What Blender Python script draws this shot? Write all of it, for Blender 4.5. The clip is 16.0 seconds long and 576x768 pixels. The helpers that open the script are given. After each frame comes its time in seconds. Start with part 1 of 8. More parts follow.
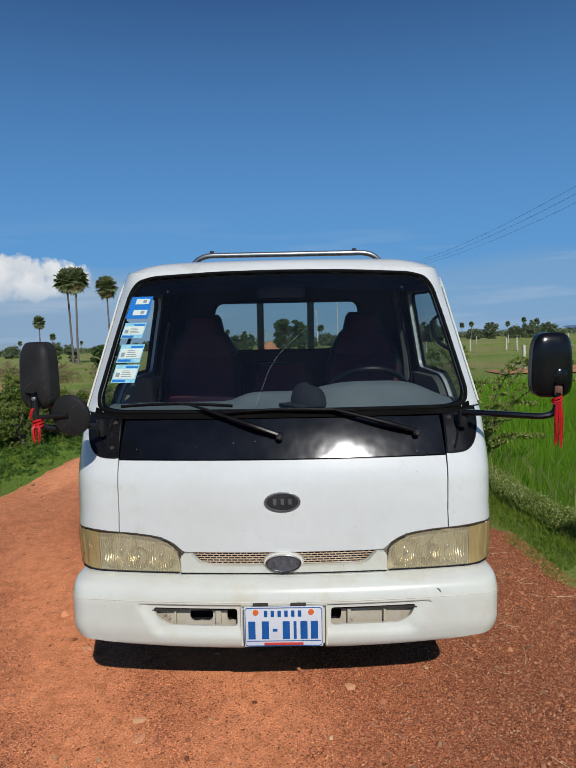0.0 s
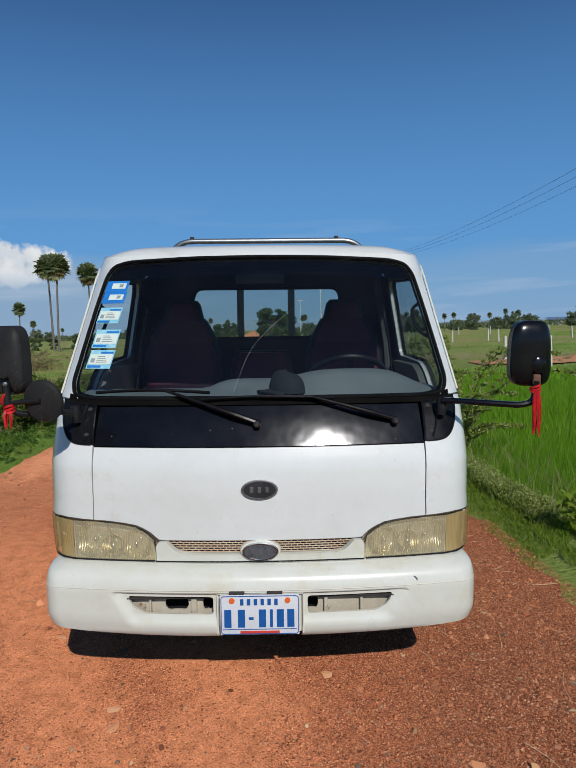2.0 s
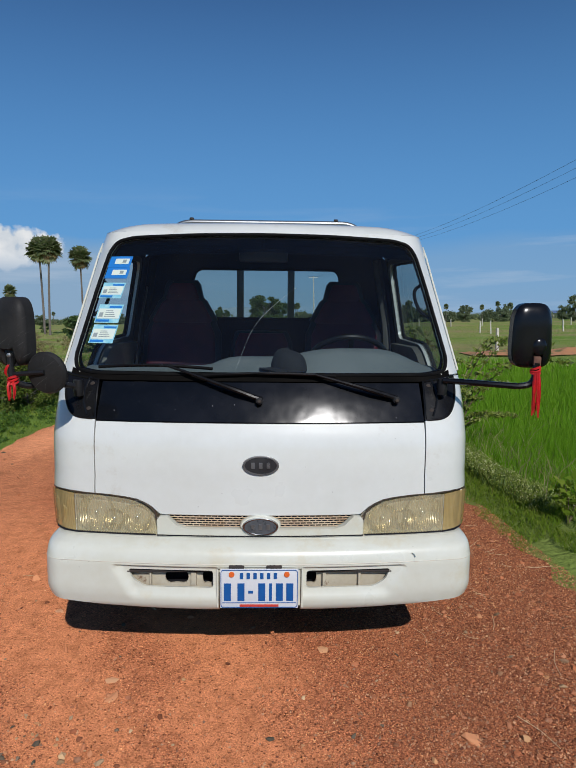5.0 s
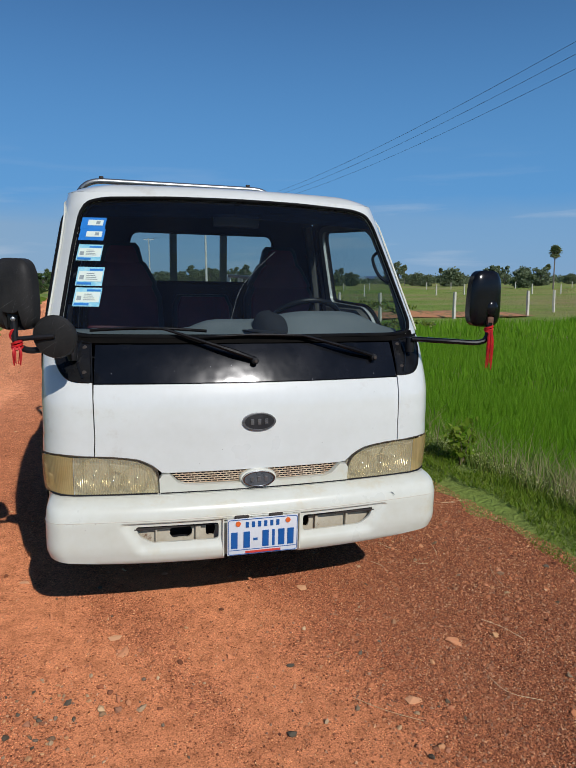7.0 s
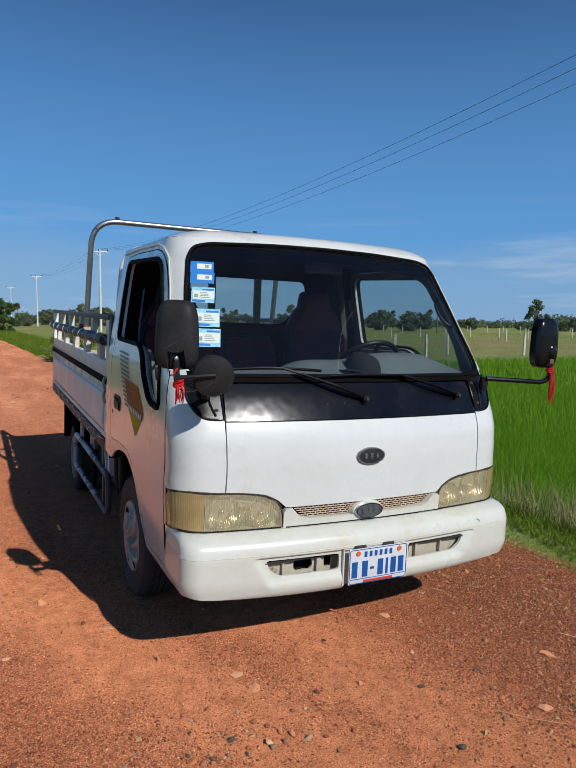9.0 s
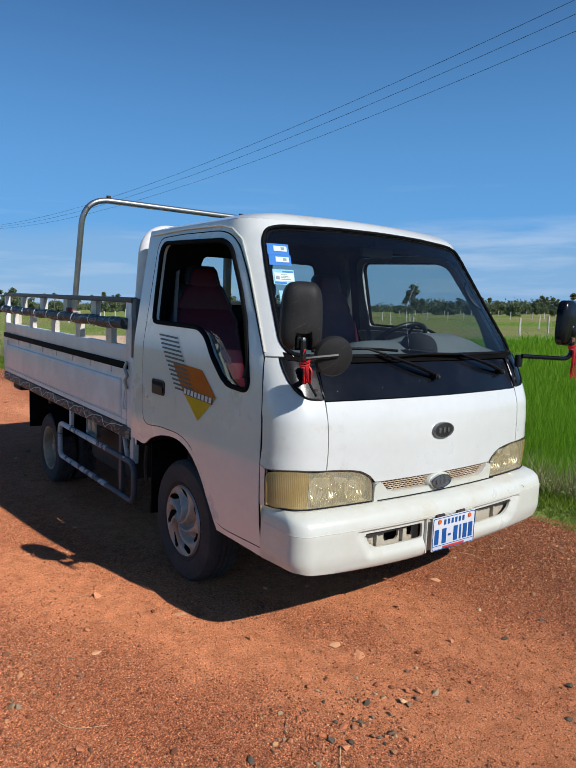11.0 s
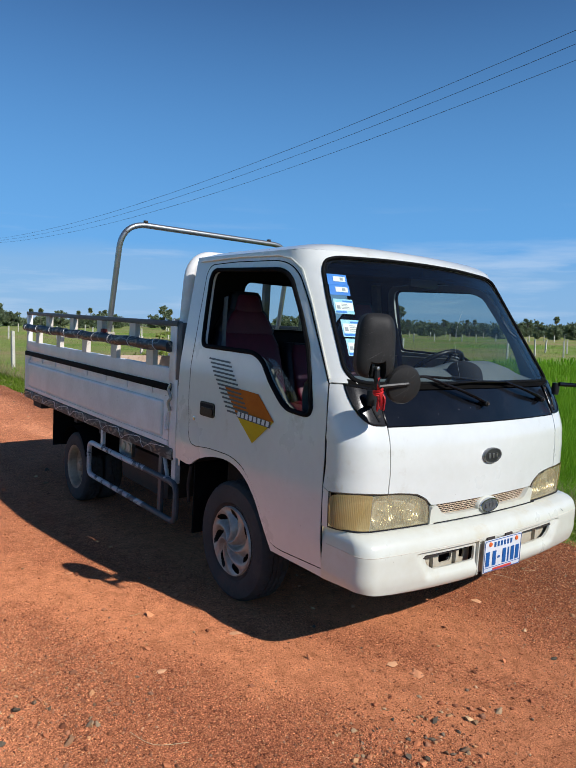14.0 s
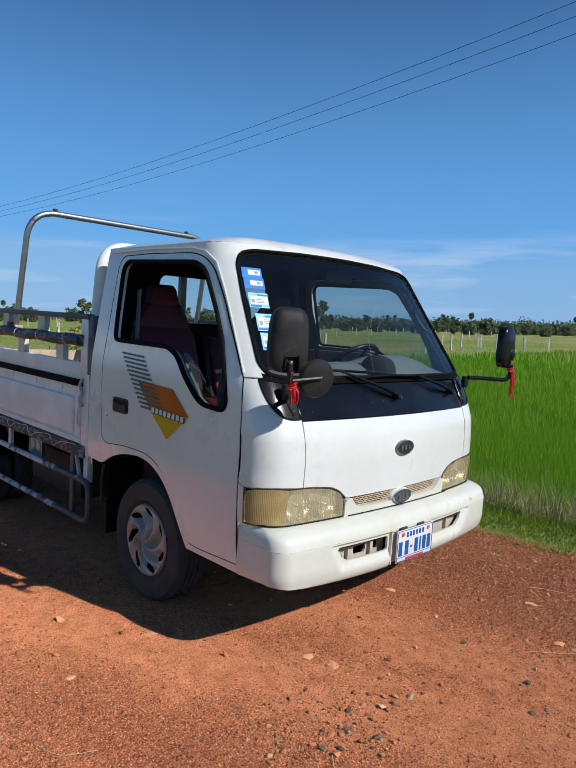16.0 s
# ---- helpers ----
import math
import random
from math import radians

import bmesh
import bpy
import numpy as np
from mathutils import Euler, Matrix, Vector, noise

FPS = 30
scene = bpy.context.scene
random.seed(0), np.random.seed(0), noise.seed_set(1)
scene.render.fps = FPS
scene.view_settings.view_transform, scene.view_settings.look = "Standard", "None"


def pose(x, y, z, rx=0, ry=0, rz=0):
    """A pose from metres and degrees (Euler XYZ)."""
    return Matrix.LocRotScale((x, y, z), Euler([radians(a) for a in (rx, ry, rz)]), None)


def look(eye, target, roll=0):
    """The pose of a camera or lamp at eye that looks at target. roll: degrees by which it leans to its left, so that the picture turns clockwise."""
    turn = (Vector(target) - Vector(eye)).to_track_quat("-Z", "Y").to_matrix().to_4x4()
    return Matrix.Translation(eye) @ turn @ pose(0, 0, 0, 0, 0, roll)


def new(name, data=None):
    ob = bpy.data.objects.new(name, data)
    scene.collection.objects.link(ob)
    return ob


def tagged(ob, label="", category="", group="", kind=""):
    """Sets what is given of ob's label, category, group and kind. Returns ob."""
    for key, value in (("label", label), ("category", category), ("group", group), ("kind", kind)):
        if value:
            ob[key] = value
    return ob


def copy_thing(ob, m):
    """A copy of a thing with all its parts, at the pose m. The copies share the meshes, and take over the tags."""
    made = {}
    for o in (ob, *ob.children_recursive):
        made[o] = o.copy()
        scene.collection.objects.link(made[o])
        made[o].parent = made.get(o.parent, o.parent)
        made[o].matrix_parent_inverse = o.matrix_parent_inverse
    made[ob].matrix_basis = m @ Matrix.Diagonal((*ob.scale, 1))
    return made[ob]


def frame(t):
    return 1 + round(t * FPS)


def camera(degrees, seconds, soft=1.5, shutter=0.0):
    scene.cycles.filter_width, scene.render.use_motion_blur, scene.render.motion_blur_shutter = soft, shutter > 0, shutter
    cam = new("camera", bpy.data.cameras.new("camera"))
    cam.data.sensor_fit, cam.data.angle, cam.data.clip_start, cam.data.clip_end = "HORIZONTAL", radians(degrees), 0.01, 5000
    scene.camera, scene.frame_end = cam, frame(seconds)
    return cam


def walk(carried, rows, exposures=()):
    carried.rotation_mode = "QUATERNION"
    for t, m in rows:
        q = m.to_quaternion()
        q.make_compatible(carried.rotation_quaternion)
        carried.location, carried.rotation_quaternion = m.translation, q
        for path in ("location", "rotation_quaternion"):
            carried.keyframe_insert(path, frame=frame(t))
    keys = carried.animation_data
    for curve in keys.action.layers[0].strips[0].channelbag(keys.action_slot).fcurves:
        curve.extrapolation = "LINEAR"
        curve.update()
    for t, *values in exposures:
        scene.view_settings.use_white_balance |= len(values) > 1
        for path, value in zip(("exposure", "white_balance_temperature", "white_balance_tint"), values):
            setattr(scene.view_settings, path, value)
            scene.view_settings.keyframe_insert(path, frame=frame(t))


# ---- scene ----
cam = camera(48.6, 16.0, soft=1.0)
PATH = [
    (0, (0.083, -2.399, 1.531), (0.054, -0.404, 1.394), -2.4),
    (0.5, (0.094, -2.397, 1.521), (0.075, -0.402, 1.383), -2.2),
    (1, (0.103, -2.39, 1.533), (0.099, -0.396, 1.377), -2.1),
    (1.5, (0.109, -2.374, 1.529), (0.117, -0.382, 1.359), -1.9),
    (2, (0.102, -2.37, 1.518), (0.125, -0.378, 1.346), -1.9),
    (2.5, (0.107, -2.372, 1.514), (0.129, -0.38, 1.341), -1.9),
    (3, (0.117, -2.375, 1.531), (0.126, -0.384, 1.347), -1.9),
    (3.2, (0.119, -2.377, 1.529), (0.121, -0.386, 1.347), -1.9),
    (5.3, (0.017, -2.388, 1.474), (0.093, -0.402, 1.25), -0.1),
    (5.5, (-0.017, -2.376, 1.492), (0.104, -0.396, 1.237), -0.2),
    (6, (-0.154, -2.436, 1.468), (0.11, -0.475, 1.175), -0.4),
    (6.5, (-0.337, -2.536, 1.493), (0.07, -0.604, 1.171), -0.6),
    (7, (-0.599, -2.469, 1.483), (-0.054, -0.572, 1.16), -0.3),
    (7.5, (-0.856, -2.431, 1.496), (-0.225, -0.556, 1.2), 0.4),
    (8, (-1.084, -2.501, 1.509), (-0.399, -0.637, 1.266), 0.7),
    (8.5, (-1.296, -2.461, 1.522), (-0.528, -0.626, 1.311), 0.7),
    (8.7, (-1.398, -2.395, 1.507), (-0.594, -0.575, 1.305), 0.7),
    (10.8, (-2.283, -1.893, 1.464), (-1.111, -0.292, 1.218), 0.3),
    (11, (-2.347, -1.892, 1.471), (-1.174, -0.289, 1.23), 0.5),
    (11.5, (-2.492, -1.894, 1.488), (-1.351, -0.269, 1.255), 0.5),
    (12, (-2.612, -1.834, 1.496), (-1.507, -0.181, 1.274), 0.3),
    (12.5, (-2.694, -1.761, 1.505), (-1.614, -0.091, 1.296), 0.4),
    (13, (-2.719, -1.744, 1.51), (-1.629, -0.078, 1.317), 0.7),
    (13.5, (-2.706, -1.754, 1.512), (-1.568, -0.119, 1.326), 1.0),
    (14, (-2.683, -1.765, 1.507), (-1.47, -0.185, 1.325), 1.4),
    (14.5, (-2.664, -1.769, 1.501), (-1.376, -0.251, 1.317), 1.6),
    (15, (-2.65, -1.775, 1.5), (-1.301, -0.309, 1.314), 1.7),
    (15.5, (-2.642, -1.776, 1.507), (-1.261, -0.341, 1.315), 1.8),
    (16, (-2.632, -1.773, 1.506), (-1.241, -0.349, 1.313), 1.7),
]
walk(cam, [(t, look(eye, target, roll)) for t, eye, target, roll in PATH],
     exposures=[(0.0, 0.0), (6.0, 0.0), (7.0, 0.03), (8.5, 0.08), (11.0, 0.33), (13.0, 0.40), (16.0, 0.41)])

from mathutils.geometry import delaunay_2d_cdt

# ---------------------------------------------------------------- light
SUN_EL, SUN_AZ = 36.0, 166.7
sun_dir = Vector((math.sin(radians(SUN_AZ)) * math.cos(radians(SUN_EL)),
                  math.cos(radians(SUN_AZ)) * math.cos(radians(SUN_EL)), math.sin(radians(SUN_EL))))
sun_data = bpy.data.lights.new("sun", "SUN")
sun_data.energy, sun_data.angle, sun_data.color = 3.45, radians(0.55), (1.0, 0.972, 0.955)
sun = new("sun", sun_data)
sun.matrix_world = look(sun_dir * 50, (0, 0, 0))

world = bpy.data.worlds.new("daylight")
scene.world = world
world.use_nodes = True
wn, wl = world.node_tree.nodes, world.node_tree.links
wn.clear()


def wnode(kind, **values):
    n = wn.new(kind)
    for key, value in values.items():
        n.inputs[key].default_value = value
    return n


sky = wn.new("ShaderNodeTexSky")
sky.sky_type, sky.sun_disc = "NISHITA", False
sky.sun_elevation, sky.sun_rotation = radians(SUN_EL), radians(SUN_AZ)
sky.air_density, sky.dust_density, sky.ozone_density = 1.0, 0.12, 3.0
w_out = wn.new("ShaderNodeOutputWorld")
w_bg = wnode("ShaderNodeBackground", Strength=0.066)
w_co = wn.new("ShaderNodeTexCoord")
w_sep = wn.new("ShaderNodeSeparateXYZ")
wl.new(w_co.outputs["Generated"], w_sep.inputs[0])
# thin stretched haze clouds low over the horizon
w_map = wn.new("ShaderNodeMapping")
w_map.inputs["Scale"].default_value = (1.6, 1.6, 15.0)
w_map.inputs["Location"].default_value = (0.3, 0.0, 0.0)
wl.new(w_co.outputs["Generated"], w_map.inputs["Vector"])
w_noise = wnode("ShaderNodeTexNoise", Scale=2.2, Detail=7.0, Roughness=0.55)
wl.new(w_map.outputs[0], w_noise.inputs["Vector"])
w_r1 = wn.new("ShaderNodeMapRange")
for k, v in (("From Min", 0.53), ("From Max", 0.70)):
    w_r1.inputs[k].default_value = v
wl.new(w_noise.outputs["Fac"], w_r1.inputs["Value"])
w_el = wn.new("ShaderNodeValToRGB")
el = w_el.color_ramp.elements
el[0].position, el[0].color = 0.0, (0.30, 0.30, 0.30, 1)
el[1].position, el[1].color = 0.20, (0, 0, 0, 1)
el.new(0.09).color = (0.42, 0.42, 0.42, 1)
el.new(0.13).color = (0.15, 0.15, 0.15, 1)
wl.new(w_sep.outputs["Z"], w_el.inputs["Fac"])
w_mul = wn.new("ShaderNodeMath")
w_mul.operation = "MULTIPLY"
wl.new(w_r1.outputs[0], w_mul.inputs[0])
wl.new(w_el.outputs["Color"], w_mul.inputs[1])
w_mix = wn.new("ShaderNodeMixRGB")
w_mix.inputs["Color2"].default_value = (7.6, 8.8, 10.4, 1)
wl.new(w_mul.outputs[0], w_mix.inputs["Fac"])
w_hsv = wnode("ShaderNodeHueSaturation", Hue=0.509, Saturation=1.25)
wl.new(sky.outputs["Color"], w_hsv.inputs["Color"])
# a soft bluish bank of cloud along the horizon, with an uneven upper edge
w_map2 = wn.new("ShaderNodeMapping")
w_map2.inputs["Scale"].default_value = (1.0, 1.0, 3.0)
wl.new(w_co.outputs["Generated"], w_map2.inputs["Vector"])
w_n2 = wnode("ShaderNodeTexNoise", Scale=3.0, Detail=6.0, Roughness=0.5)
wl.new(w_map2.outputs[0], w_n2.inputs["Vector"])
w_ed = wn.new("ShaderNodeMath")
w_ed.operation, w_ed.inputs[1].default_value = "MULTIPLY_ADD", -0.10
wl.new(w_n2.outputs["Fac"], w_ed.inputs[0])
wl.new(w_sep.outputs["Z"], w_ed.inputs[2])
w_r3 = wn.new("ShaderNodeMapRange")
for k, v in (("From Min", 0.074), ("From Max", 0.040), ("To Min", 0.0), ("To Max", 0.86)):
    w_r3.inputs[k].default_value = v
wl.new(w_ed.outputs[0], w_r3.inputs["Value"])
w_mix0 = wn.new("ShaderNodeMixRGB")
w_mix0.inputs["Color2"].default_value = (3.9, 5.8, 8.1, 1)
w_side = wn.new("ShaderNodeMapRange")
for k, v in (("From Min", 0.12), ("From Max", -0.25), ("To Min", 0.42), ("To Max", 1.0)):
    w_side.inputs[k].default_value = v
wl.new(w_sep.outputs["X"], w_side.inputs["Value"])
w_bank = wn.new("ShaderNodeMath")
w_bank.operation = "MULTIPLY"
wl.new(w_r3.outputs[0], w_bank.inputs[0])
wl.new(w_side.outputs[0], w_bank.inputs[1])
wl.new(w_bank.outputs[0], w_mix0.inputs["Fac"])
# deeper blue low in the clear sky
w_r4 = wn.new("ShaderNodeMapRange")
for k, v in (("From Min", 0.48), ("From Max", 0.12), ("To Min", 0.0), ("To Max", 0.78)):
    w_r4.inputs[k].default_value = v
wl.new(w_sep.outputs["Z"], w_r4.inputs["Value"])
w_mixb = wn.new("ShaderNodeMixRGB")
w_mixb.inputs["Color2"].default_value = (1.35, 4.6, 9.8, 1)
wl.new(w_r4.outputs[0], w_mixb.inputs["Fac"])
wl.new(w_hsv.outputs[0], w_mixb.inputs["Color1"])
wl.new(w_mixb.outputs[0], w_mix0.inputs["Color1"])
wl.new(w_mix0.outputs[0], w_mix.inputs["Color1"])
# one bank of heaped cloud far off on the left of the road
w_cn = wnode("ShaderNodeTexNoise", Scale=22.0, Detail=8.0, Roughness=0.52)
wl.new(w_co.outputs["Generated"], w_cn.inputs["Vector"])
w_dist = wn.new("ShaderNodeVectorMath")
w_dist.operation = "DISTANCE"
w_sq = wn.new("ShaderNodeMapping")
w_sq.inputs["Scale"].default_value = (1.0, 1.0, 4.6)
wl.new(w_co.outputs["Generated"], w_sq.inputs["Vector"])
wl.new(w_sq.outputs[0], w_dist.inputs[0])
CLOUD_AZ = -28.0
w_dist.inputs[1].default_value = (math.sin(radians(CLOUD_AZ)), math.cos(radians(CLOUD_AZ)), 4.6 * 0.108)
w_sub = wn.new("ShaderNodeMath")
w_sub.operation = "MULTIPLY_ADD"
w_sub.inputs[1].default_value = 0.30
wl.new(w_cn.outputs["Fac"], w_sub.inputs[0])
w_neg = wn.new("ShaderNodeMath")
w_neg.operation = "MULTIPLY"
w_neg.inputs[1].default_value = -1.0
wl.new(w_dist.outputs["Value"], w_neg.inputs[0])
wl.new(w_neg.outputs[0], w_sub.inputs[2])
w_r2 = wn.new("ShaderNodeMapRange")
for k, v in (("From Min", -0.02), ("From Max", 0.012)):
    w_r2.inputs[k].default_value = v
wl.new(w_sub.outputs[0], w_r2.inputs["Value"])
w_mix2 = wn.new("ShaderNodeMixRGB")
w_foot = wn.new("ShaderNodeMapRange")
for k, v in (("From Min", 0.055), ("From Max", 0.105), ("To Min", 0.0), ("To Max", 1.0)):
    w_foot.inputs[k].default_value = v
w_foot.interpolation_type = "SMOOTHSTEP"
wl.new(w_sep.outputs["Z"], w_foot.inputs["Value"])
w_heap = wn.new("ShaderNodeMath")
w_heap.operation = "MULTIPLY"
wl.new(w_r2.outputs[0], w_heap.inputs[0])
wl.new(w_foot.outputs[0], w_heap.inputs[1])
w_lump = wn.new("ShaderNodeValToRGB")
w_lump.color_ramp.elements[0].position, w_lump.color_ramp.elements[0].color = 0.36, (7.4, 8.4, 9.6, 1)
w_lump.color_ramp.elements[1].position, w_lump.color_ramp.elements[1].color = 0.60, (11.6, 11.9, 12.2, 1)
wl.new(w_cn.outputs["Fac"], w_lump.inputs["Fac"])
wl.new(w_lump.outputs["Color"], w_mix2.inputs["Color2"])
wl.new(w_heap.outputs[0], w_mix2.inputs["Fac"])
wl.new(w_mix.outputs[0], w_mix2.inputs["Color1"])
wl.new(w_mix2.outputs[0], w_bg.inputs["Color"])
wl.new(w_bg.outputs[0], w_out.inputs["Surface"])


# ---------------------------------------------------------------- materials
def material(name):
    m = bpy.data.materials.new(name)
    m.use_nodes = True
    nt = m.node_tree
    return m, nt.nodes, nt.links, nt.nodes["Principled BSDF"]


def ramp(nodes, stops):
    r = nodes.new("ShaderNodeValToRGB")
    e = r.color_ramp.elements
    e[0].position, e[0].color = stops[0][0], (*stops[0][1], 1)
    e[1].position, e[1].color = stops[-1][0], (*stops[-1][1], 1)
    for p, c in stops[1:-1]:
        e.new(p).color = (*c, 1)
    return r


def noise_tex(nodes, links, co, scale, detail=4.0, rough=0.55, stretch=None):
    n = nodes.new("ShaderNodeTexNoise")
    n.inputs["Scale"].default_value, n.inputs["Detail"].default_value, n.inputs["Roughness"].default_value = scale, detail, rough
    if stretch:
        mp = nodes.new("ShaderNodeMapping")
        mp.inputs["Scale"].default_value = stretch
        links.new(co, mp.inputs["Vector"])
        co = mp.outputs[0]
    links.new(co, n.inputs["Vector"])
    return n


def surface(name, c1, c2, rough=0.5, metal=0.0, scale=6.0, fine=60.0, bump=0.0, coat=0.0, dirt=None, dirt_at=(0.6, 0.75),
            dirt_scale=4.0, stretch=None, rough_var=0.1, spec=0.5, scratch=None, specks=None):
    """A surface with colour that drifts between c1 and c2 at two scales, optional blotches of dirt and fine relief."""
    m, n, l, p = material(name)
    co = n.new("ShaderNodeTexCoord").outputs["Object"]
    big = noise_tex(n, l, co, scale, 5.0, 0.6, stretch)
    small = noise_tex(n, l, co, fine, 3.0, 0.6)
    add = n.new("ShaderNodeMath")
    add.operation = "MULTIPLY_ADD"
    add.inputs[1].default_value = 0.35
    l.new(small.outputs["Fac"], add.inputs[0])
    l.new(big.outputs["Fac"], add.inputs[2])
    cr = ramp(n, [(0.5, c1), (0.85, c2)])
    l.new(add.outputs[0], cr.inputs["Fac"])
    colour = cr.outputs["Color"]
    if dirt:
        dn = noise_tex(n, l, co, dirt_scale, 8.0, 0.7)
        dr = ramp(n, [(dirt_at[0], (0, 0, 0)), (dirt_at[1], (1, 1, 1))])
        l.new(dn.outputs["Fac"], dr.inputs["Fac"])
        mx = n.new("ShaderNodeMixRGB")
        mx.inputs["Color2"].default_value = (*dirt, 1)
        l.new(dr.outputs["Color"], mx.inputs["Fac"])
        l.new(colour, mx.inputs["Color1"])
        colour = mx.outputs["Color"]
    if specks:
        # chips and fly specks, far apart
        vo = n.new("ShaderNodeTexVoronoi")
        vo.inputs["Scale"].default_value = 14.0
        l.new(co, vo.inputs["Vector"])
        vr = ramp(n, [(0.022, (0.5, 0.5, 0.5)), (0.036, (0, 0, 0))])
        l.new(vo.outputs["Distance"], vr.inputs["Fac"])
        mx = n.new("ShaderNodeMixRGB")
        mx.inputs["Color2"].default_value = (*specks, 1)
        l.new(vr.outputs["Color"], mx.inputs["Fac"])
        l.new(colour, mx.inputs["Color1"])
        colour = mx.outputs["Color"]
    if scratch:
        # pale scratches, long and thin, running two ways
        for turn, at in ((-34, 0.715), (-70, 0.74)):
            mp = n.new("ShaderNodeMapping")
            mp.vector_type = "TEXTURE"
            mp.inputs["Rotation"].default_value = (0, radians(turn), 0)
            mp.inputs["Scale"].default_value = (3.2, 3.2, 0.055)
            l.new(co, mp.inputs["Vector"])
            sn = noise_tex(n, l, mp.outputs[0], 30.0, 2.0, 0.5)
            sr_ = ramp(n, [(at - 0.02, (0, 0, 0)), (at + 0.05, (0.32, 0.32, 0.32))])
            l.new(sn.outputs["Fac"], sr_.inputs["Fac"])
            mx = n.new("ShaderNodeMixRGB")
            mx.inputs["Color2"].default_value = (*scratch, 1)
            l.new(sr_.outputs["Color"], mx.inputs["Fac"])
            l.new(colour, mx.inputs["Color1"])
            colour = mx.outputs["Color"]
    l.new(colour, p.inputs["Base Color"])
    rr = n.new("ShaderNodeMapRange")
    rr.inputs["To Min"].default_value, rr.inputs["To Max"].default_value = max(rough - rough_var, 0.02), min(rough + rough_var, 1.0)
    l.new(big.outputs["Fac"], rr.inputs["Value"])
    l.new(rr.outputs[0], p.inputs["Roughness"])
    p.inputs["Metallic"].default_value = metal
    p.inputs["Coat Weight"].default_value = coat
    p.inputs["Coat Roughness"].default_value = 0.08
    p.inputs["Specular IOR Level"].default_value = spec
    if bump:
        b = n.new("ShaderNodeBump")
        b.inputs["Strength"].default_value, b.inputs["Distance"].default_value = bump, 0.004
        l.new(small.outputs["Fac"], b.inputs["Height"])
        l.new(b.outputs[0], p.inputs["Normal"])
    return m


def glass(name, tint, ior=1.5, rough=0.0, gloss=1.0, dust=0.0):
    m, n, l, p = material(name)
    n.remove(p)
    out = n["Material Output"]
    tr = n.new("ShaderNodeBsdfTransparent")
    tr.inputs["Color"].default_value = (*tint, 1)
    gl = n.new("ShaderNodeBsdfGlossy")
    gl.inputs["Roughness"].default_value = rough
    lw_ = n.new("ShaderNodeLayerWeight")
    lw_.inputs["Blend"].default_value = 0.5
    pw = n.new("ShaderNodeMath")
    pw.operation, pw.inputs[1].default_value = "POWER", 5.0
    l.new(lw_.outputs["Facing"], pw.inputs[0])
    fr = n.new("ShaderNodeMath")
    fr.operation, fr.inputs[1].default_value, fr.inputs[2].default_value = "MULTIPLY_ADD", 0.95 * gloss, 0.045 * gloss
    l.new(pw.outputs[0], fr.inputs[0])
    mx = n.new("ShaderNodeMixShader")
    l.new(fr.outputs[0], mx.inputs["Fac"])
    l.new(tr.outputs[0], mx.inputs[1])
    l.new(gl.outputs[0], mx.inputs[2])
    last = mx.outputs[0]
    if dust:
        # a film of dust with specks in it
        co = n.new("ShaderNodeTexCoord").outputs["Object"]
        vo = n.new("ShaderNodeTexVoronoi")
        vo.inputs["Scale"].default_value = 26.0
        l.new(co, vo.inputs["Vector"])
        sp = ramp(n, [(0.03, (1, 1, 1)), (0.06, (0, 0, 0))])
        l.new(vo.outputs["Distance"], sp.inputs["Fac"])
        fl = noise_tex(n, l, co, 3.5, 6.0, 0.65)
        fr2 = n.new("ShaderNodeMapRange")
        for k, v in (("From Min", 0.35), ("From Max", 0.75), ("To Min", 0.25 * dust), ("To Max", dust)):
            fr2.inputs[k].default_value = v
        l.new(fl.outputs["Fac"], fr2.inputs["Value"])
        ad = n.new("ShaderNodeMath")
        ad.operation, ad.inputs[1].default_value = "MULTIPLY_ADD", 0.09
        l.new(sp.outputs["Color"], ad.inputs[0])
        l.new(fr2.outputs[0], ad.inputs[2])
        df_ = n.new("ShaderNodeBsdfDiffuse")
        df_.inputs["Color"].default_value = (0.55, 0.55, 0.52, 1)
        m2 = n.new("ShaderNodeMixShader")
        l.new(ad.outputs[0], m2.inputs["Fac"])
        l.new(last, m2.inputs[1])
        l.new(df_.outputs[0], m2.inputs[2])
        last = m2.outputs[0]
    l.new(last, out.inputs["Surface"])
    return m


def per_island(name, colours, rough=0.7, trans=0.0, spec=0.3, use_object=False):
    """Colour picked by chance for each loose piece."""
    m, n, l, p = material(name)
    if use_object:
        src = n.new("ShaderNodeObjectInfo").outputs["Random"]
    else:
        src = n.new("ShaderNodeNewGeometry").outputs["Random Per Island"]
    k = len(colours)
    cr = ramp(n, [(i / max(k - 1, 1), c) for i, c in enumerate(colours)])
    l.new(src, cr.inputs["Fac"])
    l.new(cr.outputs["Color"], p.inputs["Base Color"])
    p.inputs["Roughness"].default_value = rough
    p.inputs["Specular IOR Level"].default_value = spec
    if trans:
        out = n["Material Output"]
        tl = n.new("ShaderNodeBsdfTranslucent")
        l.new(cr.outputs["Color"], tl.inputs["Color"])
        mx = n.new("ShaderNodeMixShader")
        mx.inputs["Fac"].default_value = trans
        l.new(p.outputs[0], mx.inputs[1])
        l.new(tl.outputs[0], mx.inputs[2])
        l.new(mx.outputs[0], out.inputs["Surface"])
    return m


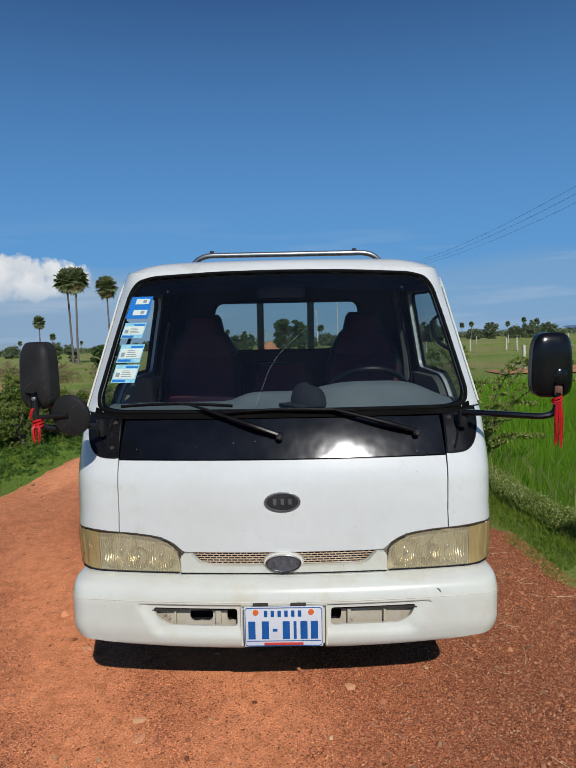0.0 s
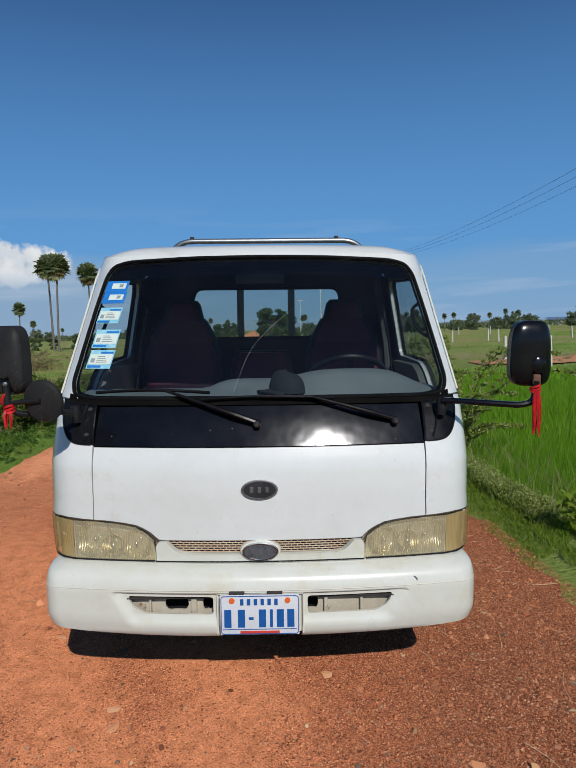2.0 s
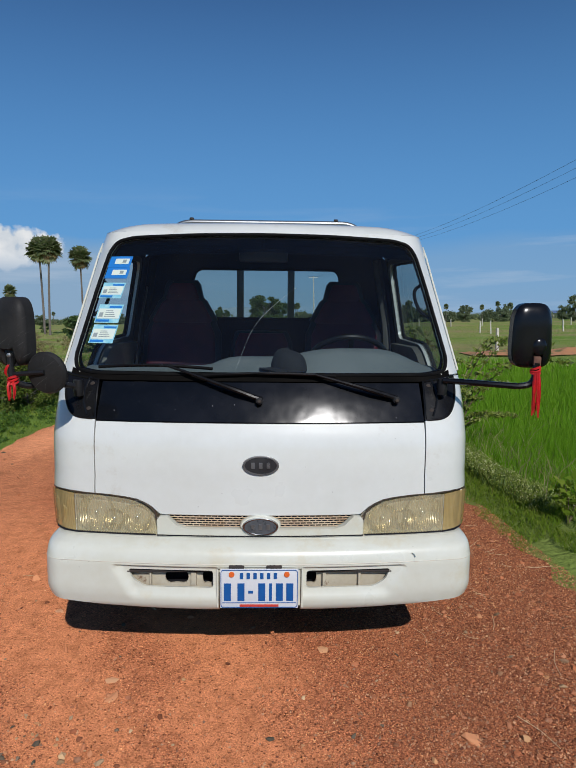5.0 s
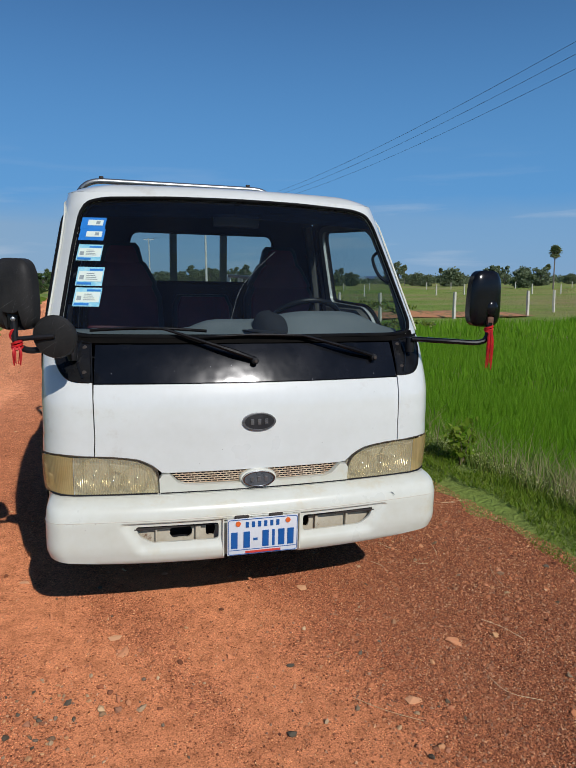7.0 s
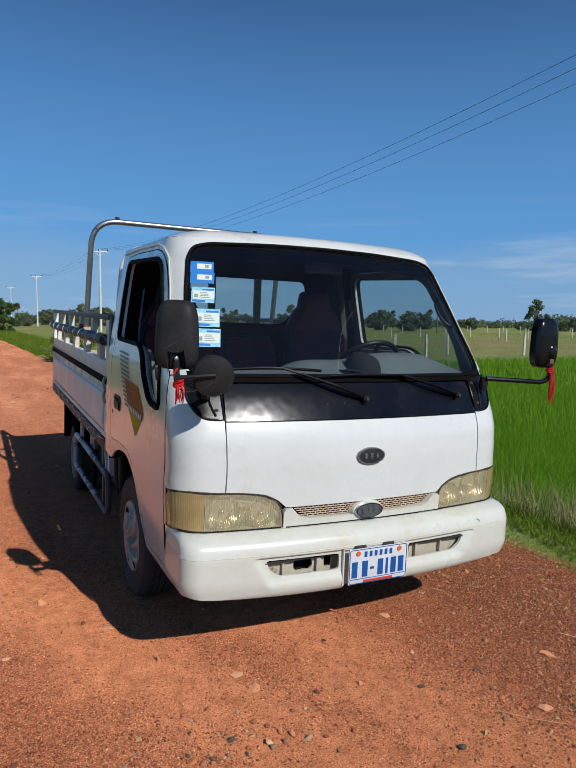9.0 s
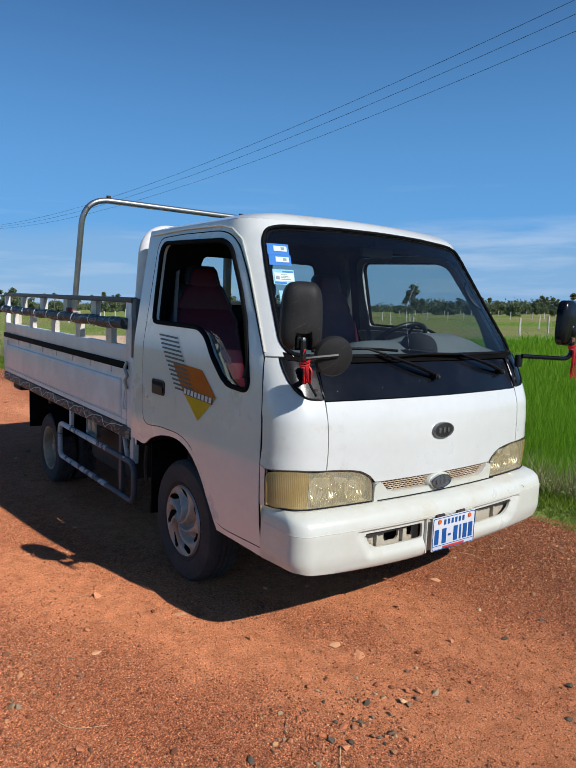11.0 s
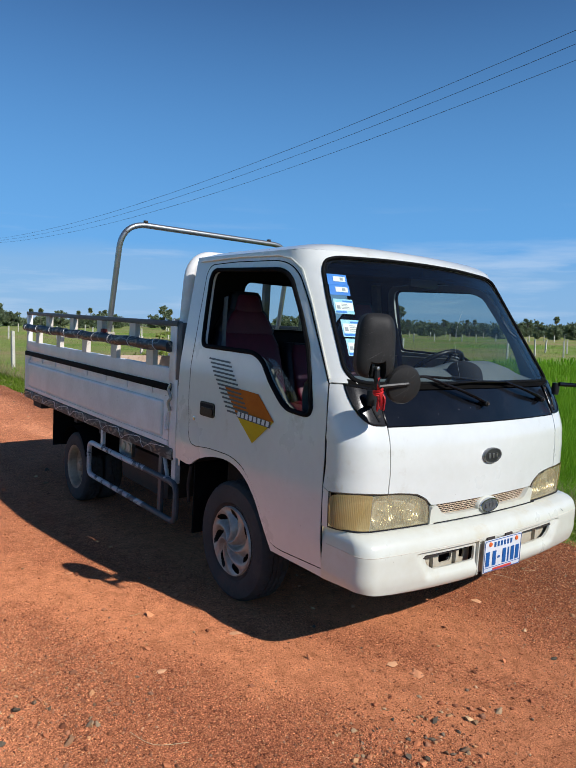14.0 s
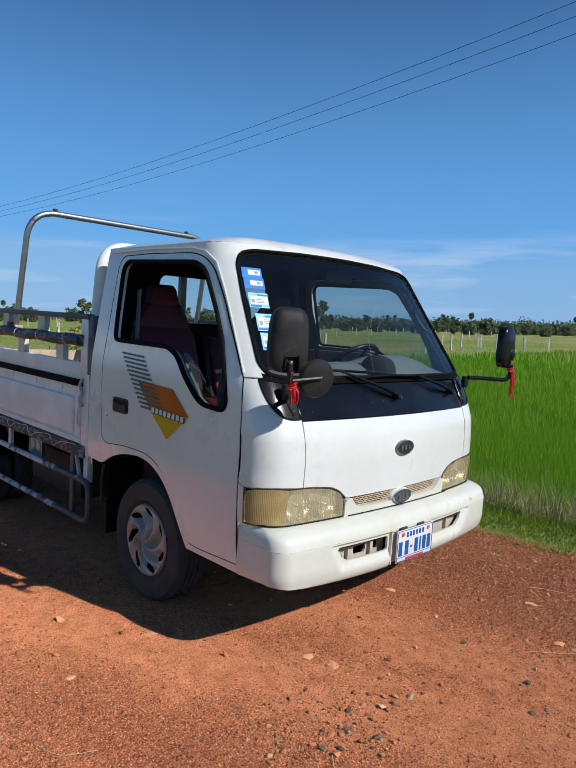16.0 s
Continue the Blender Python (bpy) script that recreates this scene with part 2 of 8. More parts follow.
M_WHITE = surface("white_paint", (0.71, 0.725, 0.685), (0.655, 0.665, 0.615), 0.30, scale=2.0, fine=25, coat=0.9, dirt=(0.46, 0.40, 0.30), dirt_at=(0.60, 0.88), dirt_scale=5.0, specks=(0.16, 0.12, 0.09))
M_BUMPER = surface("cream_white_plastic", (0.665, 0.67, 0.585), (0.615, 0.605, 0.50), 0.30, scale=3.0, fine=30, coat=0.5, dirt=(0.56, 0.45, 0.24), dirt_at=(0.54, 0.86), dirt_scale=4.0, specks=(0.16, 0.12, 0.09))
# near-black: shade of the cab's inside and of hollows put into the colour
M_LINING = surface("shade_dark_lining", (0.014, 0.015, 0.018), (0.010, 0.010, 0.012), 0.85, scale=8, spec=0.2)
M_BLACK = surface("gloss_black_paint", (0.004, 0.005, 0.007), (0.008, 0.009, 0.012), 0.15, scale=6, fine=3.2, coat=0.0, rough_var=0.05, spec=0.28, dirt=(0.018, 0.018, 0.021), dirt_at=(0.58, 0.85), dirt_scale=9, bump=0.9, specks=(0.42, 0.42, 0.44))
M_PLASTIC = surface("black_plastic", (0.009, 0.009, 0.010), (0.016, 0.016, 0.017), 0.42, scale=10, fine=120, bump=0.1, spec=0.28)
M_WORN = surface("worn_black_plastic", (0.016, 0.0155, 0.015), (0.028, 0.027, 0.026), 0.55, scale=9, fine=160, bump=0.15, dirt=(0.05, 0.047, 0.045), dirt_at=(0.62, 0.75), dirt_scale=14, spec=0.18, scratch=(0.30, 0.29, 0.28))
M_BASE = surface("matt_black_plastic", (0.005, 0.005, 0.006), (0.010, 0.010, 0.010), 0.24, scale=9, fine=120, bump=0.05, spec=0.25)
M_GLOSSY = surface("glossy_black_plastic", (0.004, 0.004, 0.005), (0.008, 0.008, 0.009), 0.20, scale=9, fine=120, spec=0.35)
M_FRIT = surface("black_printed_border", (0.0015, 0.0015, 0.002), (0.003, 0.003, 0.003), 0.5, scale=9, spec=0.05)
M_COWL = surface("dusty_black_plastic", (0.003, 0.003, 0.003), (0.008, 0.007, 0.006), 0.7, scale=7, fine=140, bump=0.08, spec=0.03)
M_RUBBER = surface("rubber", (0.004, 0.004, 0.0045), (0.009, 0.009, 0.009), 0.7, scale=10, fine=120, bump=0.1, spec=0.06)
M_TYRE = surface("tyre_rubber", (0.048, 0.045, 0.043), (0.075, 0.066, 0.060), 0.85, scale=7, fine=90, bump=0.3, dirt=(0.13, 0.075, 0.052), dirt_at=(0.55, 0.85), dirt_scale=6, spec=0.2)
M_STEEL = surface("galvanised_steel", (0.42, 0.43, 0.42), (0.30, 0.31, 0.31), 0.38, metal=0.9, scale=12, fine=90, dirt=(0.12, 0.09, 0.07), dirt_at=(0.62, 0.7), dirt_scale=16)
M_CHROME = surface("chrome", (0.62, 0.63, 0.65), (0.50, 0.51, 0.53), 0.16, metal=1.0, scale=12)
M_ALLOY = surface("silver_hubcap", (0.44, 0.405, 0.35), (0.30, 0.265, 0.215), 0.44, metal=0.35, scale=8, fine=60, dirt=(0.30, 0.19, 0.13), dirt_at=(0.62, 0.9), dirt_scale=8)
M_RIM = surface("dusty_cream_steel", (0.42, 0.33, 0.22), (0.24, 0.17, 0.11), 0.6, scale=8)
M_CHASSIS = surface("dirty_chassis_black", (0.020, 0.018, 0.017), (0.050, 0.035, 0.027), 0.75, scale=6, fine=40, bump=0.2)
M_BEDWHITE = surface("worn_white_paint", (0.82, 0.81, 0.79), (0.70, 0.685, 0.655), 0.42, scale=4, fine=45, coat=0.15, dirt=(0.17, 0.09, 0.05), dirt_at=(0.68, 0.74), dirt_scale=9, bump=0.08)
M_SLAT = surface("aged_cream_paint", (0.68, 0.62, 0.52), (0.56, 0.50, 0.41), 0.5, scale=5, fine=45, dirt=(0.20, 0.11, 0.07), dirt_at=(0.64, 0.74), dirt_scale=10)
M_BEDIN = surface("stained_tan_paint", (0.52, 0.40, 0.29), (0.36, 0.25, 0.17), 0.7, scale=3, fine=40, dirt=(0.20, 0.11, 0.07), dirt_at=(0.58, 0.72), dirt_scale=8)
M_RAIL = surface("dark_grey_paint", (0.045, 0.048, 0.055), (0.09, 0.09, 0.095), 0.5, scale=8, fine=60, dirt=(0.22, 0.20, 0.18), dirt_at=(0.66, 0.72), dirt_scale=22)
M_GUARD = surface("chipped_grey_paint", (0.66, 0.655, 0.63), (0.30, 0.31, 0.33), 0.5, scale=2.5, fine=60, dirt=(0.05, 0.05, 0.06), dirt_at=(0.54, 0.58), dirt_scale=7)
M_RUST = surface("rusty_cream_metal", (0.52, 0.47, 0.36), (0.40, 0.34, 0.24), 0.6, scale=7, fine=60, dirt=(0.16, 0.075, 0.035), dirt_at=(0.60, 0.66), dirt_scale=12)
M_MESHGR = surface("dusty_cream_grille", (0.62, 0.50, 0.36), (0.46, 0.30, 0.18), 0.6, scale=14, fine=60)
M_BARS = surface("old_grey_wood", (0.16, 0.15, 0.13), (0.26, 0.24, 0.20), 0.75, scale=5, fine=60, stretch=(1, 1, 0.1))
M_GASKET = surface("browned_gasket", (0.030, 0.022, 0.015), (0.075, 0.050, 0.030), 0.8, scale=20)
M_CLAMP = surface("dull_red_paint", (0.26, 0.035, 0.025), (0.16, 0.03, 0.02), 0.7, scale=25)
M_SEAT = surface("maroon_leatherette", (0.120, 0.005, 0.020), (0.082, 0.004, 0.014), 0.5, scale=12, fine=90, bump=0.15)
M_SEATBLK = surface("black_leatherette", (0.008, 0.007, 0.010), (0.014, 0.013, 0.015), 0.5, scale=12, fine=90, bump=0.15)
M_DASH = surface("grey_dashboard", (0.19, 0.215, 0.215), (0.25, 0.27, 0.265), 0.6, scale=5, fine=150, bump=0.12)
M_TRIM = surface("grey_door_trim", (0.20, 0.19, 0.16), (0.14, 0.135, 0.12), 0.65, scale=6, fine=90)
M_BEIGE = surface("beige_trim", (0.42, 0.38, 0.26), (0.34, 0.30, 0.20), 0.6, scale=6)
M_BELT = surface("grey_webbing", (0.15, 0.15, 0.145), (0.11, 0.11, 0.105), 0.7, scale=20)
M_CAP = surface("dark_cloth_cap", (0.018, 0.019, 0.022), (0.030, 0.030, 0.034), 0.85, scale=30, fine=200, bump=0.3)
M_RED = surface("red_cloth", (0.62, 0.012, 0.012), (0.40, 0.006, 0.010), 0.6, scale=30, fine=120)
M_PLATE = surface("white_number_plate", (0.70, 0.71, 0.72), (0.62, 0.63, 0.64), 0.35, scale=12, fine=80)
M_BLUE = surface("blue_plate_paint", (0.006, 0.085, 0.29), (0.010, 0.10, 0.33), 0.4, scale=20)
M_ORANGE = surface("orange_plastic", (0.80, 0.16, 0.03), (0.72, 0.13, 0.025), 0.4, scale=30)
M_PRED = surface("red_plate_paint", (0.62, 0.06, 0.04), (0.55, 0.05, 0.03), 0.4, scale=30)
M_STBLUE = surface("blue_sticker", (0.010, 0.16, 0.50), (0.012, 0.19, 0.56), 0.5, scale=20)
M_STCYAN = surface("pale_blue_sticker", (0.16, 0.48, 0.62), (0.36, 0.62, 0.66), 0.5, scale=40, fine=120)
M_STWHITE = surface("white_sticker", (0.62, 0.70, 0.66), (0.66, 0.72, 0.58), 0.5, scale=40)
M_STGREY = surface("grey_sticker_print", (0.22, 0.27, 0.27), (0.30, 0.34, 0.34), 0.5, scale=40)
M_STRIPE = surface("dark_grey_decal", (0.040, 0.044, 0.050), (0.065, 0.066, 0.072), 0.4, scale=12)
M_DECALO = surface("orange_decal", (0.50, 0.135, 0.004), (0.38, 0.085, 0.003), 0.6, scale=3, spec=0.15)
M_DECALY = surface("yellow_decal", (0.62, 0.42, 0.012), (0.52, 0.33, 0.01), 0.6, scale=3, spec=0.15)
M_DECALW = surface("white_decal", (0.72, 0.72, 0.70), (0.66, 0.66, 0.64), 0.4, scale=12)
M_CHAR = surface("charcoal_badge", (0.022, 0.022, 0.024), (0.035, 0.035, 0.036), 0.35, scale=20)
M_BADGE = surface("grey_badge_metal", (0.20, 0.20, 0.20), (0.30, 0.30, 0.30), 0.3, metal=0.7, scale=20)
M_HOUSING = surface("dull_lamp_housing", (0.62, 0.60, 0.52), (0.74, 0.72, 0.64), 0.32, metal=0.55, scale=30, fine=90)
M_POLE = surface("pale_concrete", (0.66, 0.65, 0.62), (0.56, 0.55, 0.52), 0.8, scale=1.5)
M_LOWBADGE = surface("brushed_grey_badge", (0.10, 0.11, 0.12), (0.16, 0.17, 0.18), 0.3, metal=0.4, scale=20)
M_CONC = surface("weathered_concrete", (0.62, 0.59, 0.50), (0.46, 0.43, 0.35), 0.85, scale=3, fine=40, bump=0.4, dirt=(0.16, 0.15, 0.11), dirt_at=(0.55, 0.75), dirt_scale=5)
M_CABLE = surface("dark_cable", (0.03, 0.03, 0.035), (0.04, 0.04, 0.045), 0.6, scale=5)
M_BARK = surface("grey_bark", (0.11, 0.095, 0.08), (0.18, 0.16, 0.135), 0.9, scale=3, fine=30, bump=0.5, stretch=(1, 1, 0.3))
M_TWIG = surface("brown_twig", (0.14, 0.10, 0.06), (0.22, 0.17, 0.10), 0.85, scale=8)
M_SOIL = surface("tan_soil", (0.52, 0.235, 0.105), (0.42, 0.20, 0.09), 0.95, scale=1.2, fine=14, bump=0.6, dirt=(0.10, 0.13, 0.04), dirt_at=(0.52, 0.62), dirt_scale=1.6)
M_GLASS = glass("windscreen_glass", (0.68, 0.74, 0.74), 1.42, dust=0.010)
M_CLEAR = glass("side_glass", (0.74, 0.80, 0.78), 1.42)
M_TOPTINT = glass("tinted_band_glass", (0.18, 0.20, 0.26), 1.42)
M_MIRROR = surface("mirror_glass", (0.85, 0.87, 0.88), (0.82, 0.84, 0.85), 0.03, metal=1.0, rough_var=0.01)


def lens_material(name, c1, c2, see, flutes, turn, tint):
    """Yellowed, half-cloudy lamp plastic with upright flutes."""
    m, n, l, p = material(name)
    co = n.new("ShaderNodeTexCoord").outputs["Object"]
    ns = noise_tex(n, l, co, 11.0, 5.0, 0.6)
    cr = ramp(n, [(0.35, c1), (0.7, c2)])
    l.new(ns.outputs["Fac"], cr.inputs["Fac"])
    l.new(cr.outputs["Color"], p.inputs["Base Color"])
    p.inputs["Roughness"].default_value, p.inputs["Coat Weight"].default_value = 0.22, 0.6
    mp = n.new("ShaderNodeMapping")
    mp.inputs["Rotation"].default_value = (0, 0, radians(turn))
    l.new(co, mp.inputs["Vector"])
    wv = n.new("ShaderNodeTexWave")
    wv.inputs["Scale"].default_value, wv.inputs["Distortion"].default_value = flutes, 0.0
    l.new(mp.outputs[0], wv.inputs["Vector"])
    b = n.new("ShaderNodeBump")
    b.inputs["Strength"].default_value, b.inputs["Distance"].default_value = 0.30, 0.002
    l.new(wv.outputs["Fac"], b.inputs["Height"])
    l.new(b.outputs[0], p.inputs["Normal"])
    tr = n.new("ShaderNodeBsdfTransparent")
    tr.inputs["Color"].default_value = (*tint, 1)
    # the clear valleys of the flutes let more through than their ridges
    vr = n.new("ShaderNodeMapRange")
    vr.inputs["To Min"].default_value, vr.inputs["To Max"].default_value = see + 0.04, see - 0.04
    l.new(wv.outputs["Fac"], vr.inputs["Value"])
    mx = n.new("ShaderNodeMixShader")
    l.new(vr.outputs[0], mx.inputs["Fac"])
    l.new(p.outputs[0], mx.inputs[1])
    l.new(tr.outputs[0], mx.inputs[2])
    l.new(mx.outputs[0], n["Material Output"].inputs["Surface"])
    return m


M_LENS = lens_material("yellowed_lamp_lens", (0.54, 0.46, 0.28), (0.66, 0.58, 0.39), 0.58, 30, 0, (0.97, 0.92, 0.76))
M_AMBER = lens_material("amber_yellow_lens", (0.50, 0.36, 0.15), (0.60, 0.46, 0.22), 0.42, 40, 45, (0.84, 0.66, 0.36))


def reflector_material(name):
    """Silvered lamp bowl pressed in narrow upright ribs that break its reflections into streaks."""
    m, n, l, p = material(name)
    co = n.new("ShaderNodeTexCoord").outputs["Object"]
    ns = noise_tex(n, l, co, 25.0, 4.0, 0.6)
    cr = ramp(n, [(0.35, (0.88, 0.82, 0.68)), (0.7, (0.70, 0.64, 0.50))])
    l.new(ns.outputs["Fac"], cr.inputs["Fac"])
    l.new(cr.outputs["Color"], p.inputs["Base Color"])
    p.inputs["Metallic"].default_value, p.inputs["Roughness"].default_value = 1.0, 0.30
    wv = n.new("ShaderNodeTexWave")
    wv.inputs["Scale"].default_value, wv.inputs["Distortion"].default_value = 38.0, 0.6
    l.new(co, wv.inputs["Vector"])
    b = n.new("ShaderNodeBump")
    b.inputs["Strength"].default_value, b.inputs["Distance"].default_value = 0.7, 0.004
    l.new(wv.outputs["Fac"], b.inputs["Height"])
    l.new(b.outputs[0], p.inputs["Normal"])
    return m


M_REFLECT = reflector_material("ribbed_reflector")


def tape_material(name):
    """Dark mottled cloth tape wound round a rail."""
    m, n, l, p = material(name)
    co = n.new("ShaderNodeTexCoord").outputs["Object"]
    a = noise_tex(n, l, co, 7.0, 3.0, 0.5, (1, 0.6, 1.6))
    cr = ramp(n, [(0.34, (0.010, 0.014, 0.018)), (0.44, (0.03, 0.042, 0.05)), (0.47, (0.20, 0.22, 0.205)), (0.51, (0.02, 0.03, 0.035)), (0.57, (0.02, 0.025, 0.03)), (0.61, (0.24, 0.175, 0.12)), (0.66, (0.015, 0.015, 0.018))])
    l.new(a.outputs["Fac"], cr.inputs["Fac"])
    l.new(cr.outputs["Color"], p.inputs["Base Color"])
    p.inputs["Roughness"].default_value = 0.55
    return m


M_TAPE = tape_material("mottled_dark_tape")


def road_material():
    """Red laterite: smooth packed dust in the driven bands, coarse grains of mixed colour between them."""
    m, n, l, p = material("red_laterite")
    co = n.new("ShaderNodeTexCoord").outputs["Object"]

    def math_(op, a, b=0.0, c=0.0):
        k = n.new("ShaderNodeMath")
        k.operation = op
        for slot, v in enumerate((a, b, c)):
            if isinstance(v, (int, float)):
                k.inputs[slot].default_value = v
            else:
                l.new(v, k.inputs[slot])
        return k.outputs[0]

    def span(v, a, b, lo=0.0, hi=1.0):
        k = n.new("ShaderNodeMapRange")
        k.interpolation_type = "SMOOTHSTEP"
        for key, val in (("From Min", a), ("From Max", b), ("To Min", lo), ("To Max", hi)):
            k.inputs[key].default_value = val
        l.new(v, k.inputs["Value"])
        return k.outputs[0]

    broad = noise_tex(n, l, co, 1.1, 5.0, 0.62, (1.0, 0.22, 1.0)).outputs["Fac"]
    patch = noise_tex(n, l, co, 2.3, 6.0, 0.6).outputs["Fac"]
    mid = noise_tex(n, l, co, 11.0, 8.0, 0.72).outputs["Fac"]
    fine = noise_tex(n, l, co, 150.0, 3.0, 0.7).outputs["Fac"]
    sep = n.new("ShaderNodeSeparateXYZ")
    l.new(co, sep.inputs[0])
    x, y = sep.outputs["X"], sep.outputs["Y"]
    wob = math_("MULTIPLY_ADD", patch, 0.9, -0.45)
    # two driven bands that cross the road at a slant, then drifting lanes further off
    b1 = math_("ADD", math_("ABSOLUTE", math_("MULTIPLY_ADD", y, 0.45, math_("ADD", x, 0.815))), wob)
    b2 = math_("ADD", math_("ABSOLUTE", math_("MULTIPLY_ADD", y, 0.25, math_("ADD", x, 0.15))), wob)
    near = math_("MAXIMUM", span(b1, 0.56, 0.10), span(b2, 0.52, 0.08))
    lanes = span(broad, 0.50, 0.62)
    driven = math_("MULTIPLY_ADD", lanes, 0.40, math_("MULTIPLY", span(y, 2.2, 6.0), 0.58))
    packed = math_("MAXIMUM", math_("MULTIPLY", near, span(y, 4.0, 1.5)), driven)
    edge = span(math_("ADD", x, wob), 0.15, 1.0)
    packed = math_("MULTIPLY", packed, math_("SUBTRACT", 1.0, edge))

    def mix(kind, fac, a, b):
        k = n.new("ShaderNodeMixRGB")
        k.blend_type = kind
        for slot, v in (("Fac", fac), ("Color1", a), ("Color2", b)):
            if isinstance(v, (int, float)):
                k.inputs[slot].default_value = v
            elif isinstance(v, tuple):
                k.inputs[slot].default_value = (*v, 1)
            else:
                l.new(v, k.inputs[slot])
        return k.outputs[0]

    def shade(v, stops):
        r = ramp(n, stops)
        l.new(v, r.inputs["Fac"])
        return r.outputs["Color"]

    loose = shade(broad, [(0.32, (0.58, 0.205, 0.098)), (0.46, (0.64, 0.230, 0.108)), (0.56, (0.68, 0.250, 0.116)), (0.70, (0.71, 0.268, 0.126))])
    dust = shade(mid, [(0.3, (0.545, 0.205, 0.090)), (0.7, (0.63, 0.246, 0.112))])
    base = mix("MIX", packed, loose, dust)
    base = mix("MIX", math_("MULTIPLY", span(y, 2.5, 6.0), 0.55), base, shade(broad, [(0.38, (0.58, 0.215, 0.105)), (0.62, (0.76, 0.330, 0.175))]))
    # paler along the pasture side
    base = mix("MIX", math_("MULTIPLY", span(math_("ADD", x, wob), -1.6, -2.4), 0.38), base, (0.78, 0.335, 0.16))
    base = mix("MIX", edge, base, mix("MULTIPLY", 1.0, base, (0.66, 0.65, 0.66)))
    base = mix("MULTIPLY", 0.75, base, shade(mid, [(0.32, (0.66, 0.63, 0.62)), (0.5, (1.0, 1.0, 1.0)), (0.68, (1.15, 1.14, 1.13))]))
    # grains: cells of two sizes, each with a colour of its own, sunk in the dust where the ground is packed
    height = None
    for scale, keep, depth in ((120.0, 0.40, 1.0), (260.0, 0.46, 0.5)):
        vo = n.new("ShaderNodeTexVoronoi")
        vo.inputs["Scale"].default_value = scale
        vo.inputs["Randomness"].default_value = 1.0
        l.new(co, vo.inputs["Vector"])
        sc = n.new("ShaderNodeSeparateColor")
        l.new(vo.outputs["Color"], sc.inputs[0])
        chance = math_("MULTIPLY_ADD", packed, -0.54, keep + 0.28)
        on = math_("MULTIPLY", math_("LESS_THAN", sc.outputs[1], chance), span(vo.outputs["Distance"], 0.60, 0.50))
        tone = shade(sc.outputs[0], [(0.0, (0.16, 0.14, 0.14)), (0.14, (0.42, 0.38, 0.40)), (0.36, (0.85, 0.83, 0.84)), (0.72, (1.12, 1.12, 1.10)), (0.88, (1.34, 1.42, 1.36)), (1.0, (1.60, 2.0, 1.95))])
        base = mix("MULTIPLY", math_("MULTIPLY", on, 0.85), base, tone)
        # shade between the grains, painted in by darkening the cell borders
        gap = math_("MULTIPLY", span(vo.outputs["Distance"], 0.52, 0.72), math_("MULTIPLY_ADD", packed, -0.75, 0.95))
        base = mix("MULTIPLY", math_("MULTIPLY", gap, 0.56), base, (0.30, 0.25, 0.26))
        h = math_("MULTIPLY", math_("MULTIPLY", on, depth), math_("SUBTRACT", 1.0, vo.outputs["Distance"]))
        height = h if height is None else math_("ADD", height, h)
    base = mix("MULTIPLY", 0.85, base, shade(fine, [(0.36, (0.62, 0.60, 0.59)), (0.5, (1.0, 1.0, 1.0)), (0.64, (1.25, 1.24, 1.23))]))
    l.new(base, p.inputs["Base Color"])
    p.inputs["Roughness"].default_value, p.inputs["Specular IOR Level"].default_value = 0.95, 0.08
    p.inputs["Diffuse Roughness"].default_value = 1.0
    b = n.new("ShaderNodeBump")
    b.inputs["Strength"].default_value, b.inputs["Distance"].default_value = 1.0, 0.006
    l.new(math_("MULTIPLY_ADD", fine, 0.5, height), b.inputs["Height"])
    b2_ = n.new("ShaderNodeBump")
    b2_.inputs["Strength"].default_value, b2_.inputs["Distance"].default_value = 0.35, 0.03
    l.new(mid, b2_.inputs["Height"])
    l.new(b.outputs[0], b2_.inputs["Normal"])
    l.new(b2_.outputs[0], p.inputs["Normal"])
    return m


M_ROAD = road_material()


def field_material():
    m, n, l, p = material("grassy_field")
    co = n.new("ShaderNodeTexCoord").outputs["Object"]
    broad = noise_tex(n, l, co, 0.035, 4.0, 0.6, (1.0, 2.2, 1.0))
    mid = noise_tex(n, l, co, 0.6, 6.0, 0.7)
    fine = noise_tex(n, l, co, 22.0, 4.0, 0.7)
    c1 = ramp(n, [(0.34, (0.165, 0.315, 0.038)), (0.43, (0.250, 0.340, 0.070)), (0.53, (0.335, 0.330, 0.115)), (0.66, (0.40, 0.310, 0.145))])
    l.new(broad.outputs["Fac"], c1.inputs["Fac"])
    c2 = ramp(n, [(0.3, (0.72, 0.72, 0.72)), (0.7, (1.15, 1.15, 1.15))])
    l.new(mid.outputs["Fac"], c2.inputs["Fac"])
    c3 = ramp(n, [(0.3, (0.62, 0.62, 0.62)), (0.7, (1.2, 1.2, 1.2))])
    l.new(fine.outputs["Fac"], c3.inputs["Fac"])
    last = c1.outputs["Color"]
    for c in (c2, c3):
        mx = n.new("ShaderNodeMixRGB")
        mx.blend_type = "MULTIPLY"
        mx.inputs["Fac"].default_value = 0.7
        l.new(last, mx.inputs["Color1"])
        l.new(c.outputs["Color"], mx.inputs["Color2"])
        last = mx.outputs["Color"]
    l.new(last, p.inputs["Base Color"])
    p.inputs["Roughness"].default_value, p.inputs["Specular IOR Level"].default_value = 0.95, 0.1
    b = n.new("ShaderNodeBump")
    b.inputs["Strength"].default_value, b.inputs["Distance"].default_value = 0.8, 0.08
    l.new(fine.outputs["Fac"], b.inputs["Height"])
    l.new(b.outputs[0], p.inputs["Normal"])
    return m


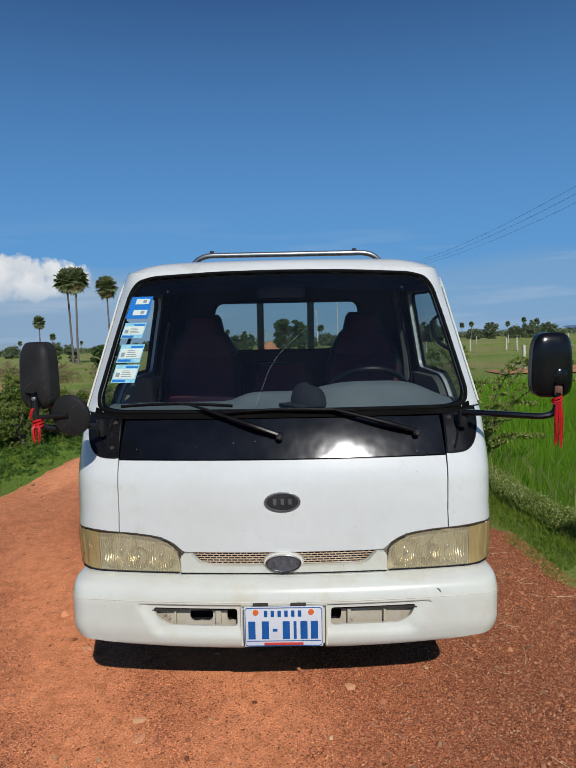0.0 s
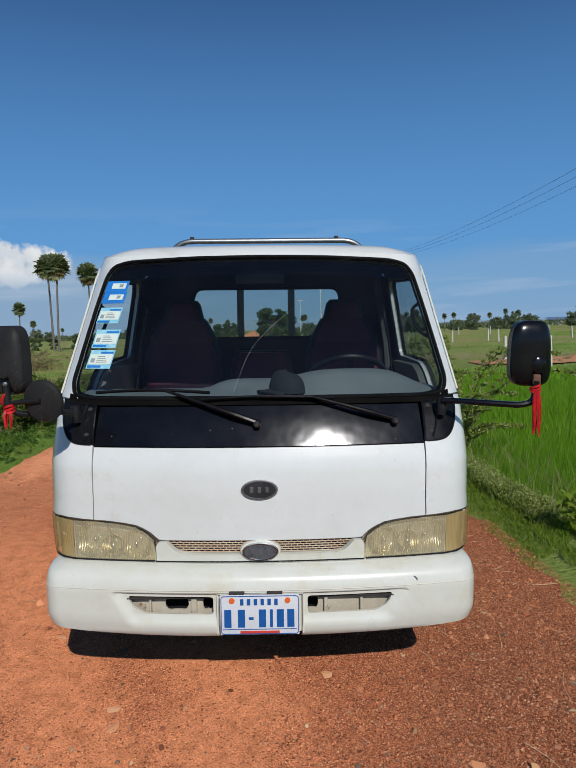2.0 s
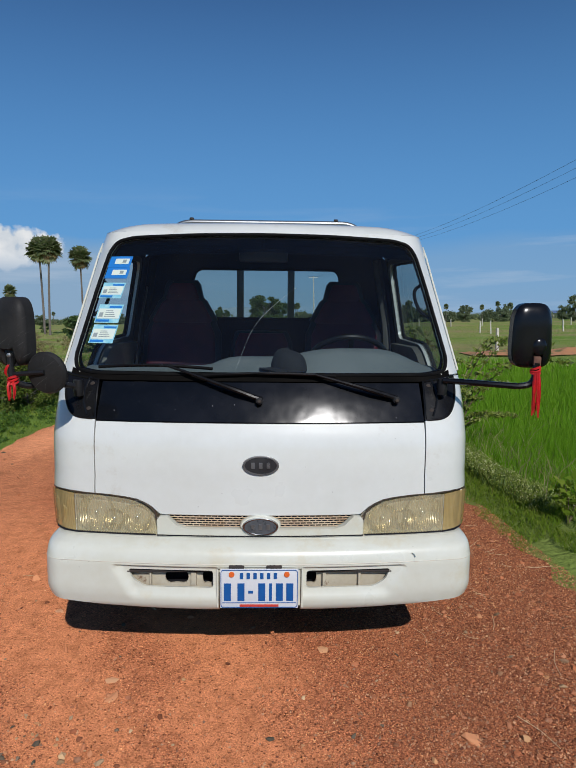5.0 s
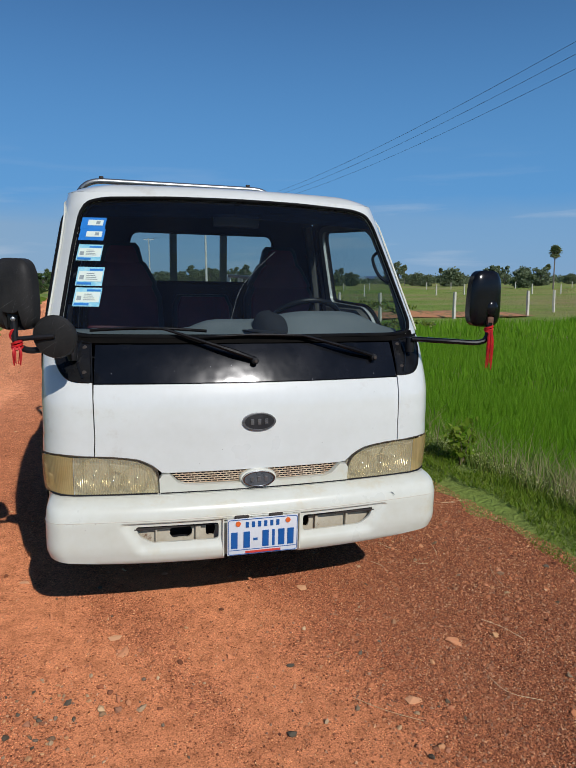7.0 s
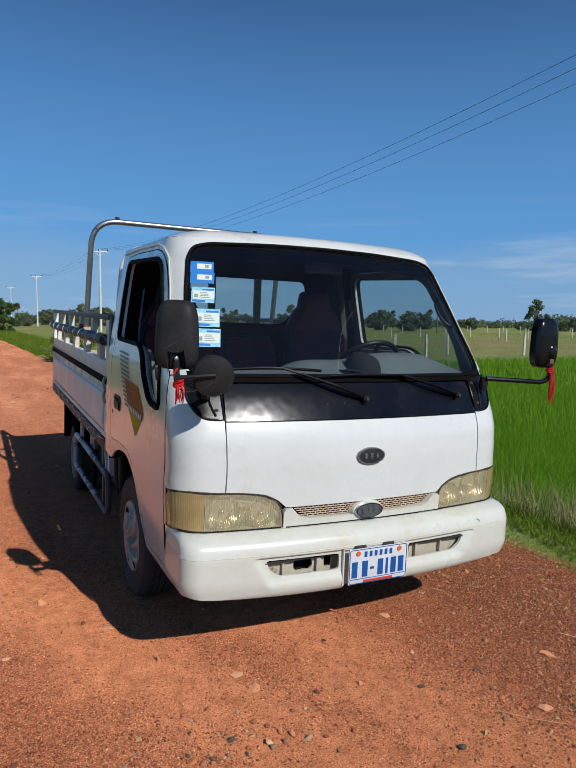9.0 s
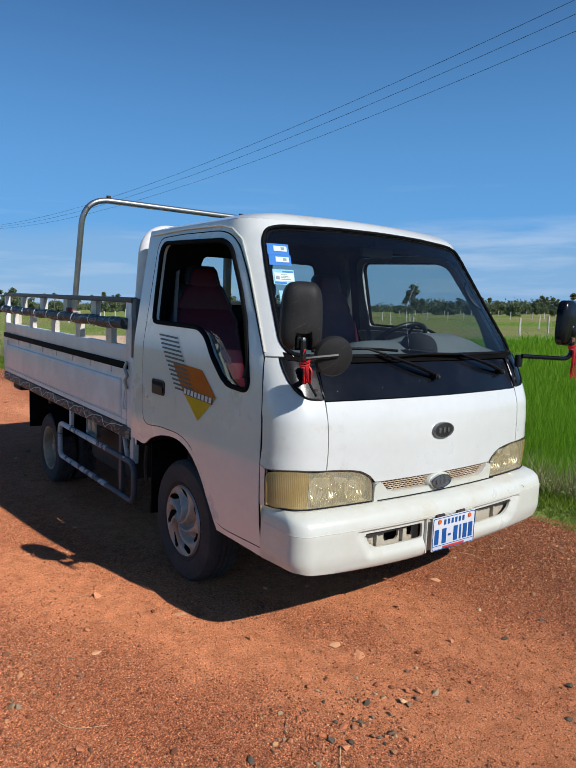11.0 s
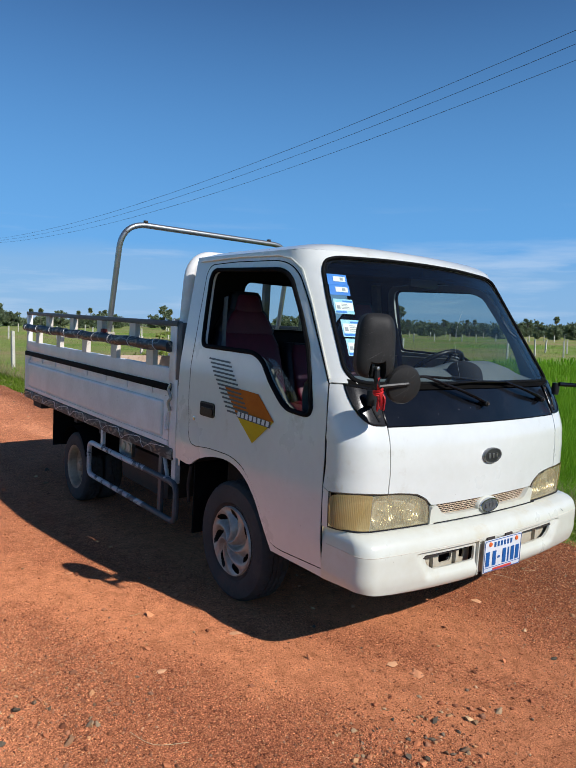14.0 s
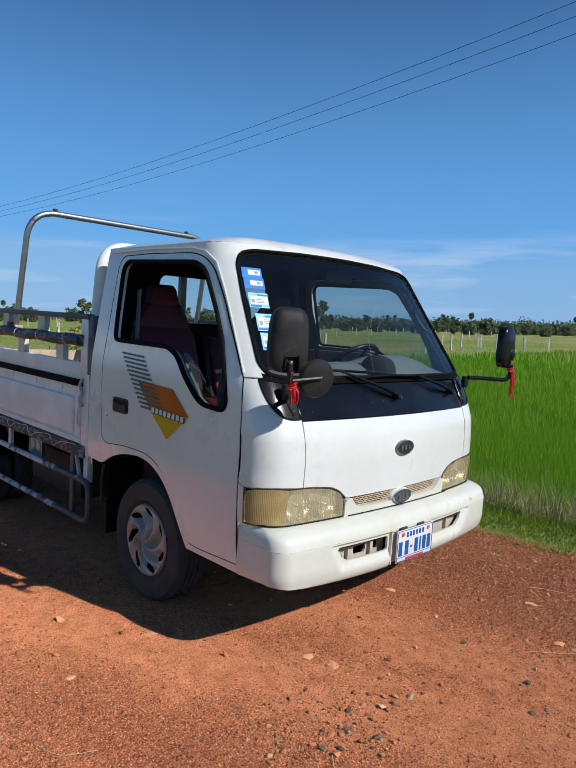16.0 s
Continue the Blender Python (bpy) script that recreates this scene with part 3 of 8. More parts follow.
M_FIELD = field_material()
M_RICE = per_island("rice_leaves", [(0.125, 0.285, 0.014), (0.18, 0.37, 0.022), (0.15, 0.32, 0.018), (0.25, 0.42, 0.040)], 0.55, 0.45, spec=0.08)
M_GRASS = per_island("short_grass", [(0.125, 0.215, 0.016), (0.175, 0.275, 0.024), (0.260, 0.320, 0.052), (0.140, 0.235, 0.018)], 0.6, 0.45, spec=0.08)
M_PASTURE = per_island("pasture_blades", [(0.23, 0.35, 0.060), (0.32, 0.39, 0.095), (0.43, 0.39, 0.17), (0.27, 0.37, 0.07)], 0.7, 0.35, spec=0.08)
M_DRY = per_island("dry_grass", [(0.34, 0.27, 0.13), (0.26, 0.24, 0.10), (0.15, 0.20, 0.05), (0.42, 0.34, 0.19)], 0.7, 0.25)
M_LEAF = per_island("tree_leaves", [(0.052, 0.098, 0.030), (0.076, 0.130, 0.040), (0.098, 0.150, 0.046), (0.060, 0.110, 0.032)], 0.55, 0.3)
# leaves of the far trees: distance haze put into a paler, greyer green
M_FARLEAF = per_island("haze_tinted_leaves", [(0.115, 0.155, 0.085), (0.160, 0.205, 0.110), (0.190, 0.230, 0.120), (0.130, 0.175, 0.095)], 0.6, 0.35)
M_LEAFY = per_island("yellow_green_leaves", [(0.10, 0.16, 0.02), (0.14, 0.19, 0.03), (0.08, 0.14, 0.02), (0.20, 0.20, 0.05)], 0.55, 0.3)
M_PALM = per_island("palm_fans", [(0.12, 0.17, 0.065), (0.19, 0.23, 0.10), (0.15, 0.20, 0.075), (0.28, 0.27, 0.15)], 0.55, 0.3)
M_PALMDRY = per_island("dead_palm_fans", [(0.34, 0.22, 0.10), (0.42, 0.28, 0.13), (0.22, 0.16, 0.07)], 0.8, 0.15)
M_WEED = per_island("weed_leaves", [(0.18, 0.25, 0.035), (0.28, 0.34, 0.065), (0.22, 0.29, 0.045), (0.44, 0.46, 0.18)], 0.6, 0.45)
M_STRAW = per_island("pale_straw", [(0.62, 0.44, 0.24), (0.70, 0.54, 0.32), (0.54, 0.36, 0.19)], 0.8)
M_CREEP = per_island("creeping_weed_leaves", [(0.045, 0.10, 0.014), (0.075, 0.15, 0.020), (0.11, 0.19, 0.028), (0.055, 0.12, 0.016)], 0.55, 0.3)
M_FLOWER = per_island("tiny_pale_flowers", [(0.48, 0.52, 0.18), (0.60, 0.62, 0.28), (0.70, 0.70, 0.45)], 0.7, 0.2)
M_STONE2 = per_island("dark_gravel", [(0.44, 0.160, 0.078), (0.24, 0.085, 0.045), (0.50, 0.205, 0.10), (0.15, 0.058, 0.036), (0.40, 0.145, 0.070), (0.64, 0.35, 0.19), (0.25, 0.14, 0.09), (0.46, 0.170, 0.080)], 0.95, spec=0.03)
M_BRUSH = per_island("dry_brushwood", [(0.20, 0.13, 0.07), (0.28, 0.20, 0.11), (0.15, 0.10, 0.055)], 0.9)
M_SLATE = per_island("loose_stones", [(0.105, 0.088, 0.062), (0.16, 0.125, 0.088), (0.58, 0.28, 0.13), (0.66, 0.36, 0.17), (0.075, 0.062, 0.046), (0.70, 0.44, 0.23), (0.19, 0.145, 0.10), (0.56, 0.21, 0.10), (0.60, 0.29, 0.14), (0.12, 0.098, 0.07), (0.68, 0.45, 0.25)], 0.95, spec=0.03)
M_STONE = per_island("mixed_gravel", [(0.52, 0.18, 0.08), (0.58, 0.22, 0.10), (0.42, 0.145, 0.065), (0.60, 0.28, 0.15), (0.32, 0.11, 0.055), (0.54, 0.19, 0.085), (0.44, 0.17, 0.085), (0.15, 0.055, 0.03), (0.58, 0.215, 0.095), (0.56, 0.24, 0.12), (0.17, 0.07, 0.04)], 0.9, spec=0.05)
M_GRIT = per_island("sharp_grit", [(0.64, 0.23, 0.095), (0.26, 0.085, 0.050), (0.68, 0.26, 0.11), (0.46, 0.155, 0.075), (0.78, 0.42, 0.18), (0.60, 0.21, 0.09), (0.14, 0.050, 0.035), (0.72, 0.29, 0.12), (0.82, 0.54, 0.28)], 0.95, spec=0.03)
M_SLAB = per_island("pale_laterite", [(0.80, 0.36, 0.17), (0.72, 0.30, 0.14), (0.85, 0.46, 0.24)], 0.95, spec=0.05)
M_ROOFRED = surface("red_tin_roof", (0.40, 0.06, 0.04), (0.30, 0.05, 0.035), 0.6, scale=1)
M_ROOFBLUE = surface("blue_tin_roof", (0.10, 0.16, 0.30), (0.14, 0.2, 0.32), 0.5, scale=1)
M_WALLH = surface("pale_house_wall", (0.55, 0.52, 0.46), (0.45, 0.42, 0.36), 0.85, scale=0.6)
M_DARKWIN = surface("dark_window", (0.03, 0.035, 0.04), (0.05, 0.05, 0.055), 0.3, scale=1)
# the hills' flat blue is distance haze put into the colour
M_HILL = surface("haze_tinted_hill", (0.24, 0.33, 0.43), (0.26, 0.35, 0.45), 1.0, scale=0.002, spec=0.0)


# ---------------------------------------------------------------- mesh tools
def make_mesh(name, verts, faces, mats, index=None, smooth=True, sharp=35):
    me = bpy.data.meshes.new(name)
    me.from_pydata([tuple(v) for v in verts], [], [tuple(f) for f in faces])
    for m in (mats if isinstance(mats, (list, tuple)) else [mats]):
        me.materials.append(m)
    if index is not None:
        me.polygons.foreach_set("material_index", index)
    me.polygons.foreach_set("use_smooth", [smooth] * len(me.polygons))
    if smooth:
        me.set_sharp_from_angle(angle=radians(sharp))
    me.update()
    return me


def hang(ob, parent):
    ob.parent = parent
    return ob


def part(name, data, mat, parent, label="", sharp=35, smooth=True):
    """Links a bmesh, or verts and faces, as one mesh object under a thing or a part."""
    if isinstance(data, bmesh.types.BMesh):
        me = bpy.data.meshes.new(name)
        bmesh.ops.recalc_face_normals(data, faces=data.faces)
        data.to_mesh(me)
        data.free()
        for m in (mat if isinstance(mat, (list, tuple)) else [mat]):
            me.materials.append(m)
        me.polygons.foreach_set("use_smooth", [smooth] * len(me.polygons))
        if smooth:
            me.set_sharp_from_angle(angle=radians(sharp))
    else:
        me = make_mesh(name, data[0], data[1], mat, data[2] if len(data) > 2 else None, smooth, sharp)
    ob = new(name, me)
    if parent is not None:
        ob.parent = parent
    if label:
        tagged(ob, label)
    return ob


def thing(name, label, category, at=None, group="", kind=""):
    ob = new(name)
    ob.empty_display_size = 0.2
    if at is not None:
        ob.matrix_world = at
    return tagged(ob, label, category, group, kind)


def box(x0, x1, y0, y1, z0, z1, bevel=0.0, seg=2, bm=None):
    b = bmesh.new()
    bmesh.ops.create_cube(b, size=1.0, matrix=Matrix.Translation(((x0 + x1) / 2, (y0 + y1) / 2, (z0 + z1) / 2)) @ Matrix.Diagonal((x1 - x0, y1 - y0, z1 - z0, 1)))
    if bevel:
        bmesh.ops.bevel(b, geom=b.edges[:], offset=bevel, segments=seg, affect="EDGES", profile=0.6)
    return merge(bm, b)


def merge(bm, b):
    if bm is None:
        return b
    me = bpy.data.meshes.new("tmp")
    b.to_mesh(me)
    b.free()
    bm.from_mesh(me)
    bpy.data.meshes.remove(me)
    return bm


def catmull(points, n=8):
    pts = [Vector(p) for p in points]
    out = []
    for i in range(len(pts) - 1):
        p0, p1, p2, p3 = pts[max(i - 1, 0)], pts[i], pts[i + 1], pts[min(i + 2, len(pts) - 1)]
        for k in range(n):
            t = k / n
            out.append(0.5 * ((2 * p1) + (p2 - p0) * t + (2 * p0 - 5 * p1 + 4 * p2 - p3) * t * t + (3 * p1 - p0 - 3 * p2 + p3) * t ** 3))
    out.append(pts[-1])
    return out


def fillet(points, r, n=6):
    """A polyline whose corners are rounded with about that radius."""
    pts = [Vector(p) for p in points]
    out = [pts[0]]
    for a, b, c in zip(pts, pts[1:], pts[2:]):
        d1, d2 = (a - b), (c - b)
        q = min(r, d1.length * 0.49, d2.length * 0.49)
        s, e = b + d1.normalized() * q, b + d2.normalized() * q
        for k in range(n + 1):
            t = k / n
            out.append(s * (1 - t) ** 2 + b * 2 * t * (1 - t) + e * t * t)
    out.append(pts[-1])
    return out


def tube(points, r, sides=10, closed=False, bm=None, squash=1.0, taper=None):
    pts = [Vector(p) for p in points]
    b = bmesh.new()
    rings = []
    n = len(pts)
    up = Vector((0, 0, 1))
    prev = None
    for i, p in enumerate(pts):
        a, c = (pts[(i - 1) % n], pts[(i + 1) % n]) if closed else (pts[max(i - 1, 0)], pts[min(i + 1, n - 1)])
        d = (c - a).normalized()
        if prev is None:
            side = d.cross(up) if abs(d.z) < 0.95 else d.cross(Vector((1, 0, 0)))
            prev = side.normalized()
        side = (prev - d * prev.dot(d)).normalized()
        prev = side
        other = d.cross(side)
        rad = r * (taper[i] if taper else 1.0)
        rings.append([b.verts.new(p + side * math.cos(t) * rad + other * math.sin(t) * rad * squash) for t in (2 * math.pi * k / sides for k in range(sides))])
    for i in range(n if closed else n - 1):
        r0, r1 = rings[i], rings[(i + 1) % n]
        for k in range(sides):
            b.faces.new((r0[k], r0[(k + 1) % sides], r1[(k + 1) % sides], r1[k]))
    if not closed:
        b.faces.new(rings[0][::-1])
        b.faces.new(rings[-1])
    return merge(bm, b)


def lathe(profile, axis="x", n=48, bm=None, caps=True):
    """Turns a profile of (radius, along) round an axis through the origin."""
    b = bmesh.new()
    rings = []
    for rad, s in profile:
        ring = []
        for k in range(n):
            t = 2 * math.pi * k / n
            c, d = rad * math.cos(t), rad * math.sin(t)
            ring.append(b.verts.new({"x": (s, c, d), "y": (c, s, d), "z": (c, d, s)}[axis]))
        rings.append(ring)
    for r0, r1 in zip(rings, rings[1:]):
        for k in range(n):
            b.faces.new((r0[k], r0[(k + 1) % n], r1[(k + 1) % n], r1[k]))
    for ring in (rings[0], rings[-1]) if caps else ():
        b.faces.new(ring)
    return merge(bm, b)


def inside(poly, px, py):
    poly = np.asarray(poly)
    res = np.zeros(len(px), bool)
    x0, y0 = poly[:, 0], poly[:, 1]
    x1, y1 = np.roll(x0, -1), np.roll(y0, -1)
    for a, b, c, d in zip(x0, y0, x1, y1):
        cond = (b > py) != (d > py)
        with np.errstate(divide="ignore", invalid="ignore"):
            res ^= cond & (px < (c - a) * (py - b) / (d - b + 1e-12) + a)
    return res


def resample(poly, step):
    out = []
    for (a, b), (c, d) in zip(poly, poly[1:] + poly[:1]):
        k = max(1, int(math.hypot(c - a, d - b) / step))
        out += [(a + (c - a) * i / k, b + (d - b) * i / k) for i in range(k)]
    return out


def round_poly(poly, r, n=5):
    """Rounds the corners of a closed 2D outline."""
    out = []
    m = len(poly)
    for i in range(m):
        a, b, c = (Vector(poly[(i + k) % m]) for k in (-1, 0, 1))
        q = min(r, (a - b).length * 0.45, (c - b).length * 0.45)
        s, e = b + (a - b).normalized() * q, b + (c - b).normalized() * q
        for k in range(n + 1):
            t = k / n
            p = s * (1 - t) ** 2 + b * 2 * t * (1 - t) + e * t * t
            out.append((p.x, p.y))
    return out


def panel(poly, fmap, thick=0.012, step=0.04, holes=(), out=0.0, sheet=False):
    """A sheet cut from a curved surface: outline and holes in the surface's own (s, z); the inner side is the second material."""
    edge = resample([tuple(p) for p in poly], step)
    loops = [edge] + [resample([tuple(p) for p in h], step) for h in holes]
    pts, edges = [], []
    for lp in loops:
        k = len(pts)
        pts += lp
        edges += [(k + i, k + (i + 1) % len(lp)) for i in range(len(lp))]
    arr = np.array(edge)
    lo, hi = arr.min(0), arr.max(0)
    gx, gy = np.meshgrid(np.arange(lo[0] + step / 2, hi[0], step), np.arange(lo[1] + step / 2, hi[1], step))
    gx, gy = gx.ravel(), gy.ravel()
    ok = inside(edge, gx, gy)
    for lp in loops[1:]:
        ok &= ~inside(lp, gx, gy)
    allb = np.array(pts)
    keep = [(x, y) for x, y in zip(gx[ok], gy[ok]) if np.min((allb[:, 0] - x) ** 2 + (allb[:, 1] - y) ** 2) > (0.45 * step) ** 2]
    res = delaunay_2d_cdt([Vector(p) for p in pts + keep], edges, [], 0, 1e-6)
    v2, f2 = res[0], res[2]
    cen = np.array([[sum(v2[i].x for i in f) / len(f), sum(v2[i].y for i in f) / len(f)] for f in f2])
    ok = inside(edge, cen[:, 0], cen[:, 1])
    for lp in loops[1:]:
        ok &= ~inside(lp, cen[:, 0], cen[:, 1])
    f2 = [f for f, k in zip(f2, ok) if k]
    used = sorted({i for f in f2 for i in f})
    idx = {i: k for k, i in enumerate(used)}
    outer, inner = [], []
    e = 0.004
    for i in used:
        s, z = v2[i].x, v2[i].y
        p = Vector(fmap(s, z))
        nrm = (Vector(fmap(s + e, z)) - Vector(fmap(s - e, z))).cross(Vector(fmap(s, z + e)) - Vector(fmap(s, z - e))).normalized()
        outer.append(p + nrm * out)
        inner.append(p + nrm * (out - thick))
    n = len(outer)
    if sheet:
        return outer, [tuple(idx[i] for i in f) for f in f2], [0] * len(f2)
    faces, index, count = [], [], {}
    for f in f2:
        g = tuple(idx[i] for i in f)
        faces.append(g)
        index.append(0)
        faces.append(tuple(i + n for i in reversed(g)))
        index.append(1)
        for a, b in zip(g, g[1:] + g[:1]):
            count[(a, b)] = True
    for a, b in count:
        if (b, a) not in count:
            faces.append((b, a, a + n, b + n))
            index.append(0)
    return outer + inner, faces, index


# ---------------------------------------------------------------- the cab's outer form
def table(rows):
    zs, vs = [r[0] for r in rows], [r[1] for r in rows]
    return lambda z: float(np.interp(z, zs, vs))


HALF = table([(0.34, 0.842), (0.5, 0.862), (0.7, 0.871), (0.79, 0.871), (0.815, 0.869), (0.84, 0.867), (1.0, 0.868), (1.2, 0.860), (1.25, 0.853), (1.5, 0.816), (1.8, 0.769), (1.86, 0.757)])
NOSE = table([(0.34, 0.12), (0.58, 0.108), (0.66, 0.102), (0.74, 0.098), (0.88, 0.096), (0.98, 0.104), (1.05, 0.126), (1.08, 0.140), (1.16, 0.180), (1.235, 0.224), (1.26, 0.240), (1.84, 0.60), (1.90, 0.64)])
BOW = table([(0.34, 0.060), (1.06, 0.060), (1.25, 0.062), (1.5, 0.07), (1.9, 0.075)])
CORNER = table([(0.34, 0.14), (0.6, 0.15), (1.06, 0.15), (1.22, 0.14), (1.3, 0.14), (1.9, 0.15)])
SA, SB = 0.70, 0.17
BACK = 1.735


def plan(z):
    w, r, bow = HALF(z), CORNER(z), BOW(z)
    xe = w - r
    for _ in range(3):
        a0 = math.atan(2 * bow / xe)
        xe = w - r + r * math.sin(a0)
    cx, cy = xe - r * math.sin(a0), NOSE(z) + bow + r * math.cos(a0)
    return xe, a0, r, bow, cx, cy


def cab(s, z):
    xe, a0, r, bow, cx, cy = plan(z)
    q = abs(s)
    sg = 1.0 if s >= 0 else -1.0
    if q <= SA:
        u = q / SA
        return (sg * u * xe, NOSE(z) + bow * u * u, z)
    if q <= SA + SB:
        h = a0 + (q - SA) / SB * (math.pi / 2 - a0)
        return (sg * (cx + r * math.sin(h)), cy - r * math.cos(h), z)
    return (sg * (cx + r), cy + q - SA - SB, z)


def sx(x, z):
    xe, a0, r, bow, cx, cy = plan(z)
    q = abs(x)
    if q <= xe:
        s = q / xe * SA
    else:
        h = math.asin(min(1.0, (q - cx) / r))
        s = SA + (h - a0) / (math.pi / 2 - a0) * SB
    return s if x >= 0 else -s


def sy(y, z):
    xe, a0, r, bow, cx, cy = plan(z)
    if y >= cy:
        return SA + SB + y - cy
    h = math.acos(max(-1.0, min(1.0, (cy - y) / r)))
    return SA + (h - a0) / (math.pi / 2 - a0) * SB


def P(*rows):
    """Outline points given as ('x' or 'y', place, height)."""
    return [((sx if k == "x" else sy)(v, z), z) for k, v, z in rows]


def lowered(rows):
    """Lamp outlines drop a little towards their upper edge."""
    out = []
    for k, v, z in rows:
        t = min(1.0, max(0.0, (z - 0.695) / 0.06))
        out.append((k, v, z - 0.012 * t * t * (3 - 2 * t) - (0.004 if z < 0.65 else 0.0)))
    return out


def mirror(poly):
    return [(-s, z) for s, z in reversed(poly)]


# ---------------------------------------------------------------- the truck
truck = thing("pickup_truck", "white light cargo truck parked on a red dirt road", "truck", pose(-0.015, 0, 0, 1.2, 1.3, 0))

DOOR = [(0.342, 0.396), (0.664, 0.380), (0.745, 0.392), (0.778, 0.45), (0.821, 0.541), (0.87, 0.62), (0.936, 0.693), (1.02, 0.74), (1.12, 0.762), (1.337, 0.760), (1.505, 0.742), (1.556, 0.757), (1.578, 0.80), (1.596, 1.0), (1.602, 1.204),
        (1.600, 1.40), (1.600, 1.60), (1.600, 1.745), (1.580, 1.785), (1.543, 1.803), (1.3, 1.808), (0.90, 1.800), (0.80, 1.780), (0.715, 1.730), (0.604, 1.585), (0.374, 1.232), (0.355, 1.12), (0.349, 0.99), (0.347, 0.85), (0.346, 0.60)]
ARCH = [(1.655, 0.622), (1.587, 0.618), (1.545, 0.626), (1.47, 0.668), (1.361, 0.705), (1.25, 0.725), (1.152, 0.730), (1.06, 0.716), (0.981, 0.682), (0.915, 0.63), (0.861, 0.566), (0.815, 0.49), (0.787, 0.435), (0.755, 0.375), (0.741, 0.352)]
ARCH = [(p.x, p.y) for p in catmull([(y, z, 0) for y, z in ARCH], 4)]
WINDOW = [(1.505, 1.330), (1.540, 1.715), (1.525, 1.755), (1.490, 1.770), (0.860, 1.752), (0.770, 1.715), (0.625, 1.515), (0.540, 1.370), (0.462, 1.115), (0.472, 1.083), (0.505, 1.073), (0.630, 1.079), (0.690, 1.107), (0.793, 1.196), (0.885, 1.290), (0.975, 1.326)]
SCREEN = [(-0.770, 1.252), (-0.70, 1.238), (0.70, 1.238), (0.770, 1.252), (0.787, 1.30), (0.735, 1.60), (0.703, 1.752), (0.672, 1.802), (0.60, 1.822), (0.30, 1.834), (0, 1.837), (-0.30, 1.834), (-0.60, 1.822), (-0.672, 1.802), (-0.703, 1.752), (-0.735, 1.60), (-0.785, 1.30)]
screen = [(sx(x, z), z) for x, z in round_poly(SCREEN, 0.055, 6)]
ROOFZ = 1.852


def soften(path, r):
    """An open 2D path with its corners rounded."""
    return [(p.x, p.y) for p in fillet([(a, b, 0) for a, b in path], r, 4)]


WINDOW = round_poly(WINDOW, 0.045, 4)
DOOR_LOOP = soften(DOOR[:26], 0.05) + DOOR[26:]


def side_half():
    """Right half of the cab shell's outline, from the sill round the door to the cowl."""
    door = [(sy(y, z), z) for y, z in soften(DOOR[:26], 0.05)]
    low = [("y", BACK, z) for z in np.linspace(ROOFZ, 0.625, 24)] + [("y", y, z) for y, z in ARCH] + [("y", 0.330, 0.355)]
    return P(*low) + door + P(("y", 0.366, 1.238), ("x", 0.80, 1.238))


right_half = side_half()
shell = right_half + mirror(right_half)
part("cab_shell", panel(shell, cab, 0.014, 0.045, holes=[screen]), [M_WHITE, M_LINING], truck, "white painted cab pillars and rear sides")

# roof skin
rows_v, rows_f = [], []
sr = sy(BACK, ROOFZ)
cols = [s for s in np.concatenate([np.linspace(-sr, -SA - SB, 14)[:-1], np.linspace(-SA - SB, -SA, 9)[:-1], np.linspace(-SA, SA, 29)[:-1], np.linspace(SA, SA + SB, 9)[:-1], np.linspace(SA + SB, sr, 14)])]
rim = [cab(s, ROOFZ) for s in cols]
rim += [(rim[-1][0] * (1 - 2 * k / 14), BACK, ROOFZ) for k in range(1, 14)]
lev = [0.0, 0.03, 0.07, 0.12, 0.18, 0.26, 0.36, 0.5, 0.7, 0.85, 1.0]
for k, t in enumerate(lev):
    for x, y, z in rim:
        c = Vector((0, min(max(y, 0.95), 1.45), 0))
        d = Vector((x, y, 0))
        q = d + (c - d) * t
        rise = 0.044 * (1 - (1 - min(t / 0.28, 1.0)) ** 2.2) + 0.012 * t
        back = max(0.0, (q.y - 1.50) / 0.235)
        rows_v.append((q.x, q.y, ROOFZ + rise * (1 - 0.35 * back ** 2)))
w = len(rim)
for k in range(len(lev) - 1):
    for i in range(w):
        rows_f.append((k * w + i, k * w + (i + 1) % w, (k + 1) * w + (i + 1) % w, (k + 1) * w + i))
part("roof", (rows_v, rows_f), M_WHITE, truck, "white painted cab roof", sharp=60)
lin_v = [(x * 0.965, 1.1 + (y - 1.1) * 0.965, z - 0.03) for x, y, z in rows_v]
part("headliner", (lin_v, [f[::-1] for f in rows_f]), M_LINING, truck, "cloth headliner, near-black to put in cab shade", sharp=60)

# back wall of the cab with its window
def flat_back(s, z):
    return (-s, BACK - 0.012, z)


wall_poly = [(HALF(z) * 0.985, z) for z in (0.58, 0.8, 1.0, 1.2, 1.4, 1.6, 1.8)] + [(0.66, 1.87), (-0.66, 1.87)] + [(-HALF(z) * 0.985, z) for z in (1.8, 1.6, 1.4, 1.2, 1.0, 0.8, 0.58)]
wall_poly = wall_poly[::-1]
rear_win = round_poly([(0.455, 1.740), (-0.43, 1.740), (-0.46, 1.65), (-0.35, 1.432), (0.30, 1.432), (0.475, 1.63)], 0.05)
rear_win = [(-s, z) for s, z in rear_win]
part("cab_back", panel(wall_poly, flat_back, 0.02, 0.06, holes=[rear_win]), [M_WHITE, M_LINING], truck, "cab rear wall, inside near-black to put in cab shade")
rw_pts = [flat_back(s, z) for s, z in rear_win]
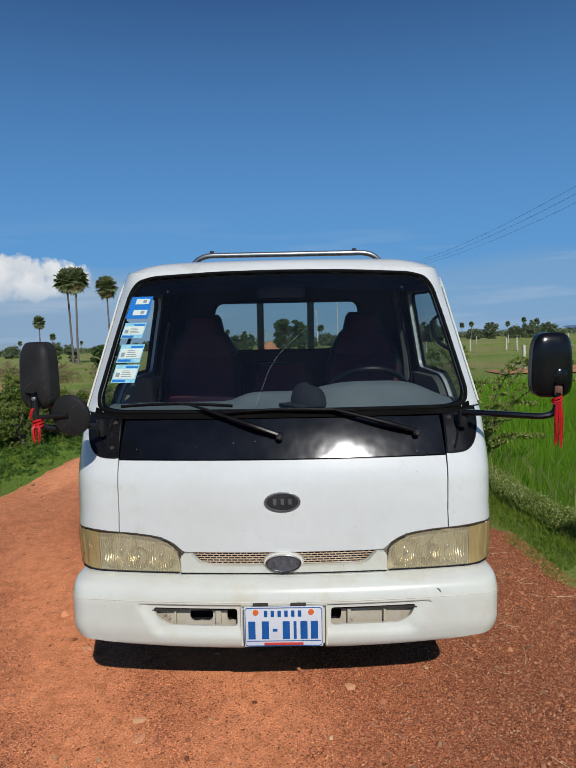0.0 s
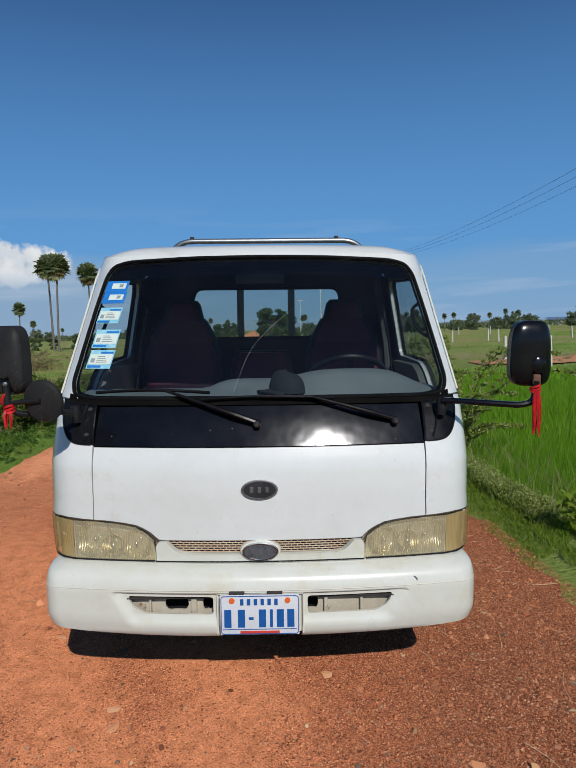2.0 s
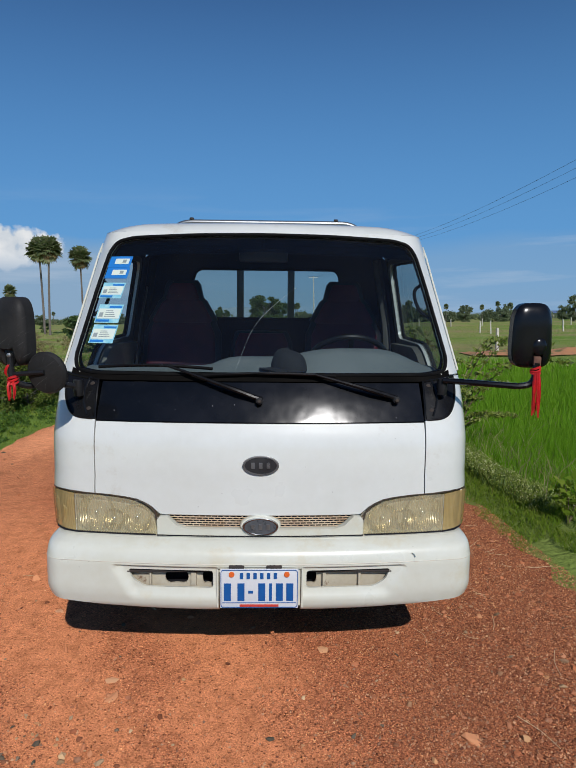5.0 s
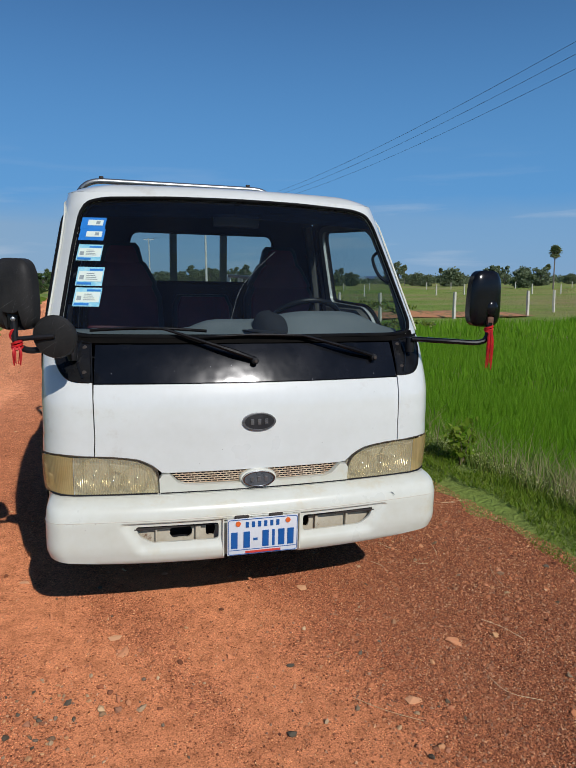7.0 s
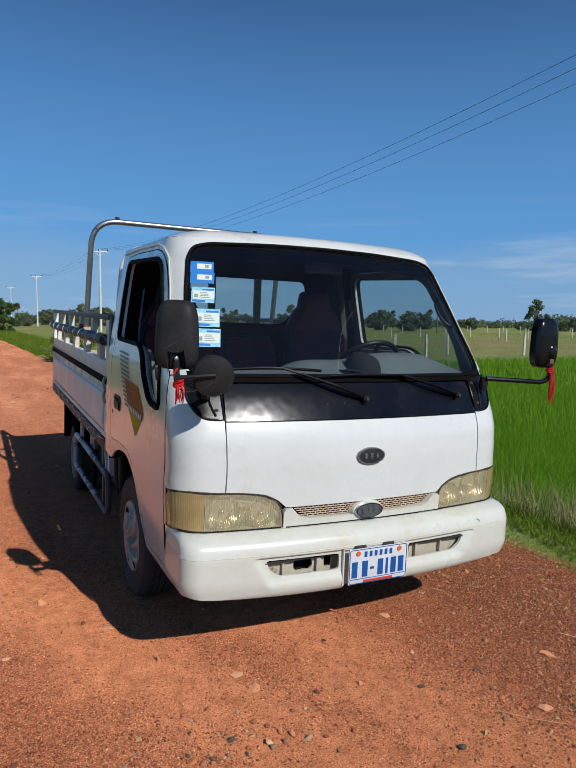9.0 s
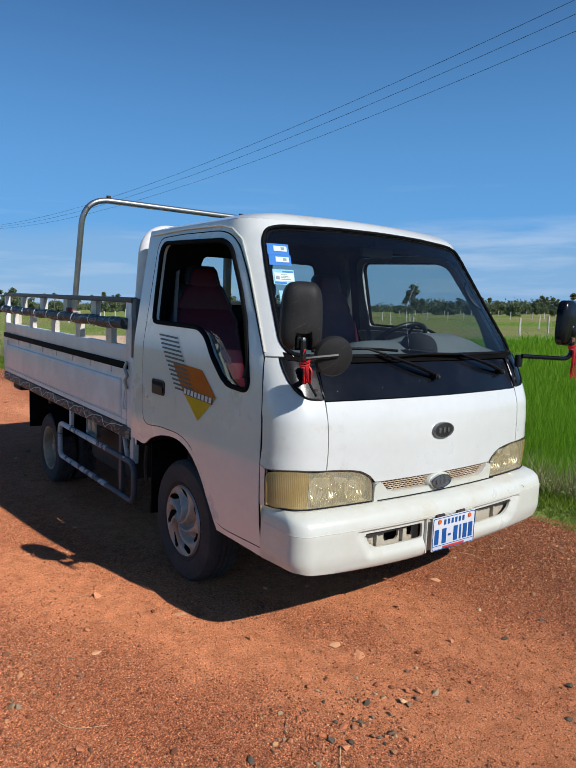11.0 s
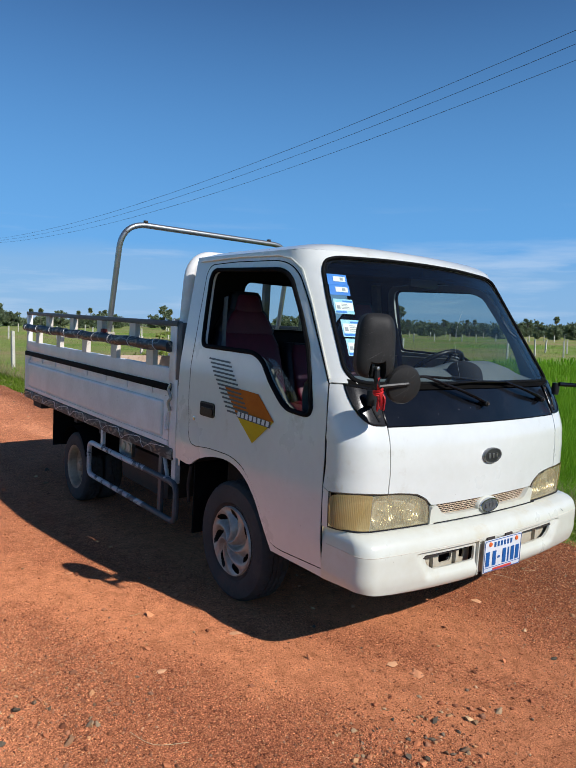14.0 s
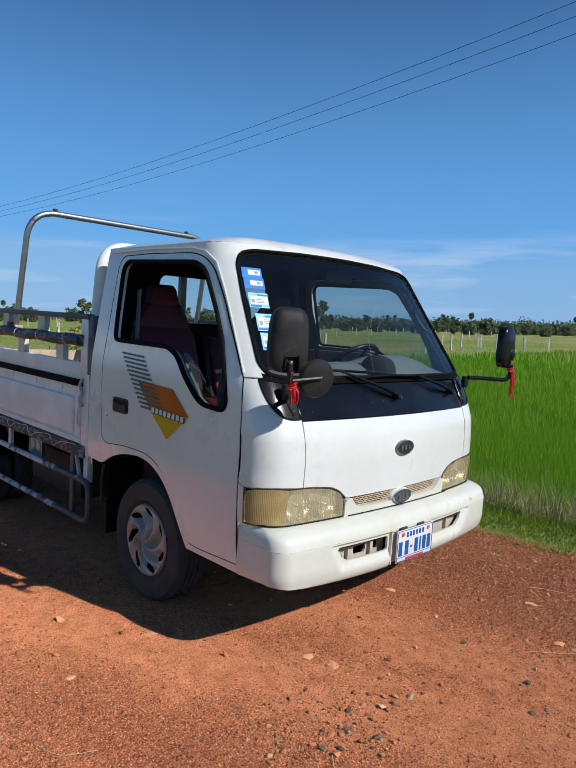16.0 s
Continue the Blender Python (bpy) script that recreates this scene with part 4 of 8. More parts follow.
part("rear_window_seal", tube([(x, y - 0.02, z) for x, y, z in rw_pts], 0.010, 6, True), M_RUBBER, truck)
part("rear_window_glass", panel(rear_win, flat_back, 0.004, 0.2, out=-0.008, sheet=True), [M_CLEAR, M_CLEAR], truck)

# front panel between the lamps
lamp_top = [(0.375, 0.690), (0.402, 0.692), (0.418, 0.708), (0.434, 0.728), (0.458, 0.747), (0.493, 0.763), (0.54, 0.771), (0.60, 0.777), (0.662, 0.780)]
lamp_top = [(x, z) for _, x, z in lowered([("x", x, z) for x, z in lamp_top])]
fp = P(*[("x", x, z) for x, z in lamp_top], ("x", 0.662, 1.00), ("x", 0.660, 1.055)) + P(*[("x", -x, z) for x, z in [(0.660, 1.055), (0.662, 1.00)] + lamp_top[::-1]])
part("front_panel", panel(fp, cab, 0.012, 0.035), [M_WHITE, M_LINING], truck, "white painted front panel with fine dust")
# black painted band under the windscreen
bp = P(("x", -0.660, 1.060), ("x", -0.3, 1.060), ("x", 0, 1.060), ("x", 0.3, 1.060), ("x", 0.660, 1.060), ("x", 0.650, 1.206), ("x", 0, 1.210), ("x", -0.650, 1.206))
part("black_panel", panel(bp, cab, 0.012, 0.035), [M_BLACK, M_LINING], truck, "glossy hand-painted black panel")
cw = P(("x", -0.79, 1.229), ("x", -0.655, 1.212), ("x", 0, 1.2135), ("x", 0.655, 1.212), ("x", 0.79, 1.229), ("x", 0.79, 1.256), ("x", 0.70, 1.242), ("x", 0, 1.242), ("x", -0.70, 1.242), ("x", -0.79, 1.256))
part("cowl", panel(cw, cab, 0.012, 0.04, out=0.001), [M_COWL, M_LINING], truck, "dull black plastic cowl")

for sg in (1, -1):
    flip = (lambda p: p) if sg > 0 else mirror
    vent_edge = [("x", p.x, p.y) for p in catmull([(0.666, 1.062, 0), (0.735, 1.066, 0), (0.775, 1.085, 0), (0.800, 1.125, 0), (0.812, 1.18, 0), (0.812, 1.232, 0)], 4)]
    corner = P(("x", 0.6665, 0.766), ("x", 0.74, 0.774), ("x", 0.80, 0.778), ("y", 0.24, 0.774), ("y", 0.300, 0.764), ("y", 0.343, 0.778), ("y", 0.346, 1.0), ("y", 0.352, 1.12), ("y", 0.369, 1.230)) + P(*vent_edge[::-1]) + P(("x", 0.6665, 1.0))
    part("corner_panel", panel(flip(corner), cab, 0.012, 0.022), [M_WHITE, M_LINING], truck, "white painted corner panel")
    lower = P(("y", 0.304, 0.60), ("y", 0.342, 0.60), ("y", 0.343, 0.775), ("y", 0.304, 0.761))
    part("lamp_side_panel", panel(flip(lower), cab, 0.012, 0.03), [M_WHITE, M_LINING], truck)
    vent = P(*[("x", p.x, p.y) for p in catmull([(0.667, 1.066, 0), (0.733, 1.070, 0), (0.771, 1.088, 0), (0.796, 1.127, 0), (0.808, 1.18, 0), (0.808, 1.232, 0)], 4)], ("x", 0.667, 1.211))
    vm = part("mirror_base", panel(flip(vent), cab, 0.025, 0.02, out=0.002), [M_BASE, M_LINING], truck, "black plastic mirror base plate")
    rimline = [Vector(cab(sg * s, z)) + Vector((0, -0.003, 0)) for s, z in resample(vent, 0.03)]
    part("plate_edge", tube(rimline, 0.005, 6, True), M_BASE, vm)
    swoop = [Vector(cab(sg * sx(x, z), z)) + Vector((0, -0.003, 0)) for x, z in ((0.700, 1.080), (0.716, 1.12), (0.722, 1.16), (0.714, 1.20), (0.700, 1.222))]
    part("plate_ridge", tube(catmull(swoop, 4), 0.005, 6), M_BASE, vm)
    for x, z in ((0.695, 1.10), (0.69, 1.195)):
        q = Vector(cab(sg * sx(x, z), z))
        part("bolt", lathe([(0.004, -0.004), (0.010, -0.003), (0.010, 0.004), (0.004, 0.005)], "y", 10), M_CHASSIS, vm).location = q

# windscreen
scr_in = [(s * 0.992, 1.54 + (z - 1.54) * 0.985) for s, z in screen]
wsg = part("windscreen", panel(scr_in, cab, 0.005, 0.06, out=-0.006, sheet=True), [M_GLASS, M_GLASS], truck, "dark windscreen with permit stickers")
seal = [Vector(cab(s, z)) for s, z in resample(screen, 0.05)]
inner = [(s * 0.977, 1.54 + (z - 1.54) * 0.955) for s, z in screen]
part("black_border", panel(scr_in, cab, 0.002, 0.06, holes=[inner], out=-0.009, sheet=True), [M_FRIT, M_FRIT], wsg, "black printed border of the glass")
part("windscreen_seal", tube(seal, 0.0080, 8, True), M_RUBBER, wsg, "black rubber seal")
band = P(("x", -0.70, 1.74), ("x", 0, 1.765), ("x", 0.70, 1.74), ("x", 0.668, 1.792), ("x", 0.3, 1.82), ("x", 0, 1.823), ("x", -0.3, 1.82), ("x", -0.668, 1.792))
part("shade_band", panel(band, cab, 0.002, 0.06, out=-0.013, sheet=True), [M_TOPTINT, M_TOPTINT], wsg)


arc = [(sx(x, z), z) for x, z in ((0.149, 1.602), (0.067, 1.537), (-0.009, 1.464), (-0.050, 1.402), (-0.073, 1.346), (-0.107, 1.259))]
part("wiper_scratch", tube(catmull([Vector(cab(s_, z)) + Vector((0, -0.002, 0)) for s_, z in arc], 5), 0.00045, 4), M_STGREY, wsg, "fine pale arc scratched by the wiper")


def sticker(x0, x1, z0, z1, lean, mats, kind):
    """A paper permit stuck to the inside of the screen: sheet, white field and printed bars."""
    def q(u, v):
        return (sx(x0 + (x1 - x0) * u + lean * v, z0 + (z1 - z0) * v), z0 + (z1 - z0) * v)
    sheet = part("permit_sticker", panel([q(0, 0), q(1, 0), q(1, 1), q(0, 1)], cab, 0.001, 0.05, out=-0.002), [mats[0], mats[0]], wsg, mats[2])
    if kind == 1:
        part("white_field", panel([q(.28, .30), q(.90, .30), q(.90, .78), q(.28, .78)], cab, 0.001, 0.05, out=-0.0005), [M_STWHITE, M_STWHITE], sheet)
        part("print", panel([q(.62, .42), q(.78, .42), q(.78, .68), q(.62, .68)], cab, 0.001, 0.05, out=0.0005), [M_STGREY, M_STGREY], sheet)
    else:
        part("header_print", panel([q(.45, .80), q(.96, .80), q(.96, .90), q(.45, .90)], cab, 0.001, 0.05, out=-0.0005), [M_STBLUE, M_STBLUE], sheet)
        part("white_field", panel([q(.06, .22), q(.96, .22), q(.96, .76), q(.06, .76)], cab, 0.001, 0.05, out=-0.0005), [M_STWHITE, M_STWHITE], sheet)
        part("print", panel([q(.12, .32), q(.28, .32), q(.28, .54), q(.12, .54)], cab, 0.001, 0.05, out=0.0005), [M_STGREY, M_STGREY], sheet)
        for k in range(4):
            zt = 0.32 + 0.10 * k
            part("print", panel([q(.36, zt), q(.80 - 0.05 * k, zt), q(.80 - 0.05 * k, zt + .035), q(.36, zt + .035)], cab, 0.001, 0.08, out=0.0005), [M_STGREY, M_STGREY], sheet)
        part("footer_print", panel([q(.05, .05), q(.60, .05), q(.60, .17), q(.05, .17)], cab, 0.001, 0.05, out=-0.0005), [M_STBLUE, M_STBLUE], sheet)


B1 = (M_STBLUE, None, "bright blue paper permit sticker")
B2 = (M_STCYAN, None, "pale blue paper permit sticker")
sticker(-0.704, -0.600, 1.683, 1.734, 0.012, B1, 1)
sticker(-0.713, -0.607, 1.633, 1.6825, 0.012, B1, 1)
sticker(-0.724, -0.622, 1.545, 1.614, 0.016, B2, 2)
sticker(-0.728, -0.619, 1.440, 1.518, 0.016, B2, 2)
sticker(-0.740, -0.632, 1.356, 1.432, 0.016, B2, 2)


# ---- doors
def make_door(sg, glass_raised):
    flip = (lambda p: p) if sg > 0 else mirror
    d = [(sy(y, z), z) for y, z in DOOR_LOOP]
    c = np.mean(np.array(d), 0)
    d = [(s + (0.004 if s < c[0] else -0.004), z + (0.003 if z < c[1] else -0.003)) for s, z in d]
    wn_ = [(sy(y, z), z) for y, z in WINDOW]
    body = part("door", panel(flip(d), cab, 0.03, 0.04, holes=[flip(wn_)], out=0.001), [M_WHITE, M_TRIM], truck, "white painted cab door with window wound down" if not glass_raised else "white painted cab door")
    loop = [Vector(cab(sg * s, z)) for s, z in resample(wn_, 0.05)]
    part("window_seal", tube(loop, 0.013, 8, True), M_RUBBER, body, "black rubber seal")
    # dark tube laid along the door gap to put in its dark seam
    edge_ = [Vector(cab(sg * s, z)) - Vector((sg * 0.0025, 0, 0)) for s, z in resample([(sy(y, z), z) for y, z in DOOR_LOOP], 0.05)]
    part("door_gap_strip", tube(edge_, 0.0036, 6, True), M_RUBBER, body, "dark strip that darkens the door gap")
    # grip with its flap; a near-black plate puts the recess's shade in
    hx = [("y", 1.292, 0.935), ("y", 1.452, 0.935), ("y", 1.452, 1.018), ("y", 1.292, 1.018)]
    hp = round_poly(P(*hx), 0.022)
    part("door_handle", panel(flip(hp), cab, 0.02, 0.03, out=0.006), [M_PLASTIC, M_PLASTIC], body, "black plastic door handle")
    flap = round_poly(P(("y", 1.306, 0.945), ("y", 1.438, 0.945), ("y", 1.438, 0.985), ("y", 1.306, 0.985)), 0.014)
    part("handle_flap", panel(flip(flap), cab, 0.008, 0.03, out=0.011), [M_PLASTIC, M_PLASTIC], body)
    part("handle_recess_shade", panel(flip(round_poly(P(("y", 1.306, 0.989), ("y", 1.438, 0.989), ("y", 1.438, 1.007), ("y", 1.306, 1.007)), 0.006)), cab, 0.002, 0.03, out=0.0075), [M_LINING, M_LINING], body)
    lock = lathe([(0.004, 0.004), (0.013, 0.004), (0.013, -0.004), (0.004, -0.006)], "x", 14)
    o = part("lock", lock, M_CHROME, body)
    o.location = Vector(cab(sg * sy(1.520, 0.905), 0.905))
    # lowered pane: only its top corner shows
    if glass_raised:
        gp_ = wn_
    else:
        gp_ = P(("y", 0.470, 1.085), ("y", 0.63, 1.082), ("y", 0.69, 1.11), ("y", 0.793, 1.198), ("y", 0.885, 1.292), ("y", 0.90, 1.318), ("y", 0.80, 1.300), ("y", 0.70, 1.235), ("y", 0.615, 1.16), ("y", 0.56, 1.10))
    part("window_glass", panel(flip(gp_), cab, 0.004, 0.08, out=-0.018, sheet=True), [M_CLEAR, M_CLEAR], body)
    # inner trim with arm rest
    tp_ = P(("y", 0.46, 0.50), ("y", 0.70, 0.50), ("y", 0.90, 0.74), ("y", 1.55, 0.80), ("y", 1.58, 1.30), ("y", 0.99, 1.315), ("y", 0.90, 1.285), ("y", 0.80, 1.19), ("y", 0.70, 1.10), ("y", 0.63, 1.07), ("y", 0.47, 1.07))
    part("door_trim", panel(flip(tp_), cab, 0.03, 0.05, out=-0.035), [M_TRIM, M_BEIGE], body, "grey and beige inner door trim")
    part("arm_rest", box(sg * 0.79 - 0.03, sg * 0.79 + 0.03, 0.75, 1.35, 1.02, 1.09, 0.02), M_TRIM, body)
    part("gutter", tube([Vector(cab(sg * sy(y, z), z)) * 1.0 + Vector((sg * 0.004, 0, 0.006)) for y, z in [(1.69, 1.818), (1.3, 1.826), (0.9, 1.818), (0.79, 1.797), (0.70, 1.742), (0.60, 1.60), (0.50, 1.445), (0.374, 1.245)]], 0.0045, 6), M_BUMPER, body, "cream drip rail")
    return body


door_l = make_door(-1, False)
make_door(1, True)
part("sill_step", box(-0.80, 0.80, 0.36, 0.74, 0.36, 0.42, 0.01), M_LINING, truck)

# decal on the near door: a slanting stack of bars and a two-coloured kite
def side_map(sg, out):
    return lambda y, z: Vector(cab(sg * sy(y, z), z)) + Vector((sg * out, 0, 0))


def decal(name, poly, mat, parent, out, label=""):
    f = side_map(-1, out)
    edge = resample(poly, 0.04)
    c = (sum(p[0] for p in edge) / len(edge), sum(p[1] for p in edge) / len(edge))
    verts = [f(*c)] + [f(*p) for p in edge]
    faces = [(0, 1 + i, 1 + (i + 1) % len(edge)) for i in range(len(edge))]
    return part(name, (verts, faces), mat, parent, label, smooth=False)


KY, KZ = -0.034, 0.004
decal("decal_kite", [(y + KY, z + KZ) for y, z in [(0.767, 1.000), (0.915, 1.118), (1.245, 1.132), (1.090, 0.975)]], M_DECALO, door_l, 0.0035, "orange kite decal")
decal("decal_kite", [(y + KY, z + KZ) for y, z in [(0.767, 1.000), (1.090, 0.975), (0.945, 0.862)]], M_DECALY, door_l, 0.0035, "yellow kite decal")
for k in range(13):
    t = k / 12
    y1, y0 = 1.430 - 0.235 * t + KY, 1.205 - 0.235 * t + KY
    z0 = 1.255 - 0.265 * t + KZ
    decal("decal_bar", [(y0, z0 - 0.006), (y1, z0 + 0.002), (y1, z0 + 0.012), (y0, z0 + 0.004)], M_STRIPE, door_l, 0.0050)
decal("decal_shadow", [(1.092 + KY, 0.976 + KZ), (0.795 + KY, 0.964 + KZ), (0.790 + KY, 0.996 + KZ), (1.088 + KY, 1.010 + KZ)], M_STRIPE, door_l, 0.0060)
for k in range(8):
    y, z = 1.088 - 0.0370 * k + KY, 0.994 - 0.0016 * k + KZ
    decal("decal_mark", [(y + 0.001, z - 0.013), (y - 0.023, z - 0.0145), (y - 0.028, z + 0.0125), (y - 0.004, z + 0.014)], M_DECALW, door_l, 0.0072)

# ---- lamps, grille, badges
for sg in (1, -1):
    flip = (lambda p: p) if sg > 0 else mirror
    hl = new("headlight")
    hl.parent = truck
    tagged(hl, "yellowed cloudy headlamp with amber corner lamp")
    main = P(*lowered([("x", 0.414, 0.606), ("x", 0.55, 0.603), ("x", 0.745, 0.606), ("x", 0.745, 0.776), ("x", 0.662, 0.774), ("x", 0.60, 0.770), ("x", 0.54, 0.763), ("x", 0.497, 0.754), ("x", 0.466, 0.738), ("x", 0.443, 0.717), ("x", 0.427, 0.692), ("x", 0.417, 0.655)]))
    part("lens", panel(flip(main), cab, 0.006, 0.022, out=0.004, sheet=True), [M_LENS, M_LENS], hl, "yellowed ribbed plastic lens")
    ind = P(*lowered([("x", 0.748, 0.606), ("x", 0.80, 0.608), ("y", 0.22, 0.613), ("y", 0.275, 0.616), ("y", 0.294, 0.632), ("y", 0.296, 0.70), ("y", 0.292, 0.752), ("y", 0.275, 0.770), ("y", 0.22, 0.781), ("x", 0.80, 0.783), ("x", 0.748, 0.777)]))
    part("corner_lens", panel(flip(ind), cab, 0.006, 0.018, out=0.005, sheet=True), [M_AMBER, M_AMBER], hl, "amber-yellow corner lens")
    back = P(*lowered([("x", 0.41, 0.606), ("x", 0.715, 0.606), ("x", 0.80, 0.609), ("y", 0.300, 0.611), ("y", 0.300, 0.776), ("x", 0.80, 0.787), ("x", 0.713, 0.780), ("x", 0.60, 0.775), ("x", 0.54, 0.768), ("x", 0.494, 0.759), ("x", 0.461, 0.742), ("x", 0.438, 0.720), ("x", 0.422, 0.695), ("x", 0.412, 0.655)]))
    part("housing", panel(flip(back), cab, 0.01, 0.03, out=-0.045), [M_HOUSING, M_LINING], hl)
    for x, z, rad in ((0.500, 0.664, 0.058), (0.595, 0.655, 0.044), (0.668, 0.680, 0.074)):
        bowl = lathe([(0.004, 0.038), (rad * 0.35, 0.036), (rad * 0.7, 0.020), (rad, -0.008), (rad * 1.03, -0.008), (rad * 0.8, 0.028), (0.004, 0.046)], "y", 28)
        rf = part("reflector", bowl, M_REFLECT, hl)
        rf.location = Vector(cab(sg * sx(x, z), z)) + Vector((0, 0.026, 0))
        part("bulb", lathe([(0.001, -0.012), (0.007, -0.008), (0.008, 0.012), (0.005, 0.03)], "y", 12), M_CHROME, rf)
    gap = [Vector(cab(sg * s, z)) + Vector((0, 0.002, 0)) for s, z in resample(back, 0.03)]
    part("lamp_gasket", tube(gap, 0.0034, 6, True), M_GASKET, hl, "thin browned gasket")
    # near-black strip stands in for the shade in the gap below the lamp
    foot = [Vector(cab(sg * s, z)) + Vector((0, -0.009, 0.003)) for s, z in P(("x", 0.42, 0.601), ("x", 0.55, 0.600), ("x", 0.66, 0.600), ("x", 0.745, 0.601), ("x", 0.80, 0.603), ("y", 0.22, 0.607), ("y", 0.285, 0.610))]
    part("lamp_gap_shade", tube(foot, 0.0042, 6), M_LINING, hl, "near-black strip for the shaded gap under the lamp")
    div = [Vector(cab(sg * sx(0.7465, z), z)) + Vector((0, -0.002, 0)) for z in np.linspace(0.604, 0.762, 6)]
    part("lens_divider", tube(div, 0.0025, 5), M_HOUSING, hl)

gr = new("grille")
gr.parent = truck
tagged(gr, "dusty cream mesh grille in a white surround")


def slab(poly, out, thick=0.012, step=0.03):
    return panel(poly, cab, thick, step, out=out)


trim = P(("x", -0.410, 0.600), ("x", 0, 0.598), ("x", 0.410, 0.600), ("x", 0.412, 0.668), ("x", 0.402, 0.683), ("x", 0.372, 0.686), ("x", 0.338, 0.650), ("x", 0.30, 0.637), ("x", 0, 0.634), ("x", -0.30, 0.637), ("x", -0.338, 0.650), ("x", -0.372, 0.686), ("x", -0.402, 0.683), ("x", -0.412, 0.668))
part("surround", slab(trim, 0.012, 0.03), [M_BUMPER, M_LINING], gr, "white plastic grille surround")
gb = bmesh.new()
for k in range(6):
    z = 0.641 + 0.0095 * k
    xl = 0.315 + 0.055 * (k / 5)
    pts = [Vector(cab(sx(x, z), z)) + Vector((0, 0.006, 0)) for x in np.linspace(-xl, xl, 24)]
    tube(pts, 0.0022, 4, bm=gb)
    if k < 5:
        for j in range(-15, 16):
            x = (j + 0.5 * (k % 2)) * 0.0245
            if abs(x) < xl - 0.01:
                q = Vector(cab(sx(x, z), z))
                box(q.x - 0.0016, q.x + 0.0016, q.y + 0.004, q.y + 0.010, z, z + 0.0095, bm=gb)
part("grille_mesh", gb, M_MESHGR, gr, "cream perforated grille mesh", smooth=False)
# near-black sheet puts the shade behind the mesh into colour
part("grille_back", slab(P(("x", -0.40, 0.62), ("x", 0.40, 0.62), ("x", 0.40, 0.70), ("x", -0.40, 0.70)), -0.05, 0.004, 0.08), [M_LINING, M_LINING], gr)


def badge(x, z, rx, rz, y, parent, rim_mat, face_mat):
    b = new("badge")
    b.parent = parent
    tagged(b, "oval metal maker's badge, dark face in a bright rim")
    def oval(k, d):
        vs, n = [], 40
        for i in range(n):
            t = 2 * math.pi * i / n
            vs.append((x + rx * k * math.cos(t), y + d, z + rz * k * math.sin(t)))
        return vs
    n = 40
    vs = oval(1.0, 0.006) + oval(1.0, -0.006) + oval(0.97, -0.009) + oval(0.88, -0.009) + oval(0.86, -0.006)
    fs = [(k * n + i, k * n + (i + 1) % n, (k + 1) * n + (i + 1) % n, (k + 1) * n + i) for k in range(4) for i in range(n)]
    part("rim", (vs, fs), rim_mat, b, sharp=50)
    vs = oval(0.87, -0.0065) + [(x, y - 0.0075, z)]
    part("face", (vs, [(i, (i + 1) % n, n) for i in range(n)]), face_mat, b)
    for dx in (-0.42, 0.0, 0.42):
        part("mark", box(x + rx * (dx - 0.10), x + rx * (dx + 0.10), y - 0.011, y - 0.006, z - rz * 0.32, z + rz * 0.32, 0.001, 1), M_BADGE, b)
    return b


badge(0.0, 0.896, 0.072, 0.038, 0.094, truck, M_BADGE, M_CHAR)
em = lathe([(0.002, -0.016), (0.078, -0.016), (0.082, -0.008), (0.084, 0.03), (0.002, 0.03)], "y", 40)
bmesh.ops.scale(em, vec=(0.98, 0.7, 0.51), verts=em.verts[:])
o = part("badge_mount", em, M_BUMPER, gr, "white plastic badge mount", sharp=50)
o.location = (0.0, 0.104, 0.649)
badge(0.0, 0.649, 0.072, 0.035, 0.088, gr, M_CHROME, M_LOWBADGE)

# ---- bumper
BUMP = table([(0.322, 0.05), (0.332, 0.028), (0.35, 0.012), (0.39, 0.003), (0.42, 0.0), (0.518, 0.0), (0.530, 0.002), (0.548, 0.006), (0.566, 0.013), (0.582, 0.025), (0.595, 0.050), (0.605, 0.09), (0.608, 0.13), (0.610, 0.18)])


def bumper(s, z):
    w_, r, bow = 0.872 - 0.02 * max(0, (0.40 - z) / 0.08), 0.085, 0.060
    inset = BUMP(z)
    w_ -= inset * 0.35
    xe = w_ - r
    a0 = math.atan(2 * bow / xe)
    q, sg = abs(s), (1.0 if s >= 0 else -1.0)
    # the face falls back round the cooling slots
    ax = q / SA * xe
    away = math.hypot(max(0.0, ax - 0.485 - 0.6 * max(0, z - 0.42)), max(0.0, 0.424 - z))
    dish = max(0.0, min(1.0, 1 - away / 0.05)) * max(0.0, min(1.0, (0.520 - z) / 0.016)) if q <= SA else 0.0
    y0 = 0.0 + inset + 0.020 * dish * dish * (3 - 2 * dish)
    if q <= SA:
        u = q / SA
        return (sg * u * xe, y0 + bow * u * u, z)
    cx, cy = xe - r * math.sin(a0), y0 + bow + r * math.cos(a0)
    if q <= SA + 0.18:
        h = a0 + (q - SA) / 0.18 * (math.pi / 2 - a0)
        return (sg * (cx + r * math.sin(h)), cy - r * math.cos(h), z)
    return (sg * (cx + r), cy + (q - SA - 0.18), z)


xs = SA / 0.80
slot_r = [(0.185 * xs, 0.424), (0.46 * xs, 0.424), (0.505 * xs, 0.450), (0.525 * xs, 0.494), (0.185 * xs, 0.494)]
bend = 1.075
brow = [(0.145, 0.331), (0.40, 0.334), (0.56, 0.342), (0.70, 0.356), (0.80, 0.366), (0.90, 0.366), (bend, 0.352), (bend, 0.58), (bend, 0.598), (1.0, 0.601), (0.9, 0.6025)]
